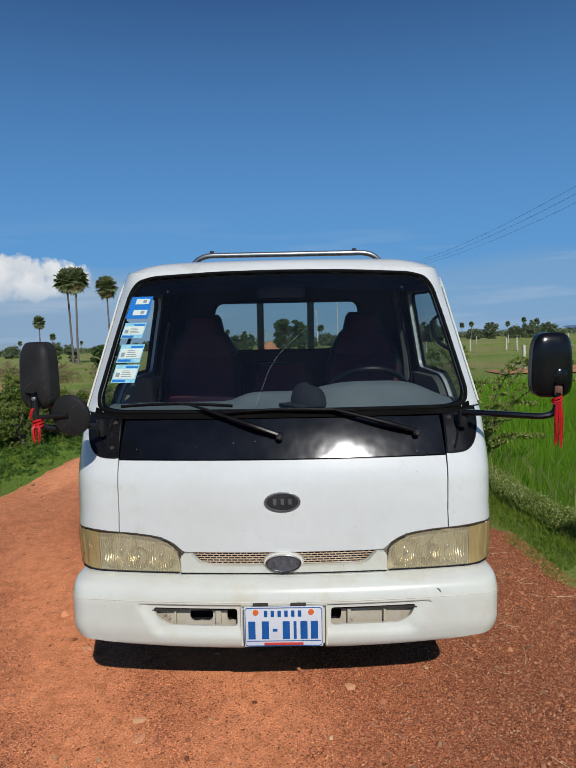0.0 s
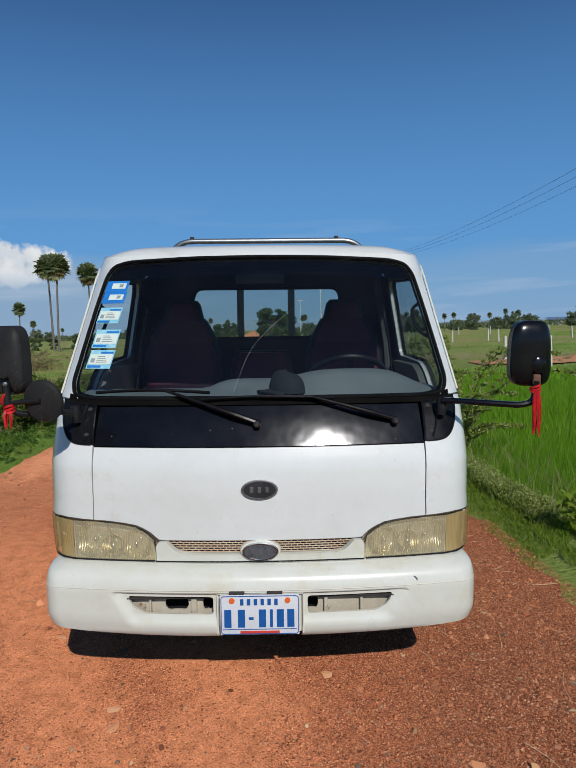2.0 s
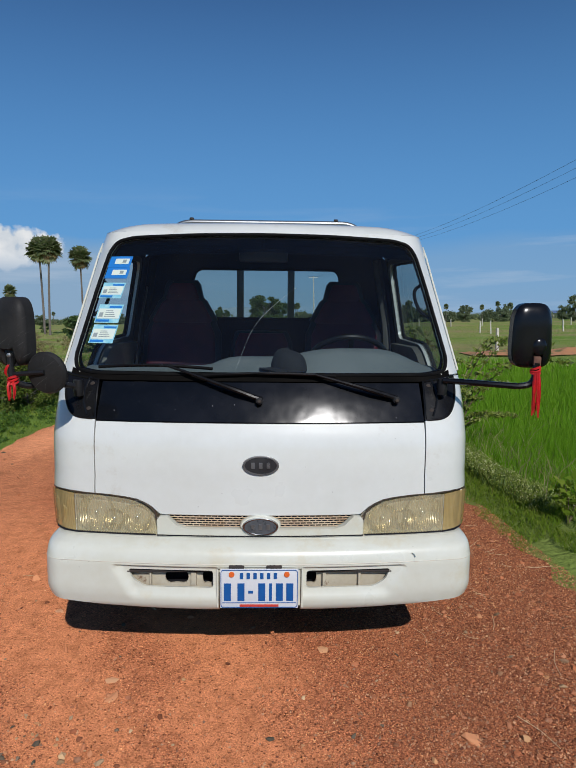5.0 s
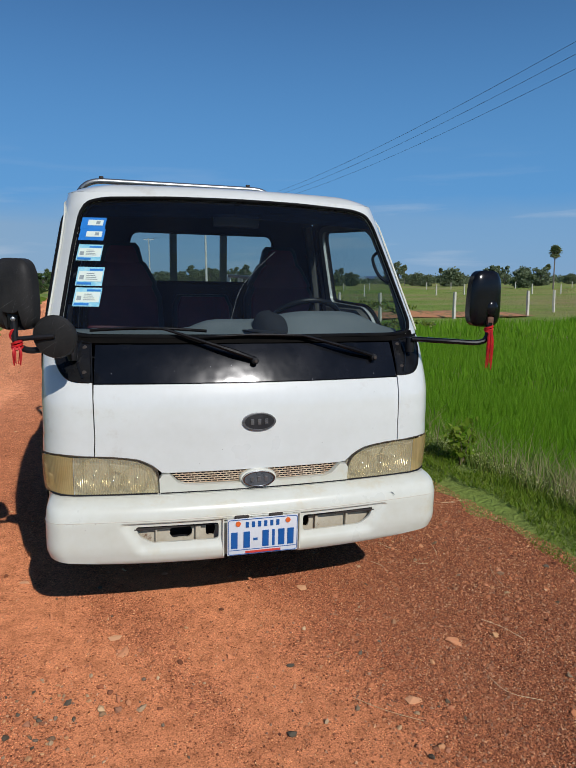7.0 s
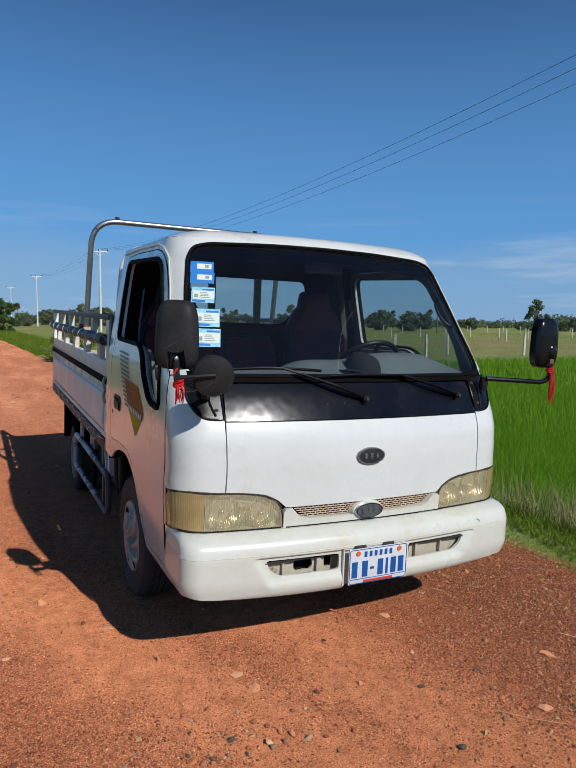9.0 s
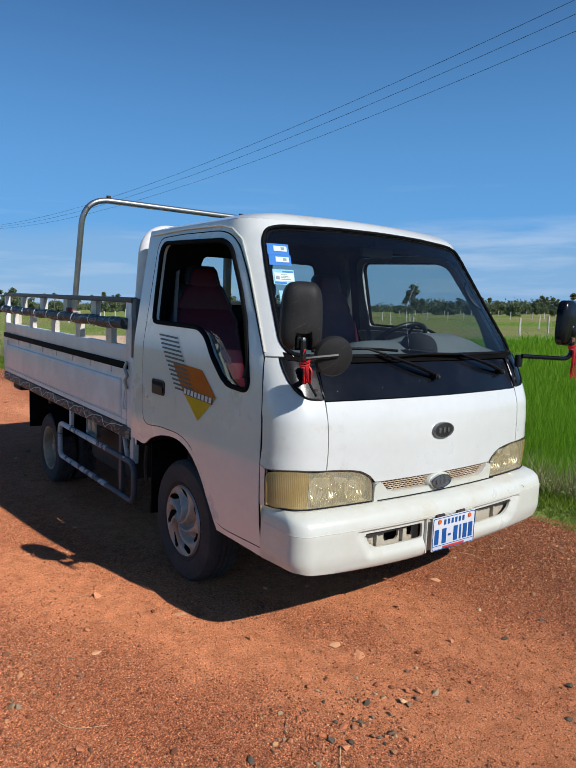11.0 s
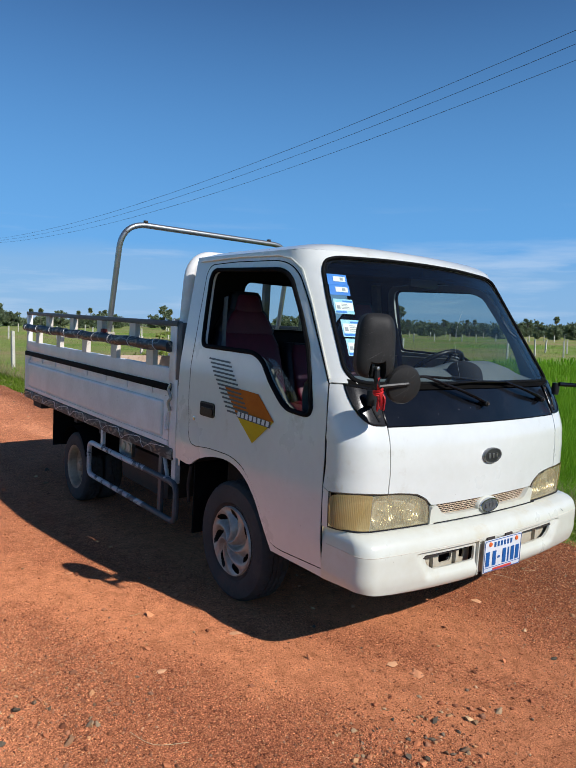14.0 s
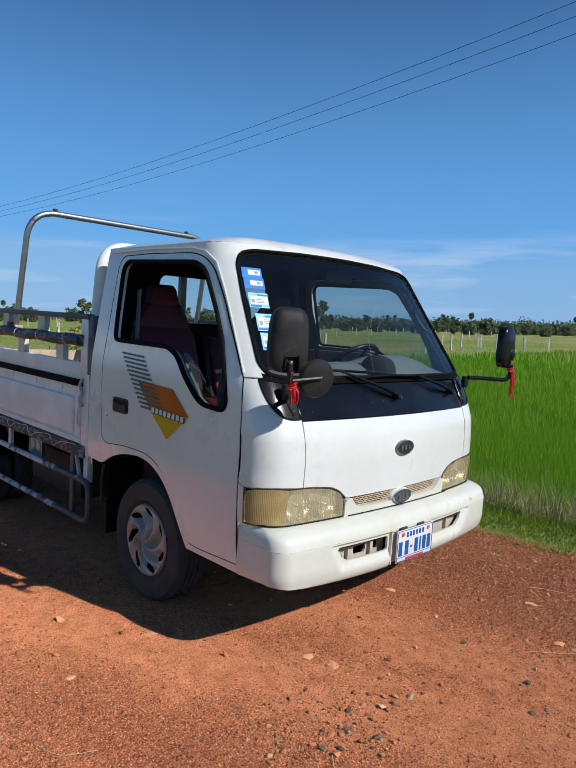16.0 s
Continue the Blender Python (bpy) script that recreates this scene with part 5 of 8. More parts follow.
bpoly = [(-0.145, 0.331)] + [(-0.145, 0.510), (0.145, 0.510)] + brow + [(0.5, 0.603), (0, 0.603), (-0.5, 0.603)] + [(-s, z) for s, z in brow[::-1][:-1]]
bmp = part("bumper", panel(bpoly, bumper, 0.012, 0.012, holes=[round_poly(slot_r, 0.014), round_poly(mirror(slot_r), 0.014)]), [M_BUMPER, M_LINING], truck, "white plastic bumper with dirt streaks", sharp=28)
crease = [Vector(bumper(s_, 0.526)) + Vector((0, -0.0004, 0)) for s_ in np.linspace(-1.05, 1.05, 120)]
# near-black tube drawn for the shaded joint between bumper and grille
part("bumper_gap_shade", tube(catmull([(-0.41, 0.090, 0.613), (-0.2, 0.078, 0.613), (0.0, 0.074, 0.613), (0.2, 0.078, 0.613), (0.41, 0.090, 0.613)], 5), 0.0028, 6), M_LINING, bmp, "near-black strip for the shaded gap above the bumper")
part("scuff", tube(catmull([(0.598, 0.0378, 0.560), (0.607, 0.0372, 0.5535), (0.6105, 0.0345, 0.5455)], 4), 0.0016, 5), M_STGREY, bmp, "grey scuff in the paint")
part("crease_line", tube(crease, 0.0013, 5), M_SLAT, bmp, "thin moulded crease line")
# ledge of the bumper that runs in under the lamps and the grille
lv, lf = [], []
for i in range(121):
    s_ = -1.06 + 2.12 * i / 120
    p = bumper(s_, 0.6005)
    lv += [p, (p[0] * 0.93, p[1] + 0.05, 0.6045), (p[0] * 0.86, p[1] + 0.11, 0.6065)]
    if i:
        lf += [(3 * i - 3, 3 * i, 3 * i + 1, 3 * i - 2), (3 * i - 2, 3 * i + 1, 3 * i + 2, 3 * i - 1)]
part("ledge", (lv, lf), M_BUMPER, bmp)
for sg in (1, -1):
    # pressed beam behind the slots, cut through by rough oval holes
    cuts = []
    for x, wd in ((0.208, 0.040), (0.330, 0.092)) if sg < 0 else ((0.200, 0.050),):
        cuts.append([(sg * x + 0.5 * wd * math.copysign(abs(math.cos(t)) ** 0.7, math.cos(t)), 0.447 + 0.027 * math.copysign(abs(math.sin(t)) ** 0.7, math.sin(t)) * (1 + 0.10 * math.sin(5 * t))) for t in np.linspace(0, 2 * math.pi, 25)[:-1]])
    x0, x1 = min(sg * 0.15, sg * 0.60), max(sg * 0.15, sg * 0.60)
    part("beam", panel([(x0, 0.350), (x1, 0.350), (x1, 0.53), (x0, 0.53)], lambda a, z: (a, 0.075, z), 0.010, 0.05, holes=cuts), [M_RUST, M_LINING], bmp, "cream metal beam with rust, seen through a slot")
    for x, wd in ((0.262, 0.022), (0.432, 0.008)) if sg < 0 else ((0.255, 0.014), (0.395, 0.010)):
        part("bracket", box(sg * x - wd / 2, sg * x + wd / 2, 0.056, 0.078, 0.412, 0.500, 0.003), M_RUST, bmp)
    part("beam_flange", box(min(sg * 0.17, sg * 0.52), max(sg * 0.17, sg * 0.52), 0.045, 0.077, 0.478, 0.486, 0.003), M_CHASSIS, bmp)
# panel added to stop sun coming through the bumper slots
part("sun_block_panel", box(-0.70, 0.70, 0.135, 0.145, 0.345, 0.59), M_LINING, bmp)
# hollow that the number plate sits in
part("plate_recess", box(-0.166, 0.166, 0.026, 0.034, 0.350, 0.512), M_BUMPER, bmp, "shaded hollow behind the number plate")
for sg in (1, -1):
    part("recess_side", box(min(sg * 0.162, sg * 0.168), max(sg * 0.162, sg * 0.168), 0.008, 0.034, 0.350, 0.512), M_BUMPER, bmp)
part("recess_top", box(-0.166, 0.166, 0.008, 0.034, 0.509, 0.514), M_BUMPER, bmp)
plate = new("number_plate")
plate.parent = truck
tagged(plate, "white number plate with blue rim, blue and red print bars")
PX, PZ, PY = -0.002, 0.437, -0.012
part("plate", box(PX - 0.151, PX + 0.151, PY - 0.002, PY + 0.004, PZ - 0.079, PZ + 0.079, 0.003), M_PLATE, plate)
rimv = tube(fillet([(PX - 0.147, PY - 0.003, PZ), (PX - 0.147, PY - 0.003, PZ + 0.075), (PX + 0.147, PY - 0.003, PZ + 0.075), (PX + 0.147, PY - 0.003, PZ - 0.075), (PX - 0.147, PY - 0.003, PZ - 0.075), (PX - 0.147, PY - 0.003, PZ)], 0.012), 0.0016, 5)
part("plate_rim", rimv, M_BLUE, plate)
for k, x in enumerate((-0.122, -0.070, 0.010, 0.044, 0.078, 0.118)):
    wd = 0.027 if k not in (3,) else 0.011
    part("print_bar", box(PX + x - wd / 2, PX + x + wd / 2, PY - 0.0045, PY - 0.001, PZ - 0.048, PZ + 0.022), M_BLUE, plate)
part("print_bar", box(PX - 0.042, PX - 0.024, PY - 0.0045, PY - 0.001, PZ - 0.018, PZ - 0.008), M_BLUE, plate)
for k in range(6):
    x = -0.068 + 0.026 * k
    part("print_bar", box(PX + x - 0.0065, PX + x + 0.0065, PY - 0.0045, PY - 0.001, PZ + 0.040, PZ + 0.064), M_BLUE, plate)
part("print_bar", box(PX - 0.075, PX + 0.075, PY - 0.0045, PY - 0.001, PZ - 0.072, PZ - 0.063), M_PRED, plate)
part("print_line", box(PX - 0.142, PX + 0.142, PY - 0.0042, PY - 0.001, PZ - 0.057, PZ - 0.055), M_BLUE, plate)
for x in (-0.106, 0.106):
    part("bolt_cap", lathe([(0.002, -0.006), (0.010, -0.006), (0.011, -0.004), (0.011, 0.002)], "y", 18), M_ORANGE, plate).location = (PX + x, PY - 0.001, PZ + 0.058)
for x in (-0.09, 0.055):
    part("bumper_notch", box(x - 0.03, x + 0.03, -0.0060, 0.03, 0.511, 0.526, 0.006), M_CHASSIS, bmp)

# ---- wipers
for x0, z0, xm, zm, xa, xb, zb in ((-0.008, 1.145, -0.308, 1.243, -0.67, -0.20, 1.254), (0.545, 1.147, 0.215, 1.236, -0.236, 0.302, 1.228)):
    wp = new("wiper")
    wp.parent = truck
    tagged(wp, "black windscreen wiper")
    def on(x, z, d):
        q = Vector(cab(sx(x, z), z))
        return q + Vector((0, -d, d * 0.3))
    part("arm", tube([on(x0, z0, 0.022), on(x0 * 0.7 + xm * 0.3, z0 * 0.7 + zm * 0.3, 0.034), on((x0 + xm) / 2, (z0 + zm) / 2, 0.036), on(xm, zm, 0.030)], 0.0105, 8, taper=[1.2, 1.35, 1.1, 0.75], squash=0.75), M_BASE, wp)
    part("pivot", lathe([(0.003, -0.030), (0.014, -0.028), (0.016, 0.012), (0.003, 0.012)], "y", 16), M_PLASTIC, wp).location = Vector(cab(sx(x0, z0), z0)) + Vector((0, -0.006, 0))
    part("blade", tube([on(xa + (xb - xa) * t, zb + 0.004 + 0.010 * math.sin(math.pi * t), 0.016) for t in np.linspace(0, 1, 12)], 0.007, 6), M_RUBBER, wp)
    part("arm", tube([on(xm, zm, 0.030), on((xa + xb) / 2 + 0.05, zb + 0.012, 0.026), on((xa + xb) / 2 - 0.05, zb + 0.014, 0.022)], 0.006, 6), M_BASE, wp)
    for side in (-1, 1):
        part("blade_bow", tube([on((xa + xb) / 2 + side * t * (xb - xa) * 0.36, zb + 0.015 - 0.006 * t, 0.026 - 0.007 * t) for t in (0, 0.3, 0.6, 1.0)], 0.0042, 6), M_BASE, wp)
    part("pivot_nut", lathe([(0.002, -0.008), (0.0075, -0.007), (0.0075, 0.004), (0.002, 0.005)], "y", 6), M_CHASSIS, wp).location = Vector(cab(sx(x0, z0), z0)) + Vector((0, -0.036, 0))


# ---- mirrors
def mirror_head(wd, ht, dp, yaw, notch=None):
    """A rounded rectangular shell, deep at the back, with its glass to the rear."""
    b = bmesh.new()
    bmesh.ops.create_cube(b, size=1.0)
    bmesh.ops.subdivide_edges(b, edges=b.edges[:], cuts=15 if notch else 7, use_grid_fill=True)
    for v in b.verts:
        x, y, z = v.co * 2
        f = (abs(x) ** 3.8 + abs(z) ** 3.8) ** (1 / 3.8)
        m = max(abs(x), abs(z), 1e-6)
        k = m / max(f, 1e-6)
        depth = max(0.04, 1.0 - max(abs(x), abs(z)) ** 3.2) ** 0.5 if y < 0 else 1.0
        top = 1.0 + 0.06 * (-z)
        # hollow in the lower edge for the arm
        if notch and y < 0 and notch[0] < x < notch[1] and -0.97 < z < notch[2]:
            depth = -0.2
        v.co = Vector((x * k * wd / 2 * top, y * depth * dp / 2, z * k * ht / 2))
    bmesh.ops.rotate(b, cent=(0, 0, 0), matrix=Matrix.Rotation(radians(yaw), 3, "Z"), verts=b.verts[:])
    return b


def ribbon(points, width, parent, label):
    pts = catmull(points, 5)
    vs, fs = [], []
    for i, p in enumerate(pts):
        t = i / (len(pts) - 1)
        d = Vector((math.cos(t * 3.0), math.sin(t * 3.0), 0.1)) * width * (0.7 + 0.5 * t)
        vs += [p - d, p + d]
    for i in range(len(pts) - 1):
        fs.append((2 * i, 2 * i + 1, 2 * i + 3, 2 * i + 2))
    ob = part("ribbon", (vs, fs), M_RED, parent, label)
    return ob


ml = new("wing_mirror")
ml.parent = truck
tagged(ml, "scratched black plastic wing mirror with red cloth tied on")
mh = part("mirror_head", mirror_head(0.154, 0.254, 0.072, -26, (-0.30, 0.46, -0.52)), M_WORN, ml, "scratched worn black plastic housing", sharp=60)
mh.location = (-0.918, 0.030, 1.416)
mg = mirror_head(0.138, 0.236, 0.012, -26)
part("mirror_glass", mg, M_MIRROR, ml).location = (-0.902, 0.063, 1.416)
part("socket", box(-0.944, -0.908, 0.018, 0.038, 1.296, 1.356, 0.004), M_BASE, ml)
part("clamp", lathe([(0.002, -0.009), (0.008, -0.007), (0.008, 0.009), (0.002, 0.012)], "y", 14), M_STEEL, ml).location = (-0.924, 0.008, 1.330)
part("arm", tube(fillet([(-0.735, 0.15, 1.200), (-0.80, 0.085, 1.216), (-0.88, 0.030, 1.212), (-0.920, 0.008, 1.238), (-0.922, 0.012, 1.326)], 0.05), 0.012, 10), M_PLASTIC, ml, "bent black steel arm")
part("arm", tube([(-0.914, 0.010, 1.258), (-0.87, -0.008, 1.264), (-0.785, -0.03, 1.272)], 0.009, 8), M_PLASTIC, ml)
disc = lathe([(0.003, -0.018), (0.045, -0.016), (0.073, -0.008), (0.080, 0.004), (0.078, 0.016), (0.003, 0.018)], "y", 36)
dd = part("round_mirror", disc, M_WORN, ml, "round black convex mirror back")
dd.location, dd.rotation_euler = (-0.786, -0.008, 1.266), (radians(8), 0, radians(-16))


def tassel(knot, length, spread, parent, label, strands, seed):
    """A knotted cloth strip: loops wound round the arm and a tuft of loose strings."""
    r_ = random.Random(seed)
    b = bmesh.new()
    k = Vector(knot)
    for w3 in range(3):
        loop_ = [k + Vector((0.017 * math.cos(t), 0.017 * math.sin(t), 0.008 * w3 - 0.006 + 0.006 * math.sin(t + w3))) for t in np.linspace(0, 2 * math.pi, 13)[:-1]]
        tube(loop_, 0.005, 5, True, bm=b)
    for _ in range(strands):
        a, d = r_.uniform(0, 6.28), r_.uniform(0.3, 1.0) * spread
        ln = length * r_.uniform(0.6, 1.0)
        p0 = k + Vector((0.008 * math.cos(a), 0.008 * math.sin(a) - 0.014, -0.004))
        p1 = p0 + Vector((d * math.cos(a), d * math.sin(a) * 0.5 - 0.006, -ln * 0.35))
        p2 = p0 + Vector((d * 0.8 * math.cos(a + 1), d * 0.5 * math.sin(a) - 0.004, -ln))
        tube(catmull([p0, p1, p2], 4), 0.0026, 4, bm=b, taper=[1] * 6 + [0.9, 0.8, 0.6])
    return part("ribbon", b, M_RED, parent, label)


ribbon([(-0.924, -0.006, 1.296), (-0.934, -0.008, 1.272), (-0.926, -0.010, 1.250), (-0.912, -0.006, 1.240)], 0.007, ml, "red cloth wound round the mirror arm")
tassel((-0.914, 0.006, 1.236), 0.070, 0.009, ml, "knotted tuft of red cloth strings", 20, 2)

mr = new("wing_mirror")
mr.parent = truck
tagged(mr, "glossy black plastic wing mirror on a long arm with red ribbon")
mh = part("mirror_head", mirror_head(0.160, 0.254, 0.060, 2, (0.02, 0.50, -0.58)), M_GLOSSY, mr, "black plastic housing", sharp=60)
mh.location = (1.062, 0.134, 1.414)
part("mirror_glass", mirror_head(0.138, 0.228, 0.012, 2), M_MIRROR, mr).location = (1.060, 0.160, 1.414)
part("socket", box(1.064, 1.094, 0.100, 0.116, 1.296, 1.334, 0.005), surface("rusty_bracket", (0.10, 0.04, 0.025), (0.16, 0.08, 0.05), 0.8, scale=30), mr)
part("arm", tube(fillet([(0.735, 0.195, 1.226), (0.900, 0.142, 1.220), (1.020, 0.112, 1.214), (1.068, 0.108, 1.226), (1.078, 0.106, 1.308)], 0.05), 0.0125, 10), M_GLOSSY, mr, "bent black steel arm")
part("arm_pivot", lathe([(0.002, -0.040), (0.018, -0.040), (0.022, -0.005), (0.019, 0.026), (0.002, 0.028)], "z", 18), M_PLASTIC, mr).location = (0.738, 0.215, 1.205)
part("arm_pivot", lathe([(0.002, -0.040), (0.018, -0.040), (0.022, -0.005), (0.019, 0.026), (0.002, 0.028)], "z", 18), M_PLASTIC, ml).location = (-0.738, 0.215, 1.190)
tassel((1.074, 0.106, 1.276), 0.180, 0.008, mr, "hanging tuft of red ribbon strings", 18, 3)
bulge = bmesh.new()
bmesh.ops.create_uvsphere(bulge, u_segments=20, v_segments=12, radius=1.0)
bmesh.ops.scale(bulge, vec=(0.030, 0.014, 0.036), verts=bulge.verts[:])
part("socket_cover", bulge, M_GLOSSY, mr).location = (1.085, 0.110, 1.372)

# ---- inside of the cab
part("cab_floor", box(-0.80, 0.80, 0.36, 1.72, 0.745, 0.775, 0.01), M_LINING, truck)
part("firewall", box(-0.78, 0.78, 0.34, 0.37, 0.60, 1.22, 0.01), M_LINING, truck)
# dashboard: a swept section with a hump before the driver
dv, df = [], []
nx = 40
for i in range(nx + 1):
    x = -0.765 + 1.53 * i / nx
    hump = 0.082 * math.exp(-((x - 0.42) / 0.26) ** 4) + 0.042 * math.exp(-((x - 0.06) / 0.27) ** 8) * (1 - math.exp(-((x - 0.42) / 0.26) ** 4))
    bow = 0.03 * (x / 0.76) ** 2
    for y, z in ((0.29 + bow, 1.225), (0.36 + bow, 1.238), (0.45, 1.248 + hump * 0.75), (0.53, 1.248 + hump), (0.60, 1.238 + hump), (0.645, 1.205 + hump * 0.8), (0.66, 1.14), (0.64, 1.00), (0.56, 0.90)):
        dv.append((x, y, z))
for i in range(nx):
    for k in range(8):
        df.append((i * 9 + k, (i + 1) * 9 + k, (i + 1) * 9 + k + 1, i * 9 + k + 1))
dash = part("dashboard", (dv, df), M_DASH, truck, "dusty grey plastic dashboard", sharp=50)
part("instrument_panel", box(0.26, 0.56, 0.648, 0.668, 1.13, 1.24, 0.01), M_CHASSIS, dash)
for x in (-0.5, -0.05):
    part("air_vent", box(x - 0.08, x + 0.08, 0.655, 0.668, 1.12, 1.17, 0.006), M_PLASTIC, dash)

sw = new("steering_wheel")
sw.parent = truck
tagged(sw, "black steering wheel")
sw.location, sw.rotation_euler = (0.425, 0.85, 1.242), (radians(-42), 0, 0)
part("wheel_ring", tube([(0.195 * math.cos(t), 0.195 * math.sin(t), 0) for t in np.linspace(0, 2 * math.pi, 49)[:-1]], 0.0145, 10, True), M_PLASTIC, sw)
part("wheel_boss", box(-0.06, 0.06, -0.05, 0.05, -0.05, -0.015, 0.018), M_PLASTIC, sw)
for a in (200, 340, 270):
    t = radians(a)
    part("spoke", tube([(0.03 * math.cos(t), 0.03 * math.sin(t), -0.03), (0.19 * math.cos(t), 0.19 * math.sin(t), 0)], 0.013, 8, squash=0.5), M_PLASTIC, sw)
part("column", tube([(0, 0, -0.03), (0, 0, -0.30)], 0.035, 12), M_PLASTIC, sw)


def seat(x, wide, back_top, head):
    st = new("seat")
    st.parent = truck
    tagged(st, "maroon and black leatherette cab seat")
    part("cushion", box(x - wide, x + wide, 0.98, 1.46, 0.84, 1.00, 0.05, 4), M_SEAT, st, "maroon cushion", sharp=60)
    def slab_(w0, w1, z0, z1, y0, y1, th, mat, name, label=""):
        vs, fs = [], []
        n = 24
        for j in range(7):
            t = j / 6
            w_ = w0 + (w1 - w0) * t
            z, y = z0 + (z1 - z0) * t, y0 + (y1 - y0) * t
            sh = 1.0 if 0 < j < 6 else 0.86
            for i in range(n):
                a = 2 * math.pi * i / n
                cx_, cy_ = math.copysign(abs(math.cos(a)) ** 0.45, math.cos(a)), math.copysign(abs(math.sin(a)) ** 0.45, math.sin(a))
                vs.append((x + w_ * sh * cx_, y + th * sh * cy_, z))
        for j in range(6):
            for i in range(n):
                fs.append((j * n + i, j * n + (i + 1) % n, (j + 1) * n + (i + 1) % n, (j + 1) * n + i))
        fs += [tuple(reversed(range(n))), tuple(6 * n + i for i in range(n))]
        return part(name, (vs, fs), mat, st, label, sharp=60)
    slab_(wide, wide * 0.92, 0.96, back_top, 1.46, 1.585, 0.055, M_SEATBLK, "backrest", "black backrest shell")
    slab_(wide * 0.86, wide * 0.78, 1.00, back_top - 0.01, 1.405, 1.53, 0.03, M_SEAT, "backrest_panel", "maroon stitched panel")
    if head:
        slab_(wide * 0.90, wide * 0.52, back_top - 0.02, back_top + 0.15, 1.585, 1.60, 0.05, M_SEATBLK, "shoulder")
        slab_(wide * 0.54, wide * 0.40, back_top + 0.10, back_top + 0.245, 1.59, 1.61, 0.045, M_SEATBLK, "headrest", "black headrest")
        slab_(wide * 0.78, wide * 0.44, back_top - 0.02, back_top + 0.135, 1.545, 1.565, 0.028, M_SEAT, "shoulder_panel", "maroon stitched panel")
        slab_(wide * 0.42, wide * 0.30, back_top + 0.12, back_top + 0.225, 1.562, 1.58, 0.028, M_SEAT, "headrest_panel", "maroon stitched panel")


seat(-0.50, 0.25, 1.42, True)
seat(0.48, 0.25, 1.42, True)
seat(-0.02, 0.20, 1.36, False)
# belts, grab handle, mirror and sun visors
for sg in (-1, 1):
    bl = part("seat_belt", tube([(sg * 0.70, 1.50, 1.62), (sg * 0.735, 1.45, 1.40), (sg * 0.76, 1.40, 1.10), (sg * 0.74, 1.35, 0.90)], 0.024, 8, squash=0.15), M_BELT, truck, "grey seat belt")
    part("belt_pillar", tube([(sg * 0.69, 1.665, 1.80), (sg * 0.755, 1.665, 1.40), (sg * 0.79, 1.665, 0.9)], 0.04, 8, squash=0.7), M_BELT if sg > 0 else M_LINING, truck)
    part("sun_visor", box(sg * 0.35 - 0.20, sg * 0.35 + 0.20, 0.70, 0.86, 1.775, 1.795, 0.008), M_LINING, truck)
part("grab_handle", tube(catmull([(0.725, 0.605, 1.62), (0.690, 0.575, 1.585), (0.702, 0.525, 1.51), (0.745, 0.49, 1.47)], 6), 0.008, 8), M_PLASTIC, truck, "black grab handle")
part("grab_handle", tube(catmull([(-0.725, 0.605, 1.62), (-0.690, 0.575, 1.585), (-0.702, 0.525, 1.51), (-0.745, 0.49, 1.47)], 6), 0.008, 8), M_PLASTIC, truck, "black grab handle")
part("inner_mirror", box(-0.11, 0.11, 0.60, 0.625, 1.715, 1.775, 0.012), M_PLASTIC, truck, "black inside mirror")
part("inner_mirror_stalk", tube([(0, 0.61, 1.77), (0, 0.63, 1.84)], 0.008, 6), M_PLASTIC, truck)

# ---- cargo bed
bed = new("cargo_bed")
bed.parent = truck
tagged(bed, "worn white steel cargo bed with railed sides")
Y0, Y1, XB = 1.80, 5.10, 0.842
part("bed_floor", box(-0.82, 0.82, Y0, Y1 + 0.01, 0.60, 0.672, 0.004), M_RUST, bed)
for k in range(6):
    part("cross_member", box(-0.78, 0.78, 2.0 + 0.58 * k, 2.06 + 0.58 * k, 0.52, 0.60), M_CHASSIS, bed)


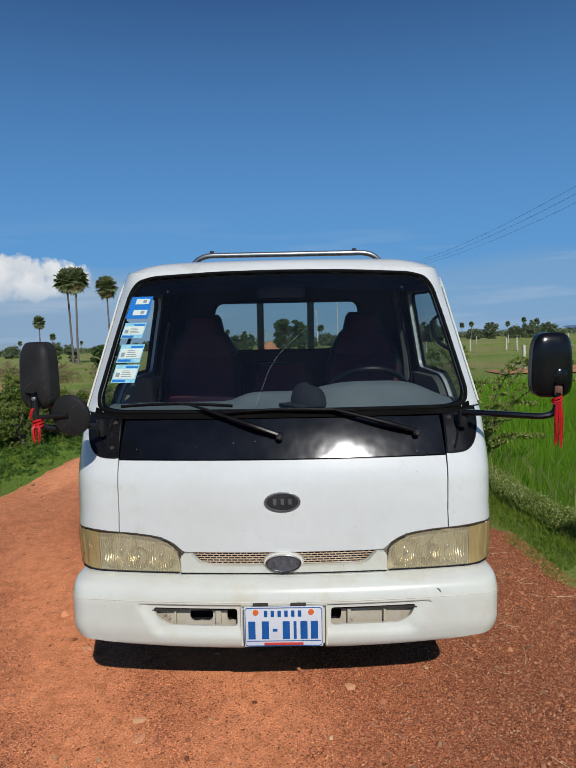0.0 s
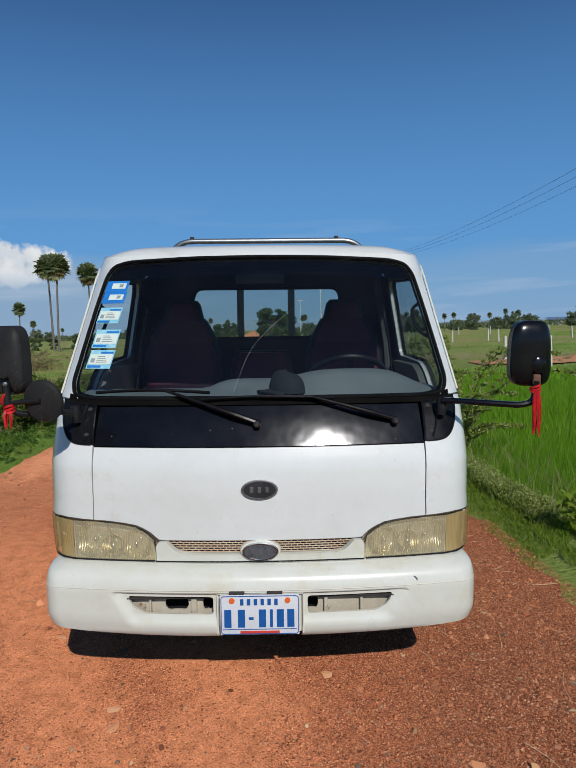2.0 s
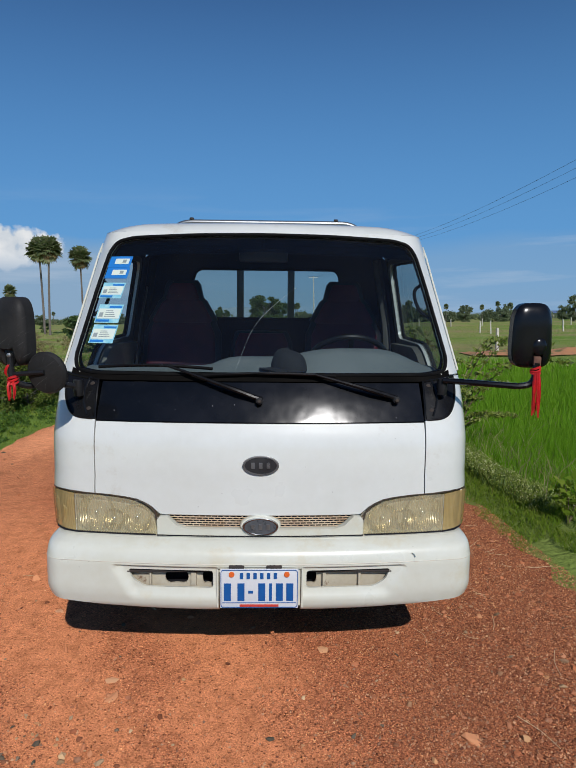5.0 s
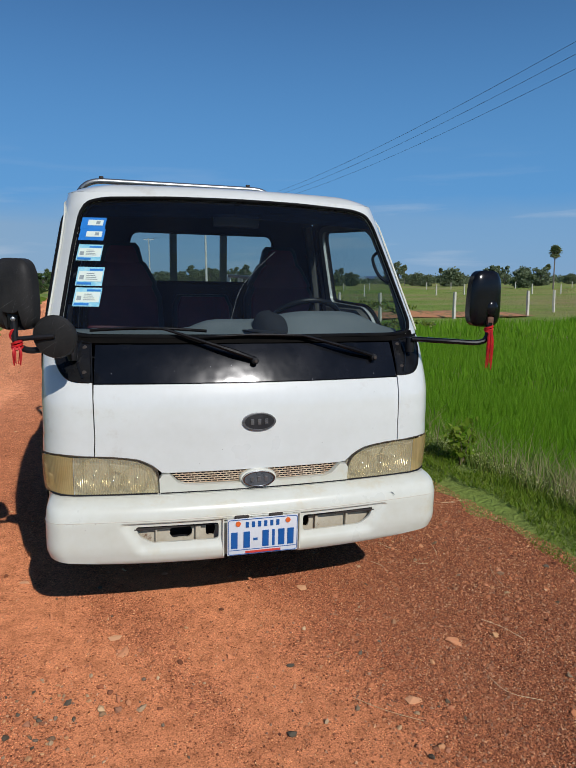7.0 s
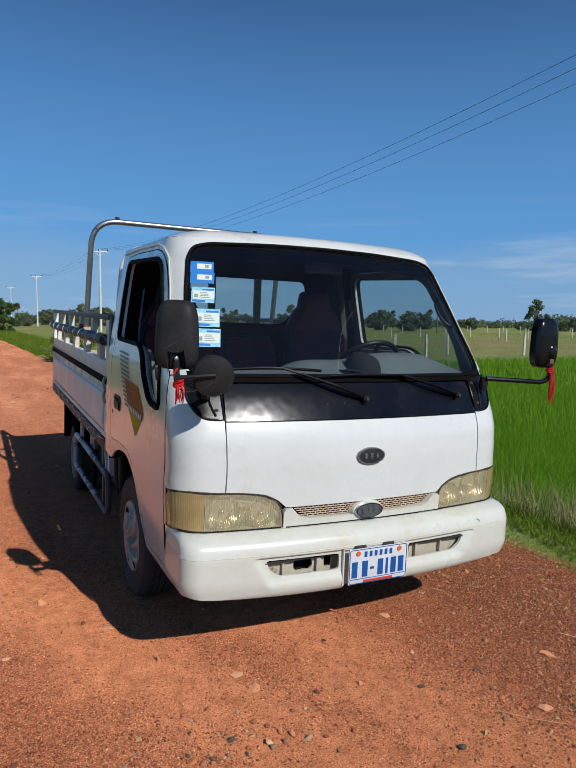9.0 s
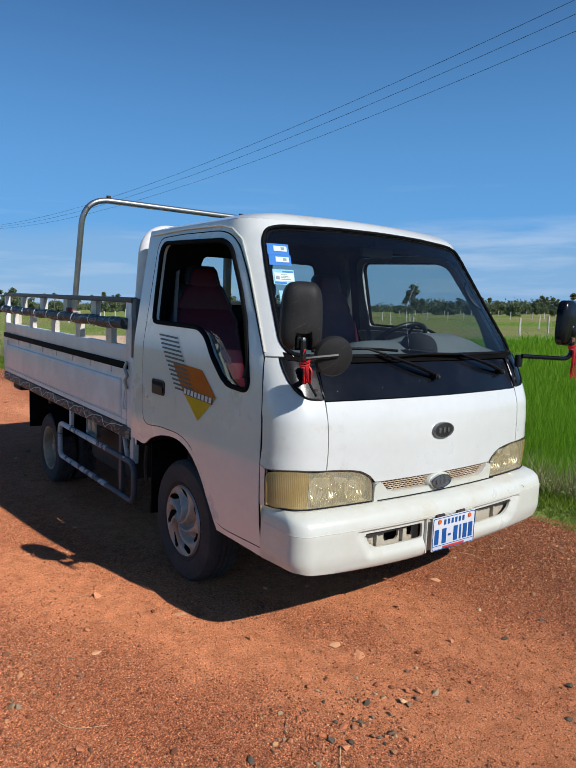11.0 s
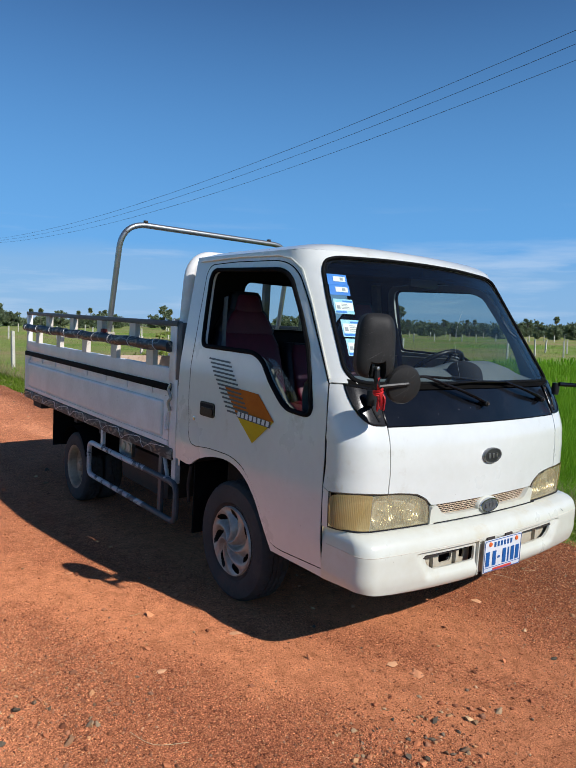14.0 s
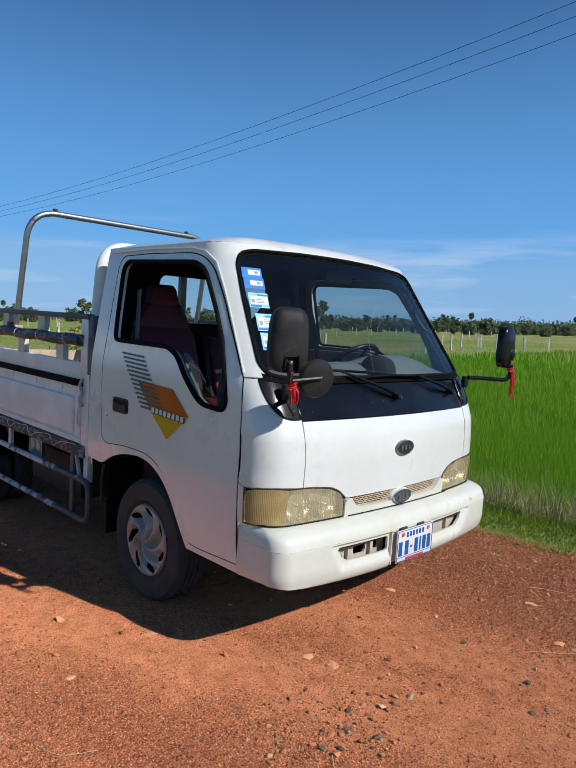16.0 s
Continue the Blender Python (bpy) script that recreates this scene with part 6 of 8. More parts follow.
def bed_side(sg):
    b = new("side_gate")
    b.parent = bed
    tagged(b, "white drop side with embossed panel under a slatted rail")
    xo, xi = sg * XB, sg * (XB - 0.035)
    def bx(x0, x1, *r):
        return box(min(x0, x1), max(x0, x1), *r)
    part("gate_panel", bx(xi, xo - sg * 0.012, Y0 + 0.08, Y1 + 0.008, 0.645, 1.03, 0.004), M_BEDWHITE if sg < 0 else M_BEDIN, b)
    # pressed face: borders stand proud, long swages run along it
    part("gate_border", bx(xo - sg * 0.016, xo, Y0 + 0.10, Y1, 0.985, 1.028, 0.006), M_BEDWHITE, b)
    part("gate_border", bx(xo - sg * 0.016, xo, Y0 + 0.10, Y1, 0.665, 0.700, 0.006), M_BEDWHITE, b)
    for y in (Y0 + 0.10, Y1 - 0.07):
        part("gate_border", bx(xo - sg * 0.016, xo - sg * 0.001, y, y + 0.07, 0.70, 0.985, 0.006), M_BEDWHITE, b)
    part("swage", bx(xo - sg * 0.040, xo + sg * 0.006, Y0 + 0.19, Y1 - 0.09, 0.712, 0.948, 0.020, 4), M_BEDWHITE, b)
    part("rubber_strip", bx(xo - sg * 0.030, xo + sg * 0.012, Y0 + 0.07, Y1 + 0.01, 1.018, 1.063, 0.008), M_RUBBER, b, "black rubber strip")
    for k in range(8):
        y = Y0 + 0.34 + 0.40 * k
        part("strip_clip", tube([(xo + sg * 0.004, y, 1.02), (xo + sg * 0.005, y, 0.975)], 0.005, 6), M_BEDWHITE, b)
    # tape-wrapped lower edge with loose white cord
    part("edge_rail", bx(xo - sg * 0.03, xo + sg * 0.010, Y0 + 0.02, Y1 + 0.02, 0.585, 0.662, 0.012), M_TAPE, b, "edge rail wound with mottled dark tape")
    cord = []
    for k in range(9):
        y = Y0 + 0.12 + 0.37 * k
        j = 0.008 * math.sin(3.7 * k)
        cord += [(xo + sg * 0.013, y, 0.658 + 0.4 * j), (xo + sg * 0.013, y + 0.10 + j, 0.652), (xo + sg * 0.014, y + 0.20, 0.640 + j), (xo + sg * 0.013, y + 0.265 + j, 0.618), (xo + sg * 0.013, y + 0.305, 0.600 + 0.5 * j), (xo + sg * 0.013, y + 0.345, 0.622)]
    part("cord", tube(catmull(cord, 4), 0.0019, 5), M_BEDWHITE, b, "white cord")
    # upper rail
    part("rail_board", bx(xi - sg * 0.01, xo, Y0 + 0.08, Y1, 1.060, 1.165 if sg < 0 else 1.255, 0.006), M_BEDWHITE if sg < 0 else M_BEDIN, b)
    part("top_rail", bx(xi - sg * 0.005, xo + sg * 0.004, Y0 + 0.02, Y1, 1.428, 1.462, 0.008), M_RAIL, b, "dark painted top rail")
    # short posts: one row under the wrapped rail, the other between them above it
    for row, ys in ((0, (2.20, 2.82, 3.43, 4.09, 4.72)), (1, (2.50, 3.12, 3.76, 4.42))):
        z0, z1 = (1.160, 1.300) if row == 0 else (1.300, 1.432)
        for y in ys:
            vs = []
            for yy, xx in ((y - 0.050, xo), (y + 0.050, xo), (y + 0.050, xo - sg * 0.036), (y - 0.050, xo - sg * 0.036)):
                vs += [(xx, yy - 0.012 * row, z0), (xx - sg * 0.003, yy + 0.012 * (1 - row), z1)]
            part("slat_post", (vs, [(0, 2, 3, 1), (2, 4, 5, 3), (4, 6, 7, 5), (6, 0, 1, 7)]), M_SLAT, b, smooth=False)
    part("wrapped_rail", tube([(xo + sg * 0.012, Y0 + 0.08 + (Y1 - Y0 - 0.10) * t, 1.300 + 0.004 * math.sin(t * 40)) for t in np.linspace(0, 1, 60)], 0.036, 12), M_TAPE, b, "rail wound with mottled dark tape")
    for k in range(9):
        y = Y0 + 0.26 + 0.36 * k
        part("cord", tube([(xo + sg * 0.012 + sg * 0.039 * math.cos(t), y + 0.05 * math.sin(t * 0.5 + k), 1.30 + 0.039 * math.sin(t)) for t in np.linspace(-1.6, 1.7, 9)], 0.0024, 5), M_BEDWHITE, b, "white cord")
    # front posts
    part("corner_post", bx(xi - sg * 0.02, xo, Y0 - 0.005, Y0 + 0.085, 0.60, 1.10, 0.008), M_BEDWHITE, b)
    part("rail_post", bx(xi - sg * 0.01, xo, Y0 + 0.03, Y0 + 0.115, 1.06, 1.462, 0.008), M_BEDWHITE, b)
    part("rail_post", bx(xi - sg * 0.01, xo - sg * 0.004, Y0 - 0.035, Y0 + 0.03, 1.06, 1.455, 0.008), M_RAIL, b)
    part("rail_post", bx(xi - sg * 0.01, xo, Y1 - 0.06, Y1, 1.06, 1.462, 0.008), M_BEDWHITE, b)
    part("corner_post", bx(xi - sg * 0.02, xo, Y1, Y1 + 0.05, 0.60, 1.06, 0.008), M_BEDWHITE, b)
    # latch and hook
    lt = tube(catmull([(xo + sg * 0.012, Y0 + 0.055, 1.07), (xo + sg * 0.020, Y0 + 0.070, 1.03), (xo + sg * 0.016, Y0 + 0.045, 0.985), (xo + sg * 0.022, Y0 + 0.065, 0.95), (xo + sg * 0.012, Y0 + 0.055, 0.90)], 5), 0.010, 8)
    part("latch", lt, M_STEEL, b, "galvanised latch")
    part("latch_hook", tube(catmull([(xo + sg * 0.012, Y0 + 0.075, 0.93), (xo + sg * 0.016, Y0 + 0.10, 0.86), (xo + sg * 0.018, Y0 + 0.105, 0.80), (xo + sg * 0.018, Y0 + 0.08, 0.775)], 5), 0.008, 8), M_BEDWHITE, b)
    return b


bed_side(-1)
bed_side(1)
# tailgate
tg = new("tailgate")
tg.parent = bed
part("hoop_clamp", box(-0.855, -0.815, 3.005, 3.055, 1.332, 1.368, 0.006), M_CLAMP, bed, "dull red clamp at the foot of the hoop")
tagged(tg, "worn steel tailgate, stained tan inside")
part("gate_panel", box(-0.80, 0.80, Y1 + 0.004, Y1 + 0.035, 0.58, 1.03, 0.004), M_BEDIN, tg)
# headboard and the hoop behind the cab
hb = new("headboard")
hb.parent = bed
tagged(hb, "white hoop and upright bars behind the cab")
part("board", box(-0.80, 0.80, Y0 + 0.02, Y0 + 0.05, 0.58, 1.10, 0.006), M_BEDWHITE, hb)
part("hoop", tube(fillet([(-0.775, 1.89, 0.60), (-0.755, 1.89, 1.45), (-0.725, 1.89, 1.88), (0.725, 1.89, 1.88), (0.755, 1.89, 1.45), (0.775, 1.89, 0.60)], 0.16, 10), 0.036, 12), M_BEDWHITE, hb, "white steel hoop")
for x in (-0.165, 0.165):
    part("upright", box(x - 0.022, x + 0.022, 1.83, 1.87, 1.08, 1.86, 0.005), M_BARS, hb, "weathered grey upright bar")
part("crossbar", box(-0.76, 0.76, 1.832, 1.868, 1.255, 1.30, 0.006), M_RAIL, hb)
# pipe hoop over the bed
hp_ = new("pipe_hoop")
hp_.parent = bed
tagged(hp_, "galvanised pipe hoop over the bed")
HY = 2.86
part("pipe", tube(fillet([(-0.805, HY + 0.17, 1.30), (-0.785, HY, 2.165), (0.785, HY, 2.165), (0.805, HY + 0.17, 1.30)], 0.20, 14), 0.0215, 12), M_STEEL, hp_, "scuffed galvanised pipe")
for x in (-0.60, 0.55):
    part("lug", tube([(x, HY, 2.175), (x, HY, 2.196)], 0.009, 8), M_CHASSIS, hp_)
    part("lug", lathe([(0.003, 0.0), (0.017, 0.002), (0.017, 0.016), (0.003, 0.018)], "z", 12), M_CHASSIS, hp_).location = (x, HY, 2.184)
for sg in (-1, 1):
    part("foot", box(sg * 0.80 - 0.03, sg * 0.80 + 0.03, HY + 0.11, HY + 0.22, 1.31, 1.345, 0.006), M_RUST, hp_)

# ---- running gear
ch = new("chassis")
ch.parent = truck
tagged(ch, "black dirty chassis frame")
for sg in (-1, 1):
    part("frame_rail", box(sg * 0.36 - 0.03, sg * 0.36 + 0.03, 0.25, 5.0, 0.40, 0.53, 0.008), M_CHASSIS, ch)
part("engine_pan", box(-0.30, 0.30, 0.45, 1.50, 0.26, 0.62, 0.05), M_CHASSIS, ch)
part("front_axle", tube([(-0.70, 1.12, 0.27), (0.70, 1.12, 0.27)], 0.04, 12), M_CHASSIS, ch)
part("rear_axle", tube([(-0.62, 3.68, 0.20), (0.62, 3.68, 0.20)], 0.05, 12), M_CHASSIS, ch)
part("differential", lathe([(0.01, -0.13), (0.10, -0.10), (0.13, 0.0), (0.10, 0.10), (0.01, 0.13)], "x", 24), M_CHASSIS, ch).location = (0, 3.68, 0.20)
part("prop_shaft", tube([(0, 1.5, 0.38), (0, 3.6, 0.22)], 0.035, 12), M_CHASSIS, ch)
part("fuel_tank", box(-0.70, -0.42, 2.15, 2.95, 0.22, 0.50, 0.04), M_CHASSIS, ch, "black fuel tank")
part("battery_box", box(0.42, 0.72, 2.0, 2.6, 0.25, 0.52, 0.02), M_CHASSIS, ch)
part("exhaust", tube(catmull([(0.2, 1.5, 0.28), (0.25, 2.6, 0.26), (0.28, 3.4, 0.36), (0.30, 4.9, 0.30)], 6), 0.03, 10), M_CHASSIS, ch)
for sg in (-1, 1):
    # wheel housings, the well's shade in their near-black colour, and flaps
    hv, hf = [], []
    for i, (y, z) in enumerate(ARCH):
        hv += [(sg * 0.835, y, z + 0.008), (sg * 0.42, y, z + 0.02)]
        if i:
            hf.append((2 * i - 2, 2 * i, 2 * i + 1, 2 * i - 1))
    part("wheel_housing", (hv, hf), M_LINING, ch)
    part("housing_back", box(sg * 0.44 - 0.01, sg * 0.44 + 0.01, 0.74, 1.66, 0.35, 0.76), M_CHASSIS, ch)
    part("mud_flap", box(sg * 0.66 - 0.12, sg * 0.66 + 0.12, 1.64, 1.655, 0.16, 0.60, 0.004), M_RUBBER, ch, "black rubber mud flap")
    part("flap_strut", tube([(sg * 0.83, 1.60, 0.60), (sg * 0.82, 1.645, 0.48), (sg * 0.81, 1.65, 0.36)], 0.011, 8, squash=0.5), M_CHASSIS, ch)
    fender = [(sg * 0.70, 3.68 + 0.335 * math.cos(t), 0.17 + 0.335 * math.sin(t)) for t in np.linspace(0.35, 2.75, 16)]
    fv, ff = [], []
    for i, p in enumerate(fender):
        fv += [(sg * 0.83, p[1], p[2]), (sg * 0.48, p[1], p[2] + 0.005)]
        if i:
            ff.append((2 * i - 2, 2 * i, 2 * i + 1, 2 * i - 1))
    part("rear_mudguard", (fv, ff), M_RUBBER, ch)
    part("mud_flap", box(sg * 0.66 - 0.17, sg * 0.66 + 0.17, 4.22, 4.235, 0.24, 0.60, 0.004), M_RUBBER, ch, "black rubber mud flap")
    # side guard of bent tube
    xg = sg * 0.848
    loop = fillet([(xg, 2.5, 0.452), (xg, 3.24, 0.452), (xg, 3.24, 0.190), (xg, 1.745, 0.205), (xg, 1.745, 0.452), (xg, 2.5, 0.452)], 0.07, 6)
    gd = new("side_guard")
    gd.parent = truck
    tagged(gd, "bent tube side guard in chipped paint")
    front_run = [p for p in loop[:-1] if p.y <= 2.20]
    rear_run = [p for p in loop[:-1] if p.y > 2.20]
    front_run = [Vector((xg, 2.2, 0.202))] + front_run + [Vector((xg, 2.2, 0.452))]
    part("guard_tube", tube(front_run, 0.0195, 10), M_RAIL, gd, "dark blue-grey painted tube")
    part("guard_tube", tube([Vector((xg, 2.2, 0.452))] + rear_run + [Vector((xg, 2.2, 0.202))], 0.0195, 10), M_GUARD, gd, "white chipped painted tube")
    for y in (1.99, 3.00):
        part("guard_strut", box(min(xg - sg * 0.03, xg - sg * 0.005), max(xg - sg * 0.03, xg - sg * 0.005), y - 0.022, y + 0.022, 0.20 if y < 2.5 else 0.44, 0.60, 0.004), M_RAIL if y < 2.5 else M_GUARD, gd)
    part("tool_plate", box(sg * 0.80 - 0.006, sg * 0.80 + 0.006, 2.50, 2.72, 0.46, 0.59, 0.02), M_STEEL, gd, "dull metal plate with two amber reflectors")
    for dy in (-0.045, 0.045):
        part("reflector_disc", lathe([(0.002, -0.006), (0.030, -0.006), (0.034, 0.0), (0.034, 0.006), (0.002, 0.006)], "x", 18), M_RUST, gd).location = (sg * 0.808, 2.61 + dy, 0.525)
    part("rear_bracket", box(min(sg * 0.80, sg * 0.838), max(sg * 0.80, sg * 0.838), Y0 - 0.01, Y0 + 0.045, 0.44, 0.61, 0.006), M_GUARD, gd)
    part("bracket_brace", tube([(sg * 0.825, Y0 + 0.03, 0.42), (sg * 0.825, Y0 + 0.10, 0.43), (sg * 0.825, Y0 + 0.17, 0.60)], 0.014, 8, squash=0.5), M_GUARD, gd)
    part("drain_boss", lathe([(0.003, -0.02), (0.017, -0.018), (0.017, 0.02), (0.003, 0.022)], "x", 16), M_GUARD, gd).location = (sg * 0.845, Y0 + 0.085, 0.455)
    part("tail_lamp_box", box(sg * 0.66 - 0.12, sg * 0.66 + 0.12, 4.78, 5.05, 0.50, 0.585, 0.01), M_CHASSIS, gd)


def tyre(rad, wd, rim):
    prof = [(rim, -wd * 0.40), (rim + 0.012, -wd * 0.46), (rad - 0.060, -wd * 0.50), (rad - 0.022, -wd * 0.46), (rad - 0.004, -wd * 0.36)]
    for k in (-0.24, -0.08, 0.08, 0.24):
        prof += [(rad, wd * (k - 0.055)), (rad, wd * (k + 0.045)), (rad - 0.008, wd * (k + 0.052)), (rad - 0.008, wd * (k + 0.098))]
    prof = prof[:-2] + [(rad - 0.004, wd * 0.36), (rad - 0.022, wd * 0.46), (rad - 0.060, wd * 0.50), (rim + 0.012, wd * 0.46), (rim, wd * 0.40)]
    b = lathe(prof, "x", 120, caps=False)
    # cross grooves in the tread
    for v_ in b.verts:
        r_ = math.hypot(v_.co.y, v_.co.z)
        k = int(round((math.atan2(v_.co.z, v_.co.y) % (2 * math.pi)) / (2 * math.pi / 120)))
        if r_ > rad - 0.012 and (k + (1 if v_.co.x > 0 else 0)) % 3 == 0:
            v_.co.y, v_.co.z = v_.co.y * (1 - 0.007 / rad), v_.co.z * (1 - 0.007 / rad)
    return b


def hubcap(R):
    """A dished silver cover with seven swept openings."""
    vs, fs = [], []
    nr, na = 30, 294
    def depth(u):
        return 0.030 - 0.052 * (u ** 1.6) * (1 - u) * 2.2 - 0.030 * max(0, (u - 0.93) / 0.07) + 0.012 * math.exp(-(u / 0.22) ** 2)
    cut = set()
    for i in range(nr + 1):
        u = i / nr
        for j in range(na):
            a = 2 * math.pi * j / na + 1.45 * (1 - u)
            ridge = 0.021 * math.cos(7 * 2 * math.pi * j / na) * math.sin(math.pi * min(1, u / 0.95)) ** 1.2
            vs.append((-(depth(u) + ridge), R * u * math.cos(a) if i else 1e-4 * math.cos(a), R * u * math.sin(a) if i else 1e-4 * math.sin(a)))
    for i in range(nr):
        for j in range(na):
            u = (i + 0.5) / nr
            q = (7 * j / na) % 1.0
            hole = 0.60 < u < 0.91 and abs(q - 0.5) < 0.215 * math.sin(math.pi * (u - 0.57) / 0.36)
            if not hole:
                fs.append((i * na + j, i * na + (j + 1) % na, (i + 1) * na + (j + 1) % na, (i + 1) * na + j))
    return vs, fs


def wheel(name, x, y, z, rad, wd, rim, kind, sg):
    w_ = new(name)
    w_.parent = truck
    w_.location = (x, y, z)
    if sg > 0:
        w_.rotation_euler = (0, 0, math.pi)
    tagged(w_, "dusty black tyre on a silver hubcap wheel" if kind else "dusty black tyre on a cream steel wheel")
    part("tyre", tyre(rad, wd, rim), M_TYRE, w_, "dusty black tyre", sharp=30)
    part("rim", lathe([(rim + 0.004, -wd * 0.44), (rim + 0.006, -wd * 0.46), (rim - 0.010, -wd * 0.42), *([(rim - 0.016, -wd * 0.10), (0.06, wd * 0.02), (0.003, 0.0)] if kind else [(rim - 0.022, -wd * 0.30), (rim - 0.030, -wd * 0.02), (0.122, wd * 0.10), (0.096, wd * 0.06), (0.078, -wd * 0.06), (0.003, -wd * 0.06)])], "x", 56, caps=False), M_CHASSIS if kind else M_RIM, w_, "steel rim")
    if kind:
        part("hubcap", hubcap(rim * 0.985), M_ALLOY, w_, "silver plastic hubcap with seven swept openings", sharp=50).location = (-wd * 0.36, 0, 0)
    else:
        part("hub", lathe([(0.003, -wd * 0.26), (0.034, -wd * 0.26), (0.044, -wd * 0.20), (0.050, -wd * 0.02)], "x", 24), M_RIM, w_)
        # solid dark discs stand in for the shaded hand holes
        for k in range(5):
            t = 2 * math.pi * k / 5
            part("hand_hole_disc", lathe([(0.002, -0.004), (0.022, -0.004), (0.022, 0.004), (0.002, 0.004)], "x", 14), M_CHASSIS, w_).location = (wd * 0.055, 0.105 * math.cos(t), 0.108 * math.sin(t))
    return w_


for sg in (-1, 1):
    wheel("front_wheel", sg * 0.750, 1.115, 0.283, 0.326, 0.195, 0.200, True, sg)
    wheel("rear_wheel", sg * 0.735, 3.68, 0.150, 0.298, 0.160, 0.182, False, sg)
    wheel("rear_wheel", sg * 0.565, 3.68, 0.150, 0.298, 0.160, 0.182, False, sg)

# ---- a cap left on the dashboard
cap = thing("cap", "dark cloth peaked cap lying on the dashboard", "cap", pose(-0.015, 0, 0, 1.2, 1.3, 0) @ pose(0.115, 0.385, 1.245, 0, 0, 20))
cv, cf = [], []
for j in range(8):
    t = j / 7 * math.pi / 2
    for i in range(28):
        a = 2 * math.pi * i / 28
        r_ = math.cos(t) ** 0.6 if j < 7 else 0.02
        cv.append((0.074 * r_ * math.cos(a), 0.10 * r_ * math.sin(a), 0.088 * math.sin(t) * (1 - 0.10 * math.cos(a))))
for j in range(7):
    for i in range(28):
        cf.append((j * 28 + i, j * 28 + (i + 1) % 28, (j + 1) * 28 + (i + 1) % 28, (j + 1) * 28 + i))
part("crown", (cv, cf), M_CAP, cap, sharp=80)
pv, pf = [], []
for i in range(17):
    a = math.pi + (i / 16 - 0.5) * 2.2
    for r_, z in ((0.95, 0.012), (1.35, 0.008), (1.75, -0.002 + 0.012 * math.cos((i / 16 - 0.5) * 3))):
        pv.append((0.074 * r_ * math.cos(a), 0.090 * min(r_, 1.3) * math.sin(a), z))
for i in range(16):
    for k in range(2):
        pf.append((i * 3 + k, (i + 1) * 3 + k, (i + 1) * 3 + k + 1, i * 3 + k + 1))
part("peak", (pv, pf), M_CAP, cap, sharp=80)

# ---------------------------------------------------------------- the land
rng = np.random.default_rng(7)


def road_right(y):
    return 1.74 - 0.040 * y + 0.05 * np.sin(y * 0.9) + 0.03 * np.sin(y * 2.3 + 1.0)


def road_left(y):
    return -3.02 - 0.040 * y + 0.10 * np.sin(y * 0.7 + 2.0) + 0.05 * np.sin(y * 1.9)


def smooth(t):
    t = np.clip(t, 0, 1)
    return t * t * (3 - 2 * t)


def dip(y):
    """The ground falls a little from the truck's nose towards its tail."""
    return -0.055 * smooth((np.asarray(y, float) - 1.3) / 2.2)


def land(x, y):
    """Height of the ground sheet: a low road bank between fields."""
    r, l = x - road_right(y), road_left(y) - x
    z = -0.012 + dip(y) + np.zeros(np.shape(x))
    z = z - 0.02 * np.clip(x, 0, 2.0)
    z = z + 0.05 * smooth(r / 0.25) * (1 - smooth((r - 0.35) / 0.5))
    z = np.where(r > 0, z - 0.36 * smooth((r - 0.45) / 1.0), z)
    z = z + np.where(l > 0, 0.06 * smooth(l / 0.5) - 0.36 * smooth((l - 0.9) / 2.2), 0)
    z = z + np.where((r > 1.2) | (l > 2.0), 0.03 * np.sin(x * 0.9 + 0.5 * y) * np.sin(y * 0.55), 0)
    return z


def axis(lo, hi, near, step, far):
    """Coordinates that are dense near the origin and spread out to the horizon."""
    mid = np.arange(-near, near + step, step)
    out, v, s = [], near + step, step
    while v < far:
        out.append(v)
        s *= 1.22
        v += s
    out = np.array(out + [far])
    return np.concatenate([-out[::-1], mid, out])


gx, gy = axis(0, 0, 12, 0.25, 3500), axis(0, 0, 30, 0.5, 3500)
X, Y = np.meshgrid(gx, gy)
Z = land(X, Y)
nxg, nyg = len(gx), len(gy)


def grid_mesh(name, X, Y, Z, mat):
    h, w_ = X.shape
    co = np.stack([X, Y, Z], -1).reshape(-1, 3)
    i = np.arange(h * w_).reshape(h, w_)
    quads = np.stack([i[:-1, :-1], i[:-1, 1:], i[1:, 1:], i[1:, :-1]], -1).reshape(-1, 4)
    return fast_mesh(name, co, quads, mat)


def fast_mesh(name, co, quads, mat, smooth_=True):
    """A mesh from arrays of vertices and of faces that all have the same number of corners."""
    me = bpy.data.meshes.new(name)
    n, k = quads.shape
    me.vertices.add(len(co))
    me.vertices.foreach_set("co", np.asarray(co, np.float32).ravel())
    me.loops.add(n * k)
    me.loops.foreach_set("vertex_index", np.asarray(quads, np.int32).ravel())
    me.polygons.add(n)
    me.polygons.foreach_set("loop_start", np.arange(0, n * k, k, dtype=np.int32))
    me.polygons.foreach_set("use_smooth", np.full(n, smooth_))
    me.materials.append(mat)
    me.update(calc_edges=True)
    return me


tagged(new("ground", grid_mesh("ground", X, Y, Z, M_FIELD)), "flat green farmland with rough grass", "ground", kind="structure")

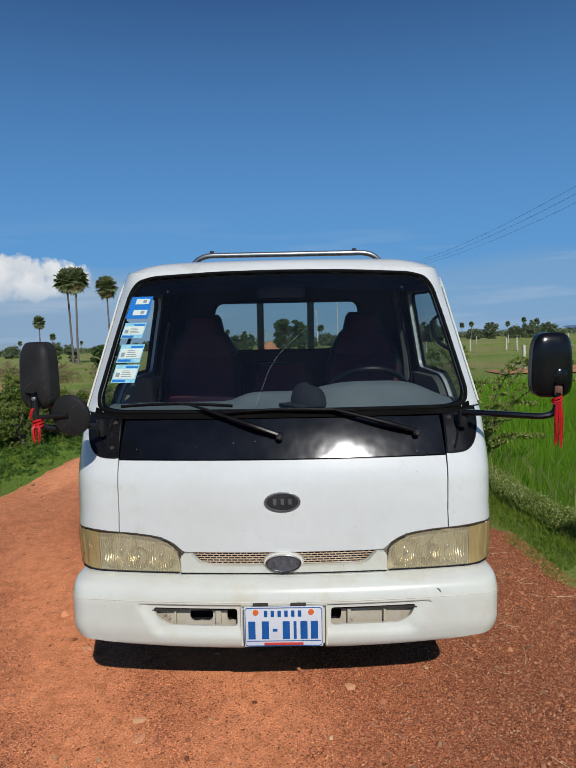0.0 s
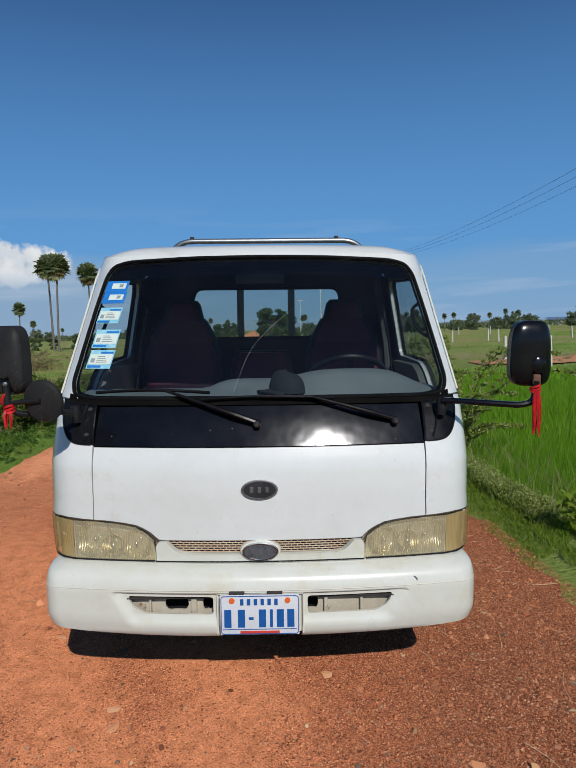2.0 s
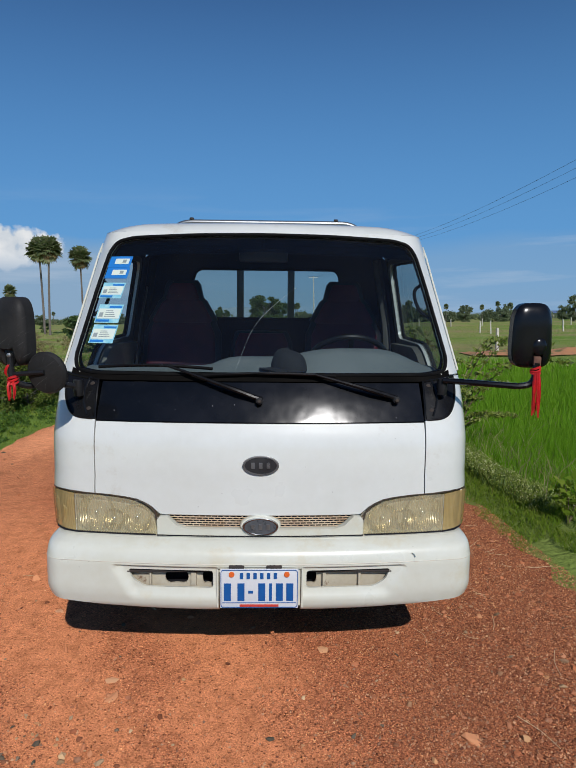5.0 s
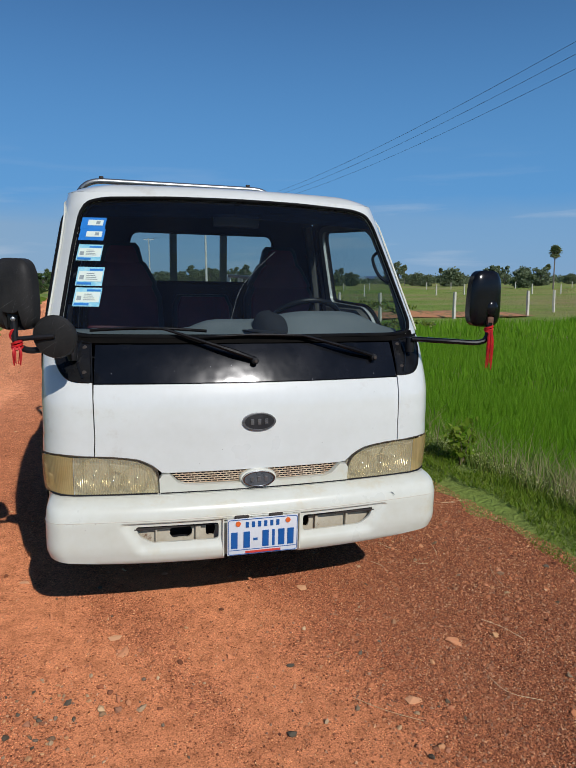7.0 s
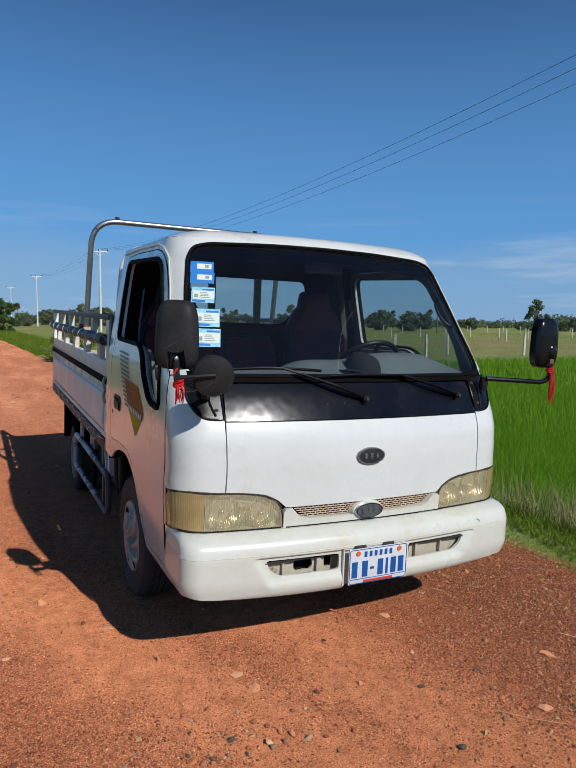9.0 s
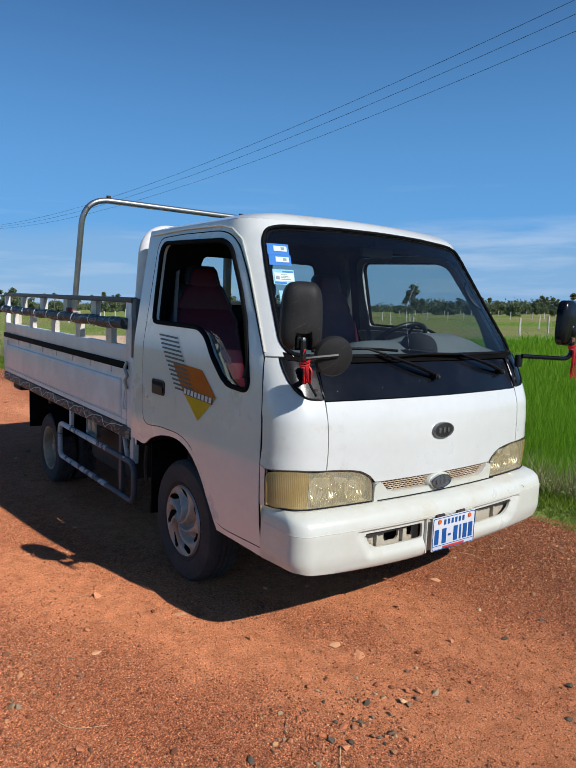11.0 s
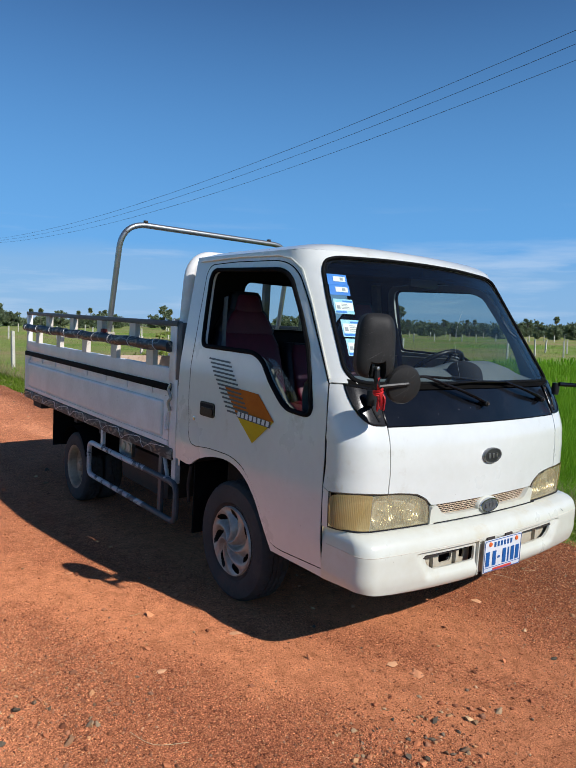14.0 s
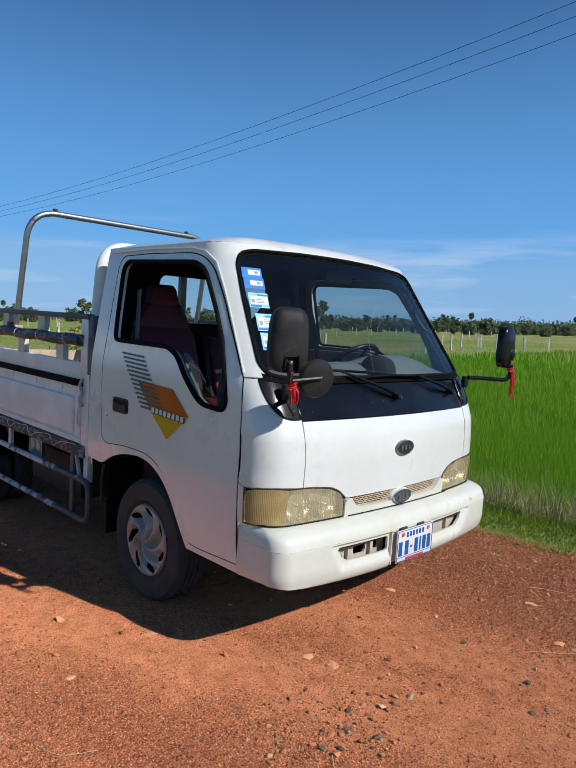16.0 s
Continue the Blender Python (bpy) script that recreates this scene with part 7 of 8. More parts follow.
def road_z(x, y):
    """Height of the road's surface, with its wheel tracks and unevenness."""
    x, y = np.asarray(x, float), np.asarray(y, float)
    mid = (road_left(y) + road_right(y)) / 2 + 0.45
    z = 0.010 - 0.020 * np.clip(x, 0, 2.0) - 0.011 * np.exp(-((x - mid + 0.75) / 0.28) ** 2) - 0.011 * np.exp(-((x - mid - 0.75) / 0.28) ** 2)
    n_ = np.array([noise.noise((a * 1.7, b * 1.2, 3.0)) for a, b in zip(np.ravel(x), np.ravel(y))]).reshape(x.shape)
    return z + 0.008 * n_ + dip(y)


# road: a strip with ragged edges and shallow wheel tracks
ry = np.concatenate([np.arange(-14, 14, 0.09), 14 + np.cumsum(0.09 * 1.03 ** np.arange(1, 215))])
ry = ry[ry < 1500]
ru = np.linspace(0, 1, 46)
RX, RY, RZ = [], [], []
for y in ry:
    jag = 0.05 if y < 40 else 0.2
    lft = road_left(y) + jag * noise.noise((y * 3.1, 1.7, 0)) * 2
    rgt = road_right(y) + jag * noise.noise((y * 3.3, 8.1, 0)) * 2
    xs_ = lft + (rgt - lft) * ru
    z = road_z(xs_, np.full_like(xs_, y))
    z[0], z[-1] = -0.03 + dip(y), -0.05 + dip(y)
    RX.append(xs_)
    RY.append(np.full_like(xs_, y))
    RZ.append(z)
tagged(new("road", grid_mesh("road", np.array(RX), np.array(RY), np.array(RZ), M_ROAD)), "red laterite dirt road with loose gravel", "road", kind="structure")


GEM = np.array([(0, 0, 1)] + [(0.894 * math.cos(1.2566 * k), 0.894 * math.sin(1.2566 * k), 0.447) for k in range(5)] + [(0.894 * math.cos(1.2566 * k + 0.6283), 0.894 * math.sin(1.2566 * k + 0.6283), -0.447) for k in range(5)] + [(0, 0, -1)])
GEM_TRI = np.array([(0, 1 + k, 1 + (k + 1) % 5) for k in range(5)] + [(1 + k, 6 + k, 1 + (k + 1) % 5) for k in range(5)] + [(1 + (k + 1) % 5, 6 + k, 6 + (k + 1) % 5) for k in range(5)] + [(11, 6 + (k + 1) % 5, 6 + k) for k in range(5)])
CHIP = np.array([(1, 0, -0.3), (-1, 0, -0.3), (0, 1, -0.3), (0, -1, -0.3), (0, 0, 1)], float)
CHIP_TRI = np.array([(0, 2, 4), (2, 1, 4), (1, 3, 4), (3, 0, 4)])


SHARD = np.array([(0.9, 0, -0.35), (-0.45, 0.8, -0.35), (-0.45, -0.8, -0.35), (0, 0, 0.9)])
SHARD_TRI = np.array([(0, 1, 3), (1, 2, 3), (2, 0, 3)])


def pebbles(name, pts, sizes, mat, solid=(CHIP, CHIP_TRI), flat=0.6):
    """Loose stones, each a crumpled little solid, turned and squashed by chance."""
    base, tri = solid
    n, k = len(pts), len(base)
    v = base[None] * (0.66 + 0.60 * rng.random((n, k, 1))) + 0.44 * (rng.random((n, k, 3)) - 0.5)
    v = v * np.stack([0.8 + 0.6 * rng.random(n), 0.7 + 0.4 * rng.random(n), flat * (0.75 + 0.5 * rng.random(n))], -1)[:, None, :]
    t = 0.5 * rng.standard_normal(n)
    c, s_ = np.cos(t)[:, None], np.sin(t)[:, None]
    v = np.stack([v[..., 0] * c - v[..., 2] * s_, v[..., 1], v[..., 0] * s_ + v[..., 2] * c], -1)
    a = rng.random(n) * 6.283
    c, s_ = np.cos(a)[:, None], np.sin(a)[:, None]
    v = np.stack([v[..., 0] * c - v[..., 1] * s_, v[..., 0] * s_ + v[..., 1] * c, v[..., 2]], -1)
    v = v * sizes[:, None, None] + pts[:, None, :]
    f = tri[None] + k * np.arange(n)[:, None, None]
    return fast_mesh(name, v.reshape(-1, 3), f.reshape(-1, 3), mat, False)


def scatter(n, x0, x1, y0, y1):
    return np.stack([x0 + (x1 - x0) * rng.random(n), y0 + (y1 - y0) * rng.random(n)], -1)


def heap(n, cx, cy, sx_, sy_):
    return np.stack([cx + sx_ * rng.standard_normal(n), cy + sy_ * rng.standard_normal(n)], -1)


def coarse(x, y):
    """How much loose gravel lies there: little in the driven bands, much along the rice side."""
    b1, b2 = np.abs(x + 0.815 + 0.45 * y), np.abs(x + 0.15 + 0.25 * y)
    packed = np.maximum(1 - smooth((b1 - 0.10) / 0.40), 1 - smooth((b2 - 0.08) / 0.38)) * (1 - smooth((y - 1.5) / 2.5))
    patch = np.array([noise.noise((u * 1.6, w_ * 1.3, 2.0)) for u, w_ in zip(x, y)])
    return np.maximum(np.clip(0.46 + 0.6 * patch, 0.10, 1) * (1 - 0.92 * packed), smooth((x - 0.25) / 0.5))


def on_road(pp):
    return pp[(pp[:, 0] < road_right(pp[:, 1]) + 0.05) & (pp[:, 0] > road_left(pp[:, 1]))]


def lay(pp, sz, sink):
    return np.concatenate([pp, (road_z(pp[:, 0], pp[:, 1]) + sz * sink)[:, None]], 1)


pp = on_road(np.concatenate([scatter(78000, -3.2, 0.7, -1.6, 1.9), scatter(26000, -3.4, 1.0, -2.0, 5.0), scatter(9000, -3.2, 1.5, 4, 16)]))
pp = pp[rng.random(len(pp)) < coarse(pp[:, 0], pp[:, 1])]
sz = 0.0017 + 0.0036 * rng.random(len(pp)) ** 2.0
tagged(new("gravel", pebbles("gravel", lay(pp, sz, 0.30), sz, M_STONE, flat=0.75)), "loose red and grey gravel on the dirt road", "gravel", kind="stuff")

pp = on_road(np.concatenate([heap(46000, 1.15, 0.3, 0.46, 1.5), heap(12000, 0.5, -0.6, 0.4, 0.4), heap(9000, -1.9, 0.75, 0.30, 0.38), heap(5000, -1.0, -0.30, 0.35, 0.25)]))
pp = pp[(pp[:, 1] < 7) & (rng.random(len(pp)) < 0.25 + 0.75 * coarse(pp[:, 0], pp[:, 1]))]
sz = 0.0022 + 0.0050 * rng.random(len(pp)) ** 2.2
tagged(new("gravel", pebbles("gravel", lay(pp, sz, 0.30), sz, M_STONE2, flat=0.75)), "dark brown gravel along the road edge", "gravel", kind="stuff")
# sharp grit between the stones
pp = on_road(np.concatenate([scatter(150000, -3.1, 0.6, -1.6, 1.7), scatter(60000, -0.2, 1.9, -1.3, 2.6)]))
pp = pp[rng.random(len(pp)) < coarse(pp[:, 0], pp[:, 1]) * 0.9 + 0.02]
sz = 0.0022 + 0.0030 * rng.random(len(pp)) ** 2.4
tagged(new("gravel", pebbles("gravel", lay(pp, sz, 0.12), sz, M_GRIT, (SHARD, SHARD_TRI), 0.95)), "sharp dark red and tan grit on the dirt road", "gravel", kind="stuff")
# stones the size of a thumb, half sunk
pp = on_road(np.concatenate([scatter(900, -3.2, 0.6, -1.6, 4.0), heap(900, 1.1, 0.3, 0.45, 1.3), scatter(500, -3.2, 1.0, 4, 14)]))
sz = 0.006 + 0.010 * rng.random(len(pp)) ** 2.6
tagged(new("gravel", pebbles("gravel", lay(pp, sz, 0.10), sz, M_STONE, (GEM, GEM_TRI), 0.6)), "half-sunk red stones in the dirt road", "gravel", kind="stuff")
# larger loose stones, grey and pale, lying in patches
pp = np.concatenate([heap(60, -0.86, -0.38, 0.20, 0.13), heap(30, -1.08, -0.26, 0.16, 0.12), heap(40, 0.45, -0.55, 0.35, 0.30), heap(44, -1.98, 0.55, 0.20, 0.13), heap(22, -2.25, 0.75, 0.10, 0.12), heap(70, 1.1, 0.4, 0.35, 0.8), scatter(90, -2.8, 1.6, -1.2, 2.5), scatter(120, -3.2, 0.6, 4, 15)])
sz = 0.006 + 0.010 * rng.random(len(pp)) ** 1.8
sz = np.where(pp[:, 1] > 3.5, sz * 1.7, sz)
tagged(new("loose_stones", pebbles("loose_stones", lay(pp, sz, 0.25), sz, M_SLATE, (GEM, GEM_TRI), 0.62)), "loose grey and pale stones on the road", "stones", kind="stuff")
# flat slabs of harder laterite showing through the surface
pp = np.array([(-0.59, -0.02), (0.40, -0.60), (0.26, 0.30), (-1.30, 1.14), (-1.50, 0.64), (-0.62, 0.10), (0.75, -0.30), (-1.05, 0.75), (-2.10, 1.65), (-1.45, 1.95), (-2.3, 2.3)])
sz = 0.026 + 0.012 * rng.random(len(pp))
tagged(new("laterite_slabs", pebbles("laterite_slabs", lay(pp, sz, -0.02), sz, M_SLAB, (GEM, GEM_TRI), 0.22)), "pale orange slabs of hard laterite set in the road", "stones", kind="stuff")
# loose straws on the road
sv = bmesh.new()
for k in range(46):
    x, y = (rng.uniform(0.7, 1.65), rng.uniform(-1.2, 3.0)) if k < 30 else (rng.uniform(-2.6, 0.5), rng.uniform(-1.5, 1.2))
    a, ln = rng.random() * 6.283, 0.03 + 0.10 * rng.random() ** 2
    z = float(road_z(np.array([x]), np.array([y]))[0]) + 0.006
    d = Vector((math.cos(a), math.sin(a), 0)) * ln
    c0 = Vector((x, y, z))
    tube(catmull([c0 - d, c0 + Vector((-d.y, d.x, 0)) * 0.15 * rng.standard_normal(), c0 + d], 4), 0.0012, 4, bm=sv)
tagged(part("straws", sv, M_STRAW, None), "pale dry straws lying on the road", "straw", kind="stuff")


def blades(name, xy, height, width, lean, mat, zf=land, bend=0.5):
    """Grass: each blade a bent, pointed strip of a quad and a tip."""
    n = len(xy)
    z = zf(xy[:, 0], xy[:, 1])
    a = rng.random(n) * 6.283
    side = np.stack([np.cos(a), np.sin(a), np.zeros(n)], -1) * (width / 2)[:, None]
    b = rng.random(n) * 6.283
    tip = np.stack([np.cos(b), np.sin(b), np.zeros(n)], -1) * (lean * height * (0.4 + rng.random(n)))[:, None]
    up = np.zeros((n, 3))
    up[:, 2] = height
    p0 = np.concatenate([xy, z[:, None]], 1)
    v = np.stack([p0 - side, p0 + side, p0 + up * 0.55 + tip * (bend * 0.6) + side * 0.75, p0 + up * 0.55 + tip * (bend * 0.6) - side * 0.75,
                  p0 + up + tip], 1)
    i = 5 * np.arange(n)[:, None]
    tri = np.concatenate([i + np.array([[0, 1, 2]]), i + np.array([[0, 2, 3]]), i + np.array([[3, 2, 4]])], 0)
    return fast_mesh(name, v.reshape(-1, 3), tri, mat)


def rice_zone(n, r0, r1, h, wd):
    ang, rad = rng.random(n) * radians(125) - radians(30), np.sqrt(r0 ** 2 + (r1 ** 2 - r0 ** 2) * rng.random(n))
    x, y = 0.5 + rad * np.sin(ang + radians(30)), -0.5 + rad * np.cos(ang + radians(30))
    clump = 0.75 + 0.5 * np.array([noise.noise((u * 1.2, v * 1.2, 0)) for u, v in zip(x, y)])
    near_edge = smooth((x - road_right(y) - 0.95) / 0.9)
    ok = (near_edge > rng.random(n) * 0.6) & (y < 21.0 + 0.6 * np.sin(x)) & (near_edge > 0.02)
    xy = np.stack([x, y], -1)[ok]
    return xy, h * (0.45 + 0.55 * clump[ok]) * (0.84 + 0.32 * rng.random(ok.sum())), np.full(ok.sum(), wd)


parts_ = [rice_zone(140000, 1.5, 9, 0.31, 0.0055), rice_zone(110000, 9, 18, 0.36, 0.011), rice_zone(60000, 18, 34, 0.40, 0.03), rice_zone(40000, 34, 75, 0.40, 0.08)]
xy = np.concatenate([p[0] for p in parts_])
ht = np.concatenate([p[1] for p in parts_])
wd_ = np.concatenate([p[2] for p in parts_])
tagged(new("rice_field", blades("rice_field", xy, ht, wd_, 0.26, M_RICE)), "dense bright green young rice plants", "rice field", kind="stuff")

# verges
def verge(n, y0, y1, side, w0, w1, h, wd):
    y = y0 + (y1 - y0) * rng.random(n)
    d = w0 + (w1 - w0) * rng.random(n) ** 1.2
    x = road_right(y) + d if side > 0 else road_left(y) - d
    k = np.array([noise.noise((u * 2.0, v * 2.0, 5)) for u, v in zip(x, y)])
    ok = k > -0.25
    hh = h * (0.5 + rng.random(n)) * (0.6 + 0.9 * smooth(d / 0.6))
    return np.stack([x, y], -1)[ok], hh[ok], np.full(ok.sum(), wd)


vs_ = [verge(70000, -3, 8, 1, -0.08, 1.3, 0.034, 0.007), verge(26000, 8, 30, 1, -0.1, 1.6, 0.10, 0.014), verge(16000, 30, 90, 1, -0.1, 4.0, 0.22, 0.05),
       verge(20000, 2.5, 14, -1, -0.08, 3.0, 0.035, 0.010), verge(22000, 14, 60, -1, -0.1, 5.0, 0.08, 0.03)]
tagged(new("verge_grass", blades("verge_grass", np.concatenate([v[0] for v in vs_]), np.concatenate([v[1] for v in vs_]), np.concatenate([v[2] for v in vs_]), 0.85, M_GRASS)),
       "short green roadside grass", "grass", kind="stuff")
# taller weeds and straw along the edge of the rice
def clump(cx, cy, sx_, sy_, n, h, wd):
    xy = np.stack([cx + sx_ * rng.standard_normal(n), cy + sy_ * rng.standard_normal(n)], -1)
    xy[:, 0] = np.maximum(xy[:, 0], road_right(xy[:, 1]) + 0.5)
    return xy, h * (0.4 + 0.8 * rng.random(n)), np.full(n, wd)


dr = [clump(2.85, 0.7, 0.28, 0.7, 2600, 0.42, 0.005), clump(2.9, -1.0, 0.30, 1.0, 1800, 0.40, 0.005), clump(3.1, 4.0, 0.2, 2.0, 600, 0.40, 0.007), clump(2.6, 16.0, 0.7, 5.0, 2600, 0.40, 0.014), clump(1.5, 16.0, 0.4, 3.5, 3200, 0.20, 0.010), clump(2.2, 23.0, 1.2, 4.0, 3000, 0.30, 0.016)]
tagged(new("dry_grass", blades("dry_grass", np.concatenate([d[0] for d in dr]), np.concatenate([d[1] for d in dr]), np.concatenate([d[2] for d in dr]), 0.55, M_DRY)),
       "tufts of straw-coloured long dry grass", "grass", kind="stuff")
# rough pasture beyond the rice and on the far side of the road
fp_ = scatter(70000, -60, 90, 24, 110)
ok = (fp_[:, 0] > road_right(fp_[:, 1]) + 1.0) | (fp_[:, 0] < road_left(fp_[:, 1]) - 1.0)
fp_ = fp_[ok]
fl_ = scatter(26000, -40, -4.0, 4, 40)
fl_ = fl_[fl_[:, 0] < road_left(fl_[:, 1]) - 1.0]
allp = np.concatenate([fp_, fl_])
tagged(new("pasture_grass", blades("pasture_grass", allp, 0.04 + 0.07 * rng.random(len(allp)), 0.010 + 0.0005 * np.hypot(allp[:, 0], allp[:, 1]), 0.8, M_PASTURE)),
       "rough low pasture grass", "grass", kind="stuff")
# tiny pale flowers among the verge weeds
fc = np.concatenate([scatter(2600, 2.05, 2.9, 2.2, 8.5), scatter(420, 2.2, 2.9, -1.5, 2.2)])
fx = fc[:, 0] - 0.040 * fc[:, 1] + 0.05
fxy = np.stack([fx, fc[:, 1]], -1)
stem_h = 0.05 + 0.11 * rng.random(len(fxy))
tagged(new("weed_stems", blades("weed_stems", np.repeat(fxy, 5, 0) + 0.04 * rng.standard_normal((len(fxy) * 5, 2)), np.repeat(stem_h, 5) * (0.5 + 0.6 * rng.random(len(fxy) * 5)), np.full(len(fxy) * 5, 0.012), 0.5, M_LEAFY)),
       "low yellow-green flowering weeds", "weeds", kind="stuff")
fz = land(fxy[:, 0], fxy[:, 1]) + stem_h
tagged(new("weed_flowers", pebbles("weed_flowers", np.concatenate([fxy, fz[:, None]], 1), np.full(len(fxy), 0.0058), M_FLOWER)), "tiny pale flower heads on roadside weeds", "flowers", kind="stuff")


# ---------------------------------------------------------------- plants
def leaf_cloud(centres, radii, n, size, squash=1.0, shell=0.55):
    """Many small leaves scattered through clumps, as bent diamonds."""
    centres, radii = np.asarray(centres, float), np.asarray(radii, float)
    pick = rng.choice(len(centres), n, p=radii ** 2 / (radii ** 2).sum())
    d = rng.standard_normal((n, 3))
    d /= np.linalg.norm(d, axis=1)[:, None]
    r = radii[pick] * (shell + (1 - shell) * rng.random(n)) * (0.75 + 0.5 * rng.random(n))
    p = centres[pick] + d * r[:, None] * np.array([1, 1, squash])
    u = rng.standard_normal((n, 3))
    u /= np.linalg.norm(u, axis=1)[:, None]
    v = np.cross(u, rng.standard_normal((n, 3)))
    v /= np.linalg.norm(v, axis=1)[:, None]
    s = (size * (0.6 + 0.8 * rng.random(n)))[:, None]
    q = np.stack([p - u * s, p + v * s * 0.5, p + u * s, p - v * s * 0.5], 1)
    return q.reshape(-1, 3), np.arange(4 * n).reshape(n, 4)


def limb_mesh(lines, r0, bm=None, sides=7):
    b = bm or bmesh.new()
    for pts, rad in lines:
        k = len(pts)
        tube(pts, rad, sides, bm=b, taper=[1 - 0.75 * i / (k - 1) for i in range(k)])
    return b


def broadleaf(height, spread, leaves, size, mat, label, name="tree", low=0.25, clumps=16, puff=0.0):
    t = thing(name, label, "tree" if name == "tree" else "bush", group="trees along the fields" if name == "tree" else "bushes by the road")
    lines, cs, rs = [], [], []
    top = Vector((spread * 0.1 * rng.standard_normal(), spread * 0.1 * rng.standard_normal(), height * 0.72))
    lines.append(([Vector((0, 0, -0.2)), top * 0.35 + Vector((spread * 0.04, 0, 0)), top * 0.7, top], height * 0.028))
    for k in range(clumps):
        a = 2 * math.pi * (k * 0.618 + 0.1 * rng.random())
        h = low + (0.92 - low) * ((k + 0.5) / clumps)
        rr = spread * (0.30 + 0.68 * math.sin(math.pi * min(1, (h - low) / (1.02 - low)) ** 0.8)) * (0.55 + 0.45 * rng.random())
        c = Vector((rr * math.cos(a) * 0.85, rr * math.sin(a) * 0.85, height * (h + 0.07 * rng.standard_normal() * (1 - low))))
        cs.append(c)
        rs.append(spread * (0.13 + puff + 0.22 * rng.random() ** 1.4))
        st = top * min(0.95, h * 0.75)
        lines.append(([st, st.lerp(c, 0.5) + Vector((0, 0, height * 0.03)), c], height * 0.010))
    part("trunk", limb_mesh(lines, 0, sides=5), M_BARK, t)
    v, f = leaf_cloud(cs, rs, leaves, size, 0.72, 0.35)
    me = fast_mesh("crown", v, f, mat, False)
    hang(new("crown", me), t)
    return t


def fan_palm(height, label, fans=30, lean=0.0, big=1.0):
    t = thing("palm_tree", label, "palm tree", group="palms in the fields")
    hd = Vector((lean, lean * 0.3, height))
    part("trunk", tube([Vector((0, 0, -0.3)), Vector((lean * 0.2, 0, height * 0.3)), Vector((lean * 0.6, lean * 0.1, height * 0.7)), hd], 0.155, 9, taper=[1.15, 1.0, 0.85, 0.85]), M_BARK, t)
    for kind in (0, 1):
        vs, fs = [], []
        count = fans if kind == 0 else int(fans * 0.6)
        for k in range(count):
            a = 2 * math.pi * (k * 0.618034 + 0.05 * rng.random())
            el_ = radians(-46 + 132 * (k / count) + 14 * rng.standard_normal()) if kind == 0 else radians(-82 + 44 * rng.random())
            d = Vector((math.cos(a) * math.cos(el_), math.sin(a) * math.cos(el_), math.sin(el_)))
            stem = hd + d * big * (0.75 if kind == 0 else 0.55) * (0.8 + 0.4 * rng.random())
            side = d.cross(Vector((0, 0, 1))).normalized() if abs(d.z) < 0.98 else Vector((1, 0, 0))
            upv = side.cross(d)
            R_ = big * (0.95 if kind == 0 else 0.90) * (0.8 + 0.35 * rng.random())
            tw = 0.6 * (rng.random() - 0.5)
            s2, u2 = side * math.cos(tw) + upv * math.sin(tw), upv * math.cos(tw) - side * math.sin(tw)
            i0 = len(vs)
            w3 = side * 0.03
            vs += [hd - w3, hd + w3, stem + w3, stem - w3]
            fs.append((i0, i0 + 1, i0 + 2, i0 + 3))
            nb = 15
            for j in range(nb):
                th = radians(-125 + 250 * j / (nb - 1))
                ray_ = d * math.cos(th) + s2 * math.sin(th)
                off = (d * -math.sin(th) + s2 * math.cos(th)) * 0.10 * R_
                tip = stem + ray_ * R_ * (0.8 + 0.25 * rng.random()) - Vector((0, 0, 0.32 * R_ * rng.random())) + u2 * 0.05
                midp = stem + ray_ * R_ * 0.55
                i0 = len(vs)
                vs += [stem, midp + off * 1.2, tip, midp - off * 1.2]
                fs.append((i0, i0 + 1, i0 + 2, i0 + 3))
        co, q = np.array([tuple(v) for v in vs]), np.array(fs)
        hang(new("crown" if kind == 0 else "dead_fans", fast_mesh("crown", co, q, M_PALM if kind == 0 else M_PALMDRY, False)), t)
    return t


def put(ob, x, y, yaw=0.0, k=1.0):
    ob.matrix_world = pose(x, y, float(land(np.array(x), np.array(y))), 0, 0, yaw) @ Matrix.Diagonal((k, k, k, 1))
    return ob


def again(ob, x, y, yaw=0.0, k=1.0):
    z = float(land(np.array(x), np.array(y)))
    c = copy_thing(ob, pose(x, y, z, 0, 0, yaw))
    c.scale = (k, k, k)
    return c


def polar(az, d, ex=0.0, ey=-2.0):
    return ex + d * math.sin(radians(az)), ey + d * math.cos(radians(az))


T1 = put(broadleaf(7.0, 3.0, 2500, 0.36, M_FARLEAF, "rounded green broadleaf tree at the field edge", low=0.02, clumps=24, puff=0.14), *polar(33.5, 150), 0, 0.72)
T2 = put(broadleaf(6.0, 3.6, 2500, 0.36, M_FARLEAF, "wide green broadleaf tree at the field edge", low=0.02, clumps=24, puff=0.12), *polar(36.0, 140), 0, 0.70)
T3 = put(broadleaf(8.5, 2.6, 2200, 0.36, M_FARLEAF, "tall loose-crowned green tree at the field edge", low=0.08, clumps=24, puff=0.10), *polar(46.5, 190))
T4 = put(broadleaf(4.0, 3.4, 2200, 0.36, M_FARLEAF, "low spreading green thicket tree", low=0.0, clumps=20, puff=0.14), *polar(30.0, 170))
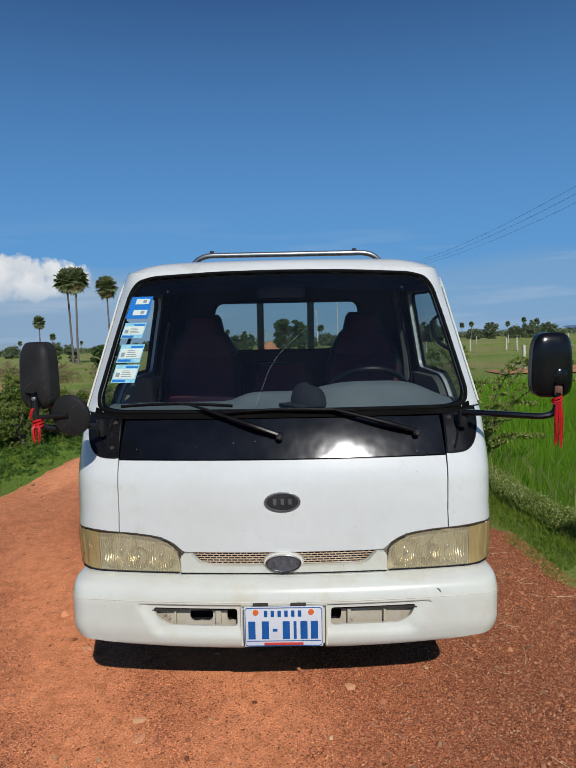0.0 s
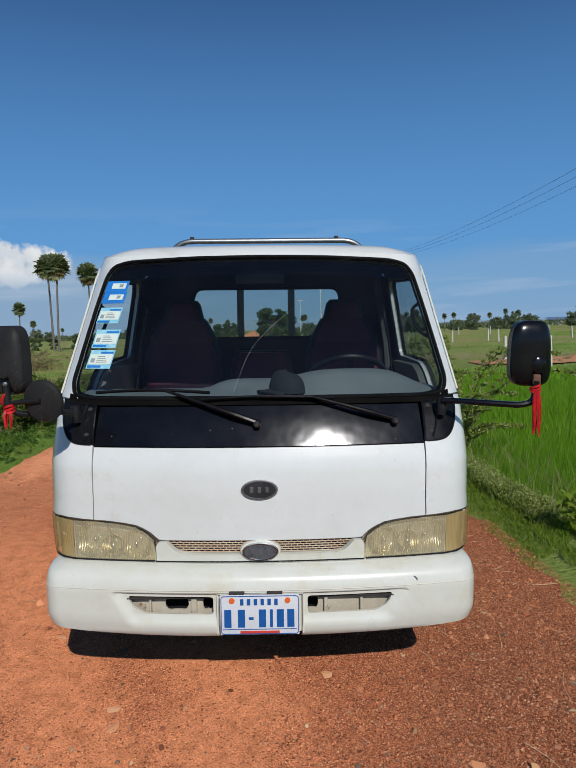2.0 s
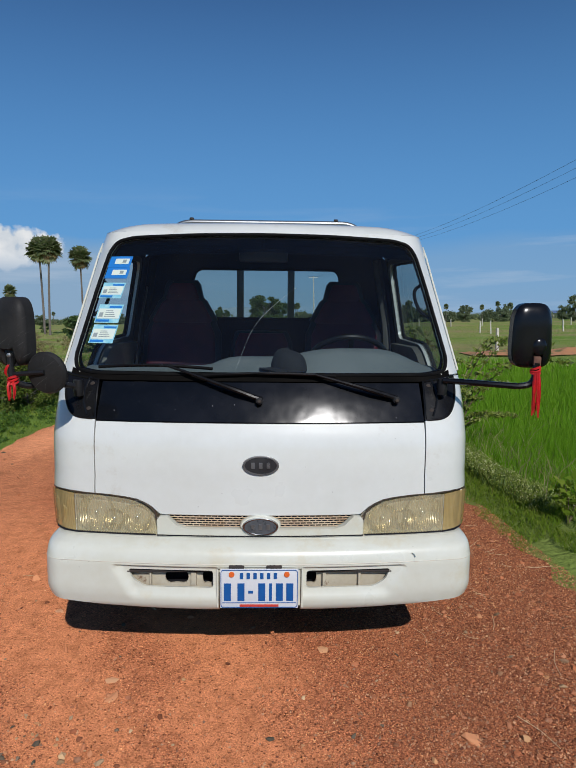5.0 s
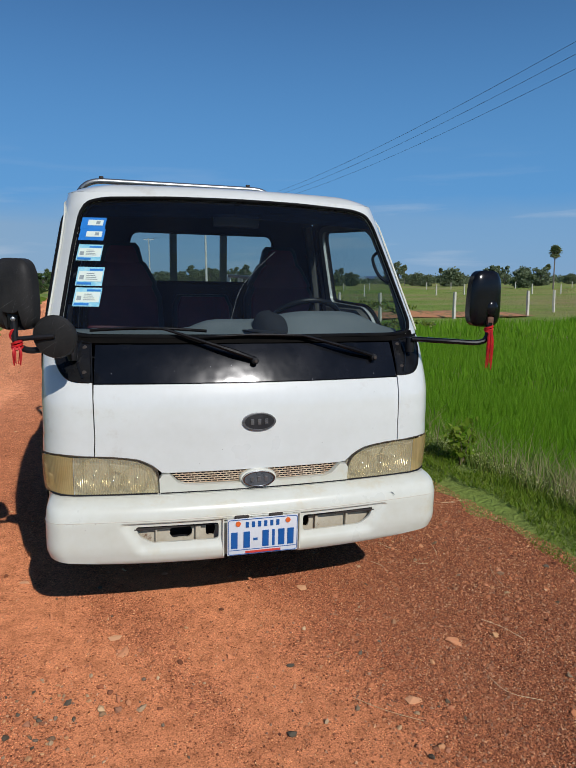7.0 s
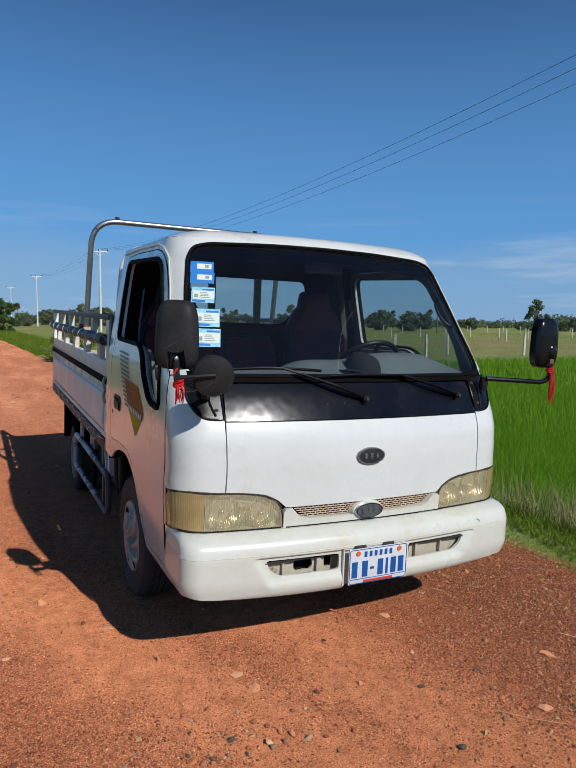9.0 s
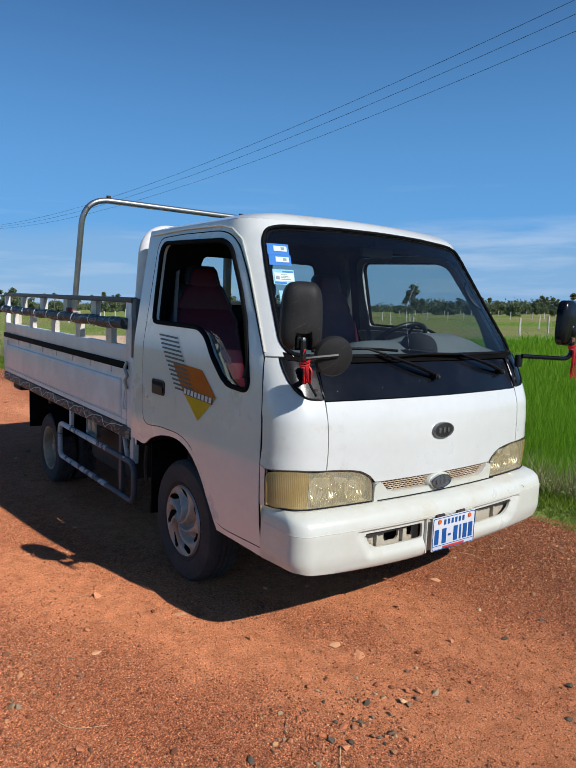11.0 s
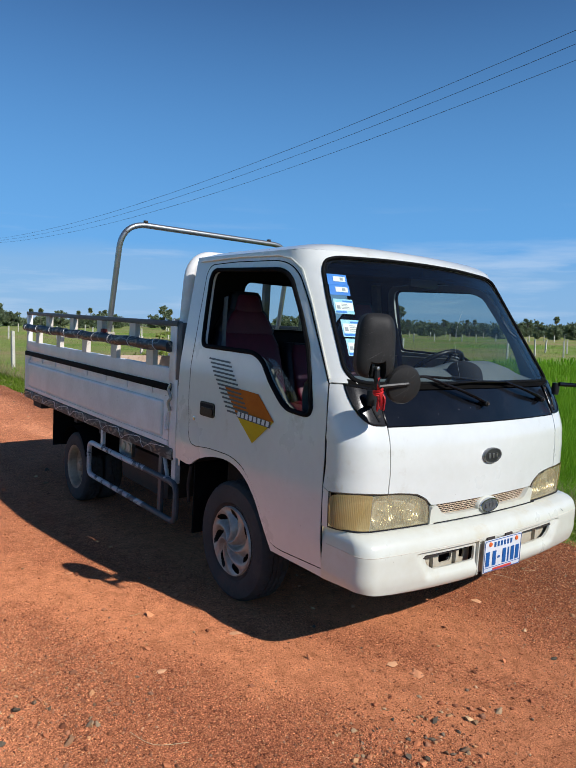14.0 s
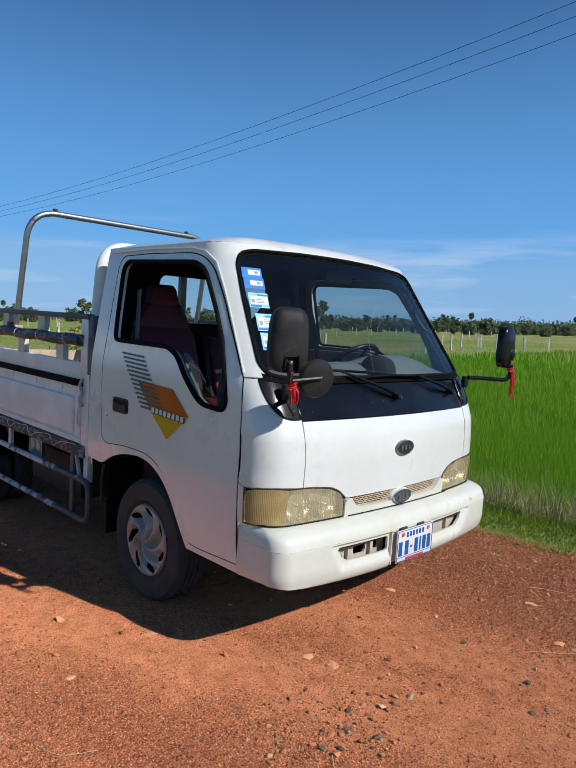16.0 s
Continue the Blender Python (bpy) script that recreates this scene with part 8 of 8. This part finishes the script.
PA = put(fan_palm(12.0, "tall sugar palm with a round fan crown", 64, 0.35, 1.24), *polar(-18.95, 84), 0, 0.875)
again(PA, *polar(-19.35, 88), 140, 0.90)
again(PA, *polar(-16.2, 90), 250, 0.835)
PB = put(fan_palm(8.5, "sugar palm with a small round crown", 46, 0.2, 1.02), *polar(38.4, 122, -0.6, -2.5), 30, 0.76)
again(PB, *polar(-21.9, 120), 80, 0.80)
again(PB, *polar(-20.9, 170), 10, 0.60)
again(PB, *polar(-28.0, 150), 10, 0.8)

# the long tree line round the horizon
for k in range(150):
    az = -38 + 122 * (k + 0.8 * rng.random()) / 150
    d = 165 + 95 * rng.random() + (25 if az < -5 else 0)
    x, y = polar(az, d)
    if road_left(y) - 3 < x < road_right(y) + 6:
        continue
    if az < 46 and rng.random() < 0.45:
        continue
    src = (T1, T2, T3, T4, T4, T2)[int(rng.integers(6))]
    again(src, x, y, 360 * rng.random(), 0.48 + 0.32 * rng.random())
for k in range(24):
    az = -36 + 116 * (k + 2.5 * rng.random() - 0.8) / 24
    d = 175 + 80 * rng.random()
    x, y = polar(az, d)
    if road_left(y) - 3 < x < road_right(y) + 6:
        continue
    again(PB, x, y, 360 * rng.random(), 0.42 + 0.26 * rng.random())
for src, az, d, k in ((T1, 6.6, 185, 0.68), (T3, 7.5, 190, 0.72), (T2, 8.2, 182, 0.80), (T3, 9.1, 178, 0.62), (T1, 9.5, 186, 0.78), (T2, 13.5, 190, 0.66), (T1, 17.0, 185, 0.70), (T3, 20.5, 185, 0.60), (T2, 10.4, 184, 0.74), (T3, 11.2, 188, 0.66), (T1, 12.0, 180, 0.76), (T2, 12.8, 192, 0.70), (T4, 11.6, 176, 0.70), (T4, 18.8, 182, 0.72), (T2, 21.6, 188, 0.66), (T4, 15.6, 186, 0.66)):
    again(src, *polar(az, d), 77 * az, k)
for az, d, k in ((14.6, 160, 0.45), (15.4, 170, 0.48), (18.4, 165, 0.44)):
    again(PB, *polar(az, d), 50 * az, k)
# undergrowth that closes the foot of the tree line
hc, hr = [], []
for k in range(520):
    az = -44 + 132 * k / 520
    d = 255 + 35 * rng.random()
    x, y = polar(az, d)
    if road_left(y) - 2 < x < road_right(y) + 3:
        continue
    low = 0.55 if az < 27 else 0.75 if az < 48 else 1.2
    hc.append((x, y, low * (0.6 + 1.2 * rng.random())))
    hr.append(low * (2.2 + 1.8 * rng.random()))
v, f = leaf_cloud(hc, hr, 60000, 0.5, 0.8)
tagged(new("far_woods", fast_mesh("far_woods", v, f, M_FARLEAF, False)), "far green woods on the horizon, leaf colour paled for haze", "woods", kind="stuff")

# trees and bushes beside the road further on
BU = put(broadleaf(4.4, 2.5, 5000, 0.17, M_LEAF, "dense dark green bush beside the dirt road", "bush", 0.06, 26), -0.7, 88, 0, 1.12)
again(BU, 1.4, 91, 80, 0.92)
again(BU, -1.6, 100, 200, 0.9)
again(BU, -8.0, 80, 60, 0.42)
again(BU, -8.6, 95, 10, 0.62)
again(BU, -9.5, 125, 10, 0.75)
for az, d, k in ((-17.0, 62, 0.46), (-16.2, 68, 0.40), (-20.8, 96, 0.40), (-19.4, 100, 0.36)):
    again(BU, *polar(az, d), 90 * d, k)
SB = put(broadleaf(1.9, 1.25, 6000, 0.070, M_WEED, "yellow-green leafy bush beside the dirt road", "bush", 0.05, 18), 1.25, 22.0, 0, 0.62)
again(SB, 2.4, 27.5, 70, 0.7)
LS = put(broadleaf(1.35, 1.15, 6500, 0.045, M_LEAFY, "sprawling yellow-green shrub on the roadside bank", "bush", 0.04, 20), -4.9, 8.2, 0, 0.70)
again(LS, -6.2, 9.2, 90, 0.52)
again(LS, -4.45, 8.7, 130, 0.64)
again(LS, -4.75, 9.7, 200, 0.60)
again(LS, -4.25, 9.6, 310, 0.50)
again(LS, -4.35, 7.7, 20, 0.50)
again(LS, -4.0, 8.3, 260, 0.42)
again(LS, -5.1, 7.4, 75, 0.50)
again(LS, -5.2, 10.8, 180, 0.46)
again(LS, -7.6, 10.5, 230, 0.50)
again(LS, -4.6, 13.5, 40, 0.40)
again(LS, -9.5, 10.5, 300, 0.5)
again(LS, -8.6, 14.5, 20, 0.6)
again(BU, -10.6, 34.0, 30, 0.48)
again(SB, -14.5, 30.0, 10, 0.45)
again(SB, -18.5, 31.0, 140, 0.5)
again(SB, -21.0, 34.0, 140, 0.6)


def thorn_bush(label):
    """A bush of long arching twigs with small leaves along them."""
    t = thing("bush", label, "bush", group="bushes by the road")
    lines, cs, rs = [], [], []
    for k in range(26):
        a = 2 * math.pi * k * 0.618
        L = 0.8 + 0.9 * rng.random()
        h = 0.45 + 1.45 * rng.random()
        pts = [Vector((0.08 * math.cos(a), 0.08 * math.sin(a), -0.05)), Vector((0.25 * L * math.cos(a), 0.25 * L * math.sin(a), h * 0.55)),
               Vector((0.6 * L * math.cos(a), 0.6 * L * math.sin(a), h * 0.95)), Vector((L * math.cos(a), L * math.sin(a), h * (0.9 + 0.1 * rng.random())))]
        pts = catmull(pts, 5)
        lines.append((pts, 0.011))
        for p in pts[3:]:
            cs.append(p)
            rs.append(0.07)
    part("brushwood", limb_mesh(lines, 0, sides=5), M_TWIG, t)
    v, f = leaf_cloud(cs, rs, 11000, 0.026, 0.6, 0.1)
    hang(new("leaves", fast_mesh("leaves", v, f, M_WEED, False)), t)
    return t


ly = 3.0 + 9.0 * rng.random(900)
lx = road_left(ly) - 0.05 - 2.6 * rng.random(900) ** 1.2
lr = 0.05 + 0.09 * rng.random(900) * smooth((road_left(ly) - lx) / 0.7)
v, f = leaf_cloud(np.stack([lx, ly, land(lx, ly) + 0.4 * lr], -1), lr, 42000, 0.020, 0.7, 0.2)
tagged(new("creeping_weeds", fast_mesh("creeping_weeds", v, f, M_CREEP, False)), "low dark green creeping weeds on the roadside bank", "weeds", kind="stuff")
TB = put(thorn_bush("thin arching thorn bush on the grassy bank"), 2.55, 6.6, 0, 1.0)
again(TB, 2.5, 9.2, 120, 0.75)
again(TB, -5.2, 6.6, 60, 0.7)

def brush_pile(label):
    """A heap of cut dry branches with a few leaves left on."""
    t = thing("brush_pile", label, "brushwood", group="brush piles on the bank")
    lines, cs, rs = [], [], []
    for k in range(110):
        a, r0 = rng.random() * 6.283, 1.7 * math.sqrt(rng.random())
        c0 = Vector((r0 * math.cos(a), r0 * math.sin(a), 0.05 + 0.75 * (1 - r0 / 1.9) * rng.random()))
        b0, up_ = rng.random() * 6.283, 0.25 + 0.5 * rng.random()
        d = Vector((math.cos(b0), math.sin(b0), up_)) * (0.5 + 0.9 * rng.random())
        pts_ = catmull([c0 - d * 0.4, c0 + Vector((0, 0, 0.12)), c0 + d], 4)
        lines.append((pts_, 0.016))
        if k % 2:
            cs.append(c0 + d * 0.7)
            rs.append(0.22)
    part("brushwood", limb_mesh(lines, 0, sides=4), M_BRUSH, t)
    v, f = leaf_cloud(cs, rs, 2600, 0.05, 0.7, 0.1)
    hang(new("leaves", fast_mesh("leaves", v, f, M_DRY, False)), t)
    return t


wc = np.concatenate([fxy, (land(fxy[:, 0], fxy[:, 1]) + stem_h * 0.8)[:, None]], 1)
v, f = leaf_cloud(wc, np.full(len(wc), 0.10), 30000, 0.0105, 0.8, 0.1)
tagged(new("weed_leaves", fast_mesh("weed_leaves", v, f, M_WEED, False)), "small yellow-green leaves of low roadside weeds", "weeds", kind="stuff")
BP = put(brush_pile("heap of cut dry brushwood on the bank"), -15.8, 37, 0, 1.15)
for x, y, yaw, k in ((-19.5, 38.5, 80, 1.2), (-13.6, 33.5, 150, 0.8), (-17.6, 31.0, 220, 0.8), (-22.0, 34.5, 300, 1.1), (-11.5, 38.0, 30, 0.9), (-24.5, 40.0, 10, 1.2), (-6.3, 15.2, 60, 0.52), (-7.6, 17.5, 200, 0.62), (-6.6, 19.5, 120, 0.60), (-9.0, 18.5, 20, 0.66)):
    again(BP, x, y, yaw, k)
# a crumpled white wrapper in the grass
sc = bmesh.new()
bmesh.ops.create_icosphere(sc, subdivisions=2, radius=0.09)
for v_ in sc.verts:
    k = 0.6 + 0.8 * rng.random()
    v_.co = Vector((v_.co.x * k * 1.5, v_.co.y * k, v_.co.z * k * 0.5))
sc_ob = part("wrapper", sc, M_PLATE, None, smooth=False)
tagged(sc_ob, "crumpled white plastic wrapper lying in the grass", "litter")
sc_ob.matrix_world = pose(-5.0, 8.05, float(land(np.array(-5.0), np.array(8.05))) + 0.03, 0, 0, 30)

c = copy_thing(sc_ob, pose(17.6, 26.3, float(land(np.array(17.6), np.array(26.3))) + 0.10, 0, 0, 80))
c.scale = (2.2, 2.2, 2.6)

# one leafy weed at the edge of the road
lw = thing("weed", "broad-leaved green weed at the edge of the road", "weed", pose(2.18, 2.05, float(land(np.array(2.18), np.array(2.05)))))
wl_, cs, rs = [], [], []
for k in range(5):
    a = k * 1.3
    top = Vector((0.10 * math.cos(a), 0.10 * math.sin(a), 0.21 + 0.04 * k))
    wl_.append((catmull([(0, 0, -0.02), top * 0.5 + Vector((0.02, 0, 0)), top], 4), 0.005))
    for t in (0.35, 0.55, 0.75, 1.0):
        cs.append(top * t)
        rs.append(0.055)
part("stems", limb_mesh(wl_, 0, sides=5), M_TWIG, lw)
v, f = leaf_cloud(cs, rs, 170, 0.032, 0.7, 0.5)
hang(new("leaves", fast_mesh("leaves", v, f, M_GRASS, False)), lw)

# ---------------------------------------------------------------- posts, poles, lines
def post_mesh(h, w_):
    b = box(-w_ / 2, w_ / 2, -w_ / 2, w_ / 2, -0.25, h, 0.012, 2)
    for v_ in b.verts:
        k = 1 - 0.12 * max(0, v_.co.z) / h
        v_.co.x *= k
        v_.co.y *= k
    return b


CP = part("concrete_post", post_mesh(1.30, 0.13), M_CONC, None)
tagged(CP, "weathered square concrete fence post", "fence post", "fence posts in the field")


def place_post(x, y, k):
    z = float(land(np.array(x), np.array(y)))
    c = copy_thing(CP, pose(x, y, z, 1.5 * rng.standard_normal(), 1.5 * rng.standard_normal(), 90 * rng.random()))
    c.scale = (1, 1, k)


NEAR_ROW = ((11.95, 25.4), (15.75, 25.2), (18.0, 25.4), (20.5, 26.0), (24.4, 28.9), (28.7, 26.9), (36.7, 24.4), (43.9, 26.7), (44.1, 24.4), (50.2, 23.4), (51.1, 21.7), (52.2, 24.4), (52.4, 27.1), (54.0, 29.6), (53.7, 31.6), (53.8, 33.8), (49.7, 49.7), (57.6, 54.2))
CP.matrix_world = pose(10.85, 27.9, float(land(np.array(11.0), np.array(28.4))), 0, 0, 8)
for x, y in NEAR_ROW:
    place_post(x, y, 0.97 + 0.08 * rng.random())
place_post(3.95, 24.6, 1.17)
place_post(3.2, 31.5, 1.15)
place_post(22.4, 62.2, 1.0)
for k in range(26):
    place_post(9.0 + 4.6 * k + 0.4 * rng.standard_normal(), 66 + 0.6 * rng.standard_normal(), 1.0)
for k in range(30):
    place_post(9.0 + 5.2 * k + 0.5 * rng.standard_normal(), 104 + 0.8 * rng.standard_normal(), 1.0)

PO = thing("power_pole", "tall pale concrete power pole with three insulators", "power pole", pose(14.9, 96.6, -0.35), group="power poles along the road")
part("pole", tube([(0, 0, -0.4), (0, 0, 6), (0, 0, 12.2)], 0.17, 12, taper=[1.15, 0.95, 0.7]), M_POLE, PO)
part("crossarm", box(-1.25, 1.25, -0.06, 0.06, 11.75, 11.87, 0.01), M_BEDWHITE, PO)
part("brace", tube([(-0.7, 0.05, 11.78), (0, 0.12, 11.1)], 0.025, 6), M_BEDWHITE, PO)
part("brace", tube([(0.7, 0.05, 11.78), (0, 0.12, 11.1)], 0.025, 6), M_BEDWHITE, PO)
for x in (-1.15, -0.15, 1.15):
    part("insulator", lathe([(0.01, 0.0), (0.06, 0.02), (0.10, 0.06), (0.06, 0.10), (0.10, 0.15), (0.06, 0.20), (0.04, 0.28), (0.01, 0.30)], "z", 12), M_CHASSIS, PO).location = (x, 0, 11.87)
copy_thing(PO, pose(11.1, 163, -0.35))
copy_thing(PO, pose(8.0, 226, -0.35))
for dx in (-1.15, -0.15, 1.15):
    line = []
    for t in np.linspace(0, 1, 40):
        dy = -124 * t
        line.append((15.0 + dx - 0.0758 * dy, 96.6 + dy, 11.75 + 0.0867 * dy + 0.001125 * dy * dy))
    tagged(part("power_line", tube(line, 0.010, 5), M_CABLE, None), "thin dark overhead power line", "power line", "overhead power lines")
    line = [(15.0 + dx - 3.8 * t, 96.6 + 66.4 * t, 11.75 - 1.2 * 4 * t * (1 - t)) for t in np.linspace(0, 1, 16)]
    tagged(part("power_line", tube(line, 0.010, 5), M_CABLE, None), "thin dark overhead power line", "power line", "overhead power lines")

# soil bank by the fence
bv, bf = [], []
for i in range(60):
    t = i / 59
    x, y = 9.5 + 11.5 * t, 28.2 - 1.0 * t + 0.3 * math.sin(t * 20)
    for k in range(9):
        u = k / 8 * 2 - 1
        hgt = (0.20 + 0.20 * noise.noise((t * 22, u * 2, 0))) * max(0, math.cos(u * 1.5)) * math.sin(math.pi * min(1, max(0.0, t * 1.02))) ** 0.4
        bv.append((x, y + u * 1.5, -0.42 + hgt))
for i in range(59):
    for k in range(8):
        bf.append((i * 9 + k, (i + 1) * 9 + k, (i + 1) * 9 + k + 1, i * 9 + k + 1))
tagged(part("soil_bank", (bv, bf), M_SOIL, None), "low bank of red soil with weeds", "soil bank")
bv2 = [(-21.0 + (x - 9.5) * 0.8, y + 3.5, z - 0.02) for x, y, z in bv]
tagged(part("soil_bank", (bv2, bf), M_SOIL, None), "low bank of red soil with weeds", "soil bank")

# farm house far off
def house(x, y, yaw, wd, dp, h, roof_mat, label):
    t = thing("house", label, "house", pose(x, y, -0.4, 0, 0, yaw), group="farm houses")
    part("wall", box(-wd / 2, wd / 2, -dp / 2, dp / 2, 0, h), M_WALLH, t)
    e, r_ = 0.6, 1.0
    vs = [(-wd / 2 - e, -dp / 2 - e, h - 0.1), (wd / 2 + e, -dp / 2 - e, h - 0.1), (wd / 2 + e, dp / 2 + e, h - 0.1), (-wd / 2 - e, dp / 2 + e, h - 0.1), (-wd / 2 - e, 0, h + r_), (wd / 2 + e, 0, h + r_)]
    part("roof", (vs, [(0, 1, 5, 4), (2, 3, 4, 5), (1, 2, 5), (3, 0, 4), (0, 3, 2, 1)]), roof_mat, t, smooth=False)
    part("door", box(-0.5, 0.5, -dp / 2 - 0.04, -dp / 2 + 0.02, 0, 2.0), M_DARKWIN, t)
    for xx in (-wd * 0.3, wd * 0.3):
        part("window", box(xx - 0.5, xx + 0.5, -dp / 2 - 0.04, -dp / 2 + 0.02, 0.9, 1.9), M_DARKWIN, t)
    return t


house(128, 288, -22, 9, 6, 2.0, M_ROOFRED, "pale farm house with a red tin roof")
house(119, 262, -22, 13, 5, 2.2, M_ROOFBLUE, "low pale shed with a blue tin roof")

# hills on the skyline
hv, hf = [], []
for i in range(160):
    az = -60 + 150 * i / 159
    x, y = polar(az, 3300)
    h = 10 + 14 * max(0, noise.noise((az * 0.055, 3.3, 0))) + 6 * noise.noise((az * 0.3, 1.0, 0)) + (26 * math.exp(-((az + 25) / 5) ** 2) + 45 * math.exp(-((az + 3) / 5) ** 2))
    hv += [(x, y, -5), (x, y, max(4, h)), (x * 1.05, y * 1.05, -5)]
for i in range(159):
    hf += [(3 * i, 3 * i + 3, 3 * i + 4, 3 * i + 1), (3 * i + 1, 3 * i + 4, 3 * i + 5, 3 * i + 2)]
tagged(part("far_hills", (hv, hf), M_HILL, None), "far hills on the horizon, tinted blue for haze", "hills", kind="structure")
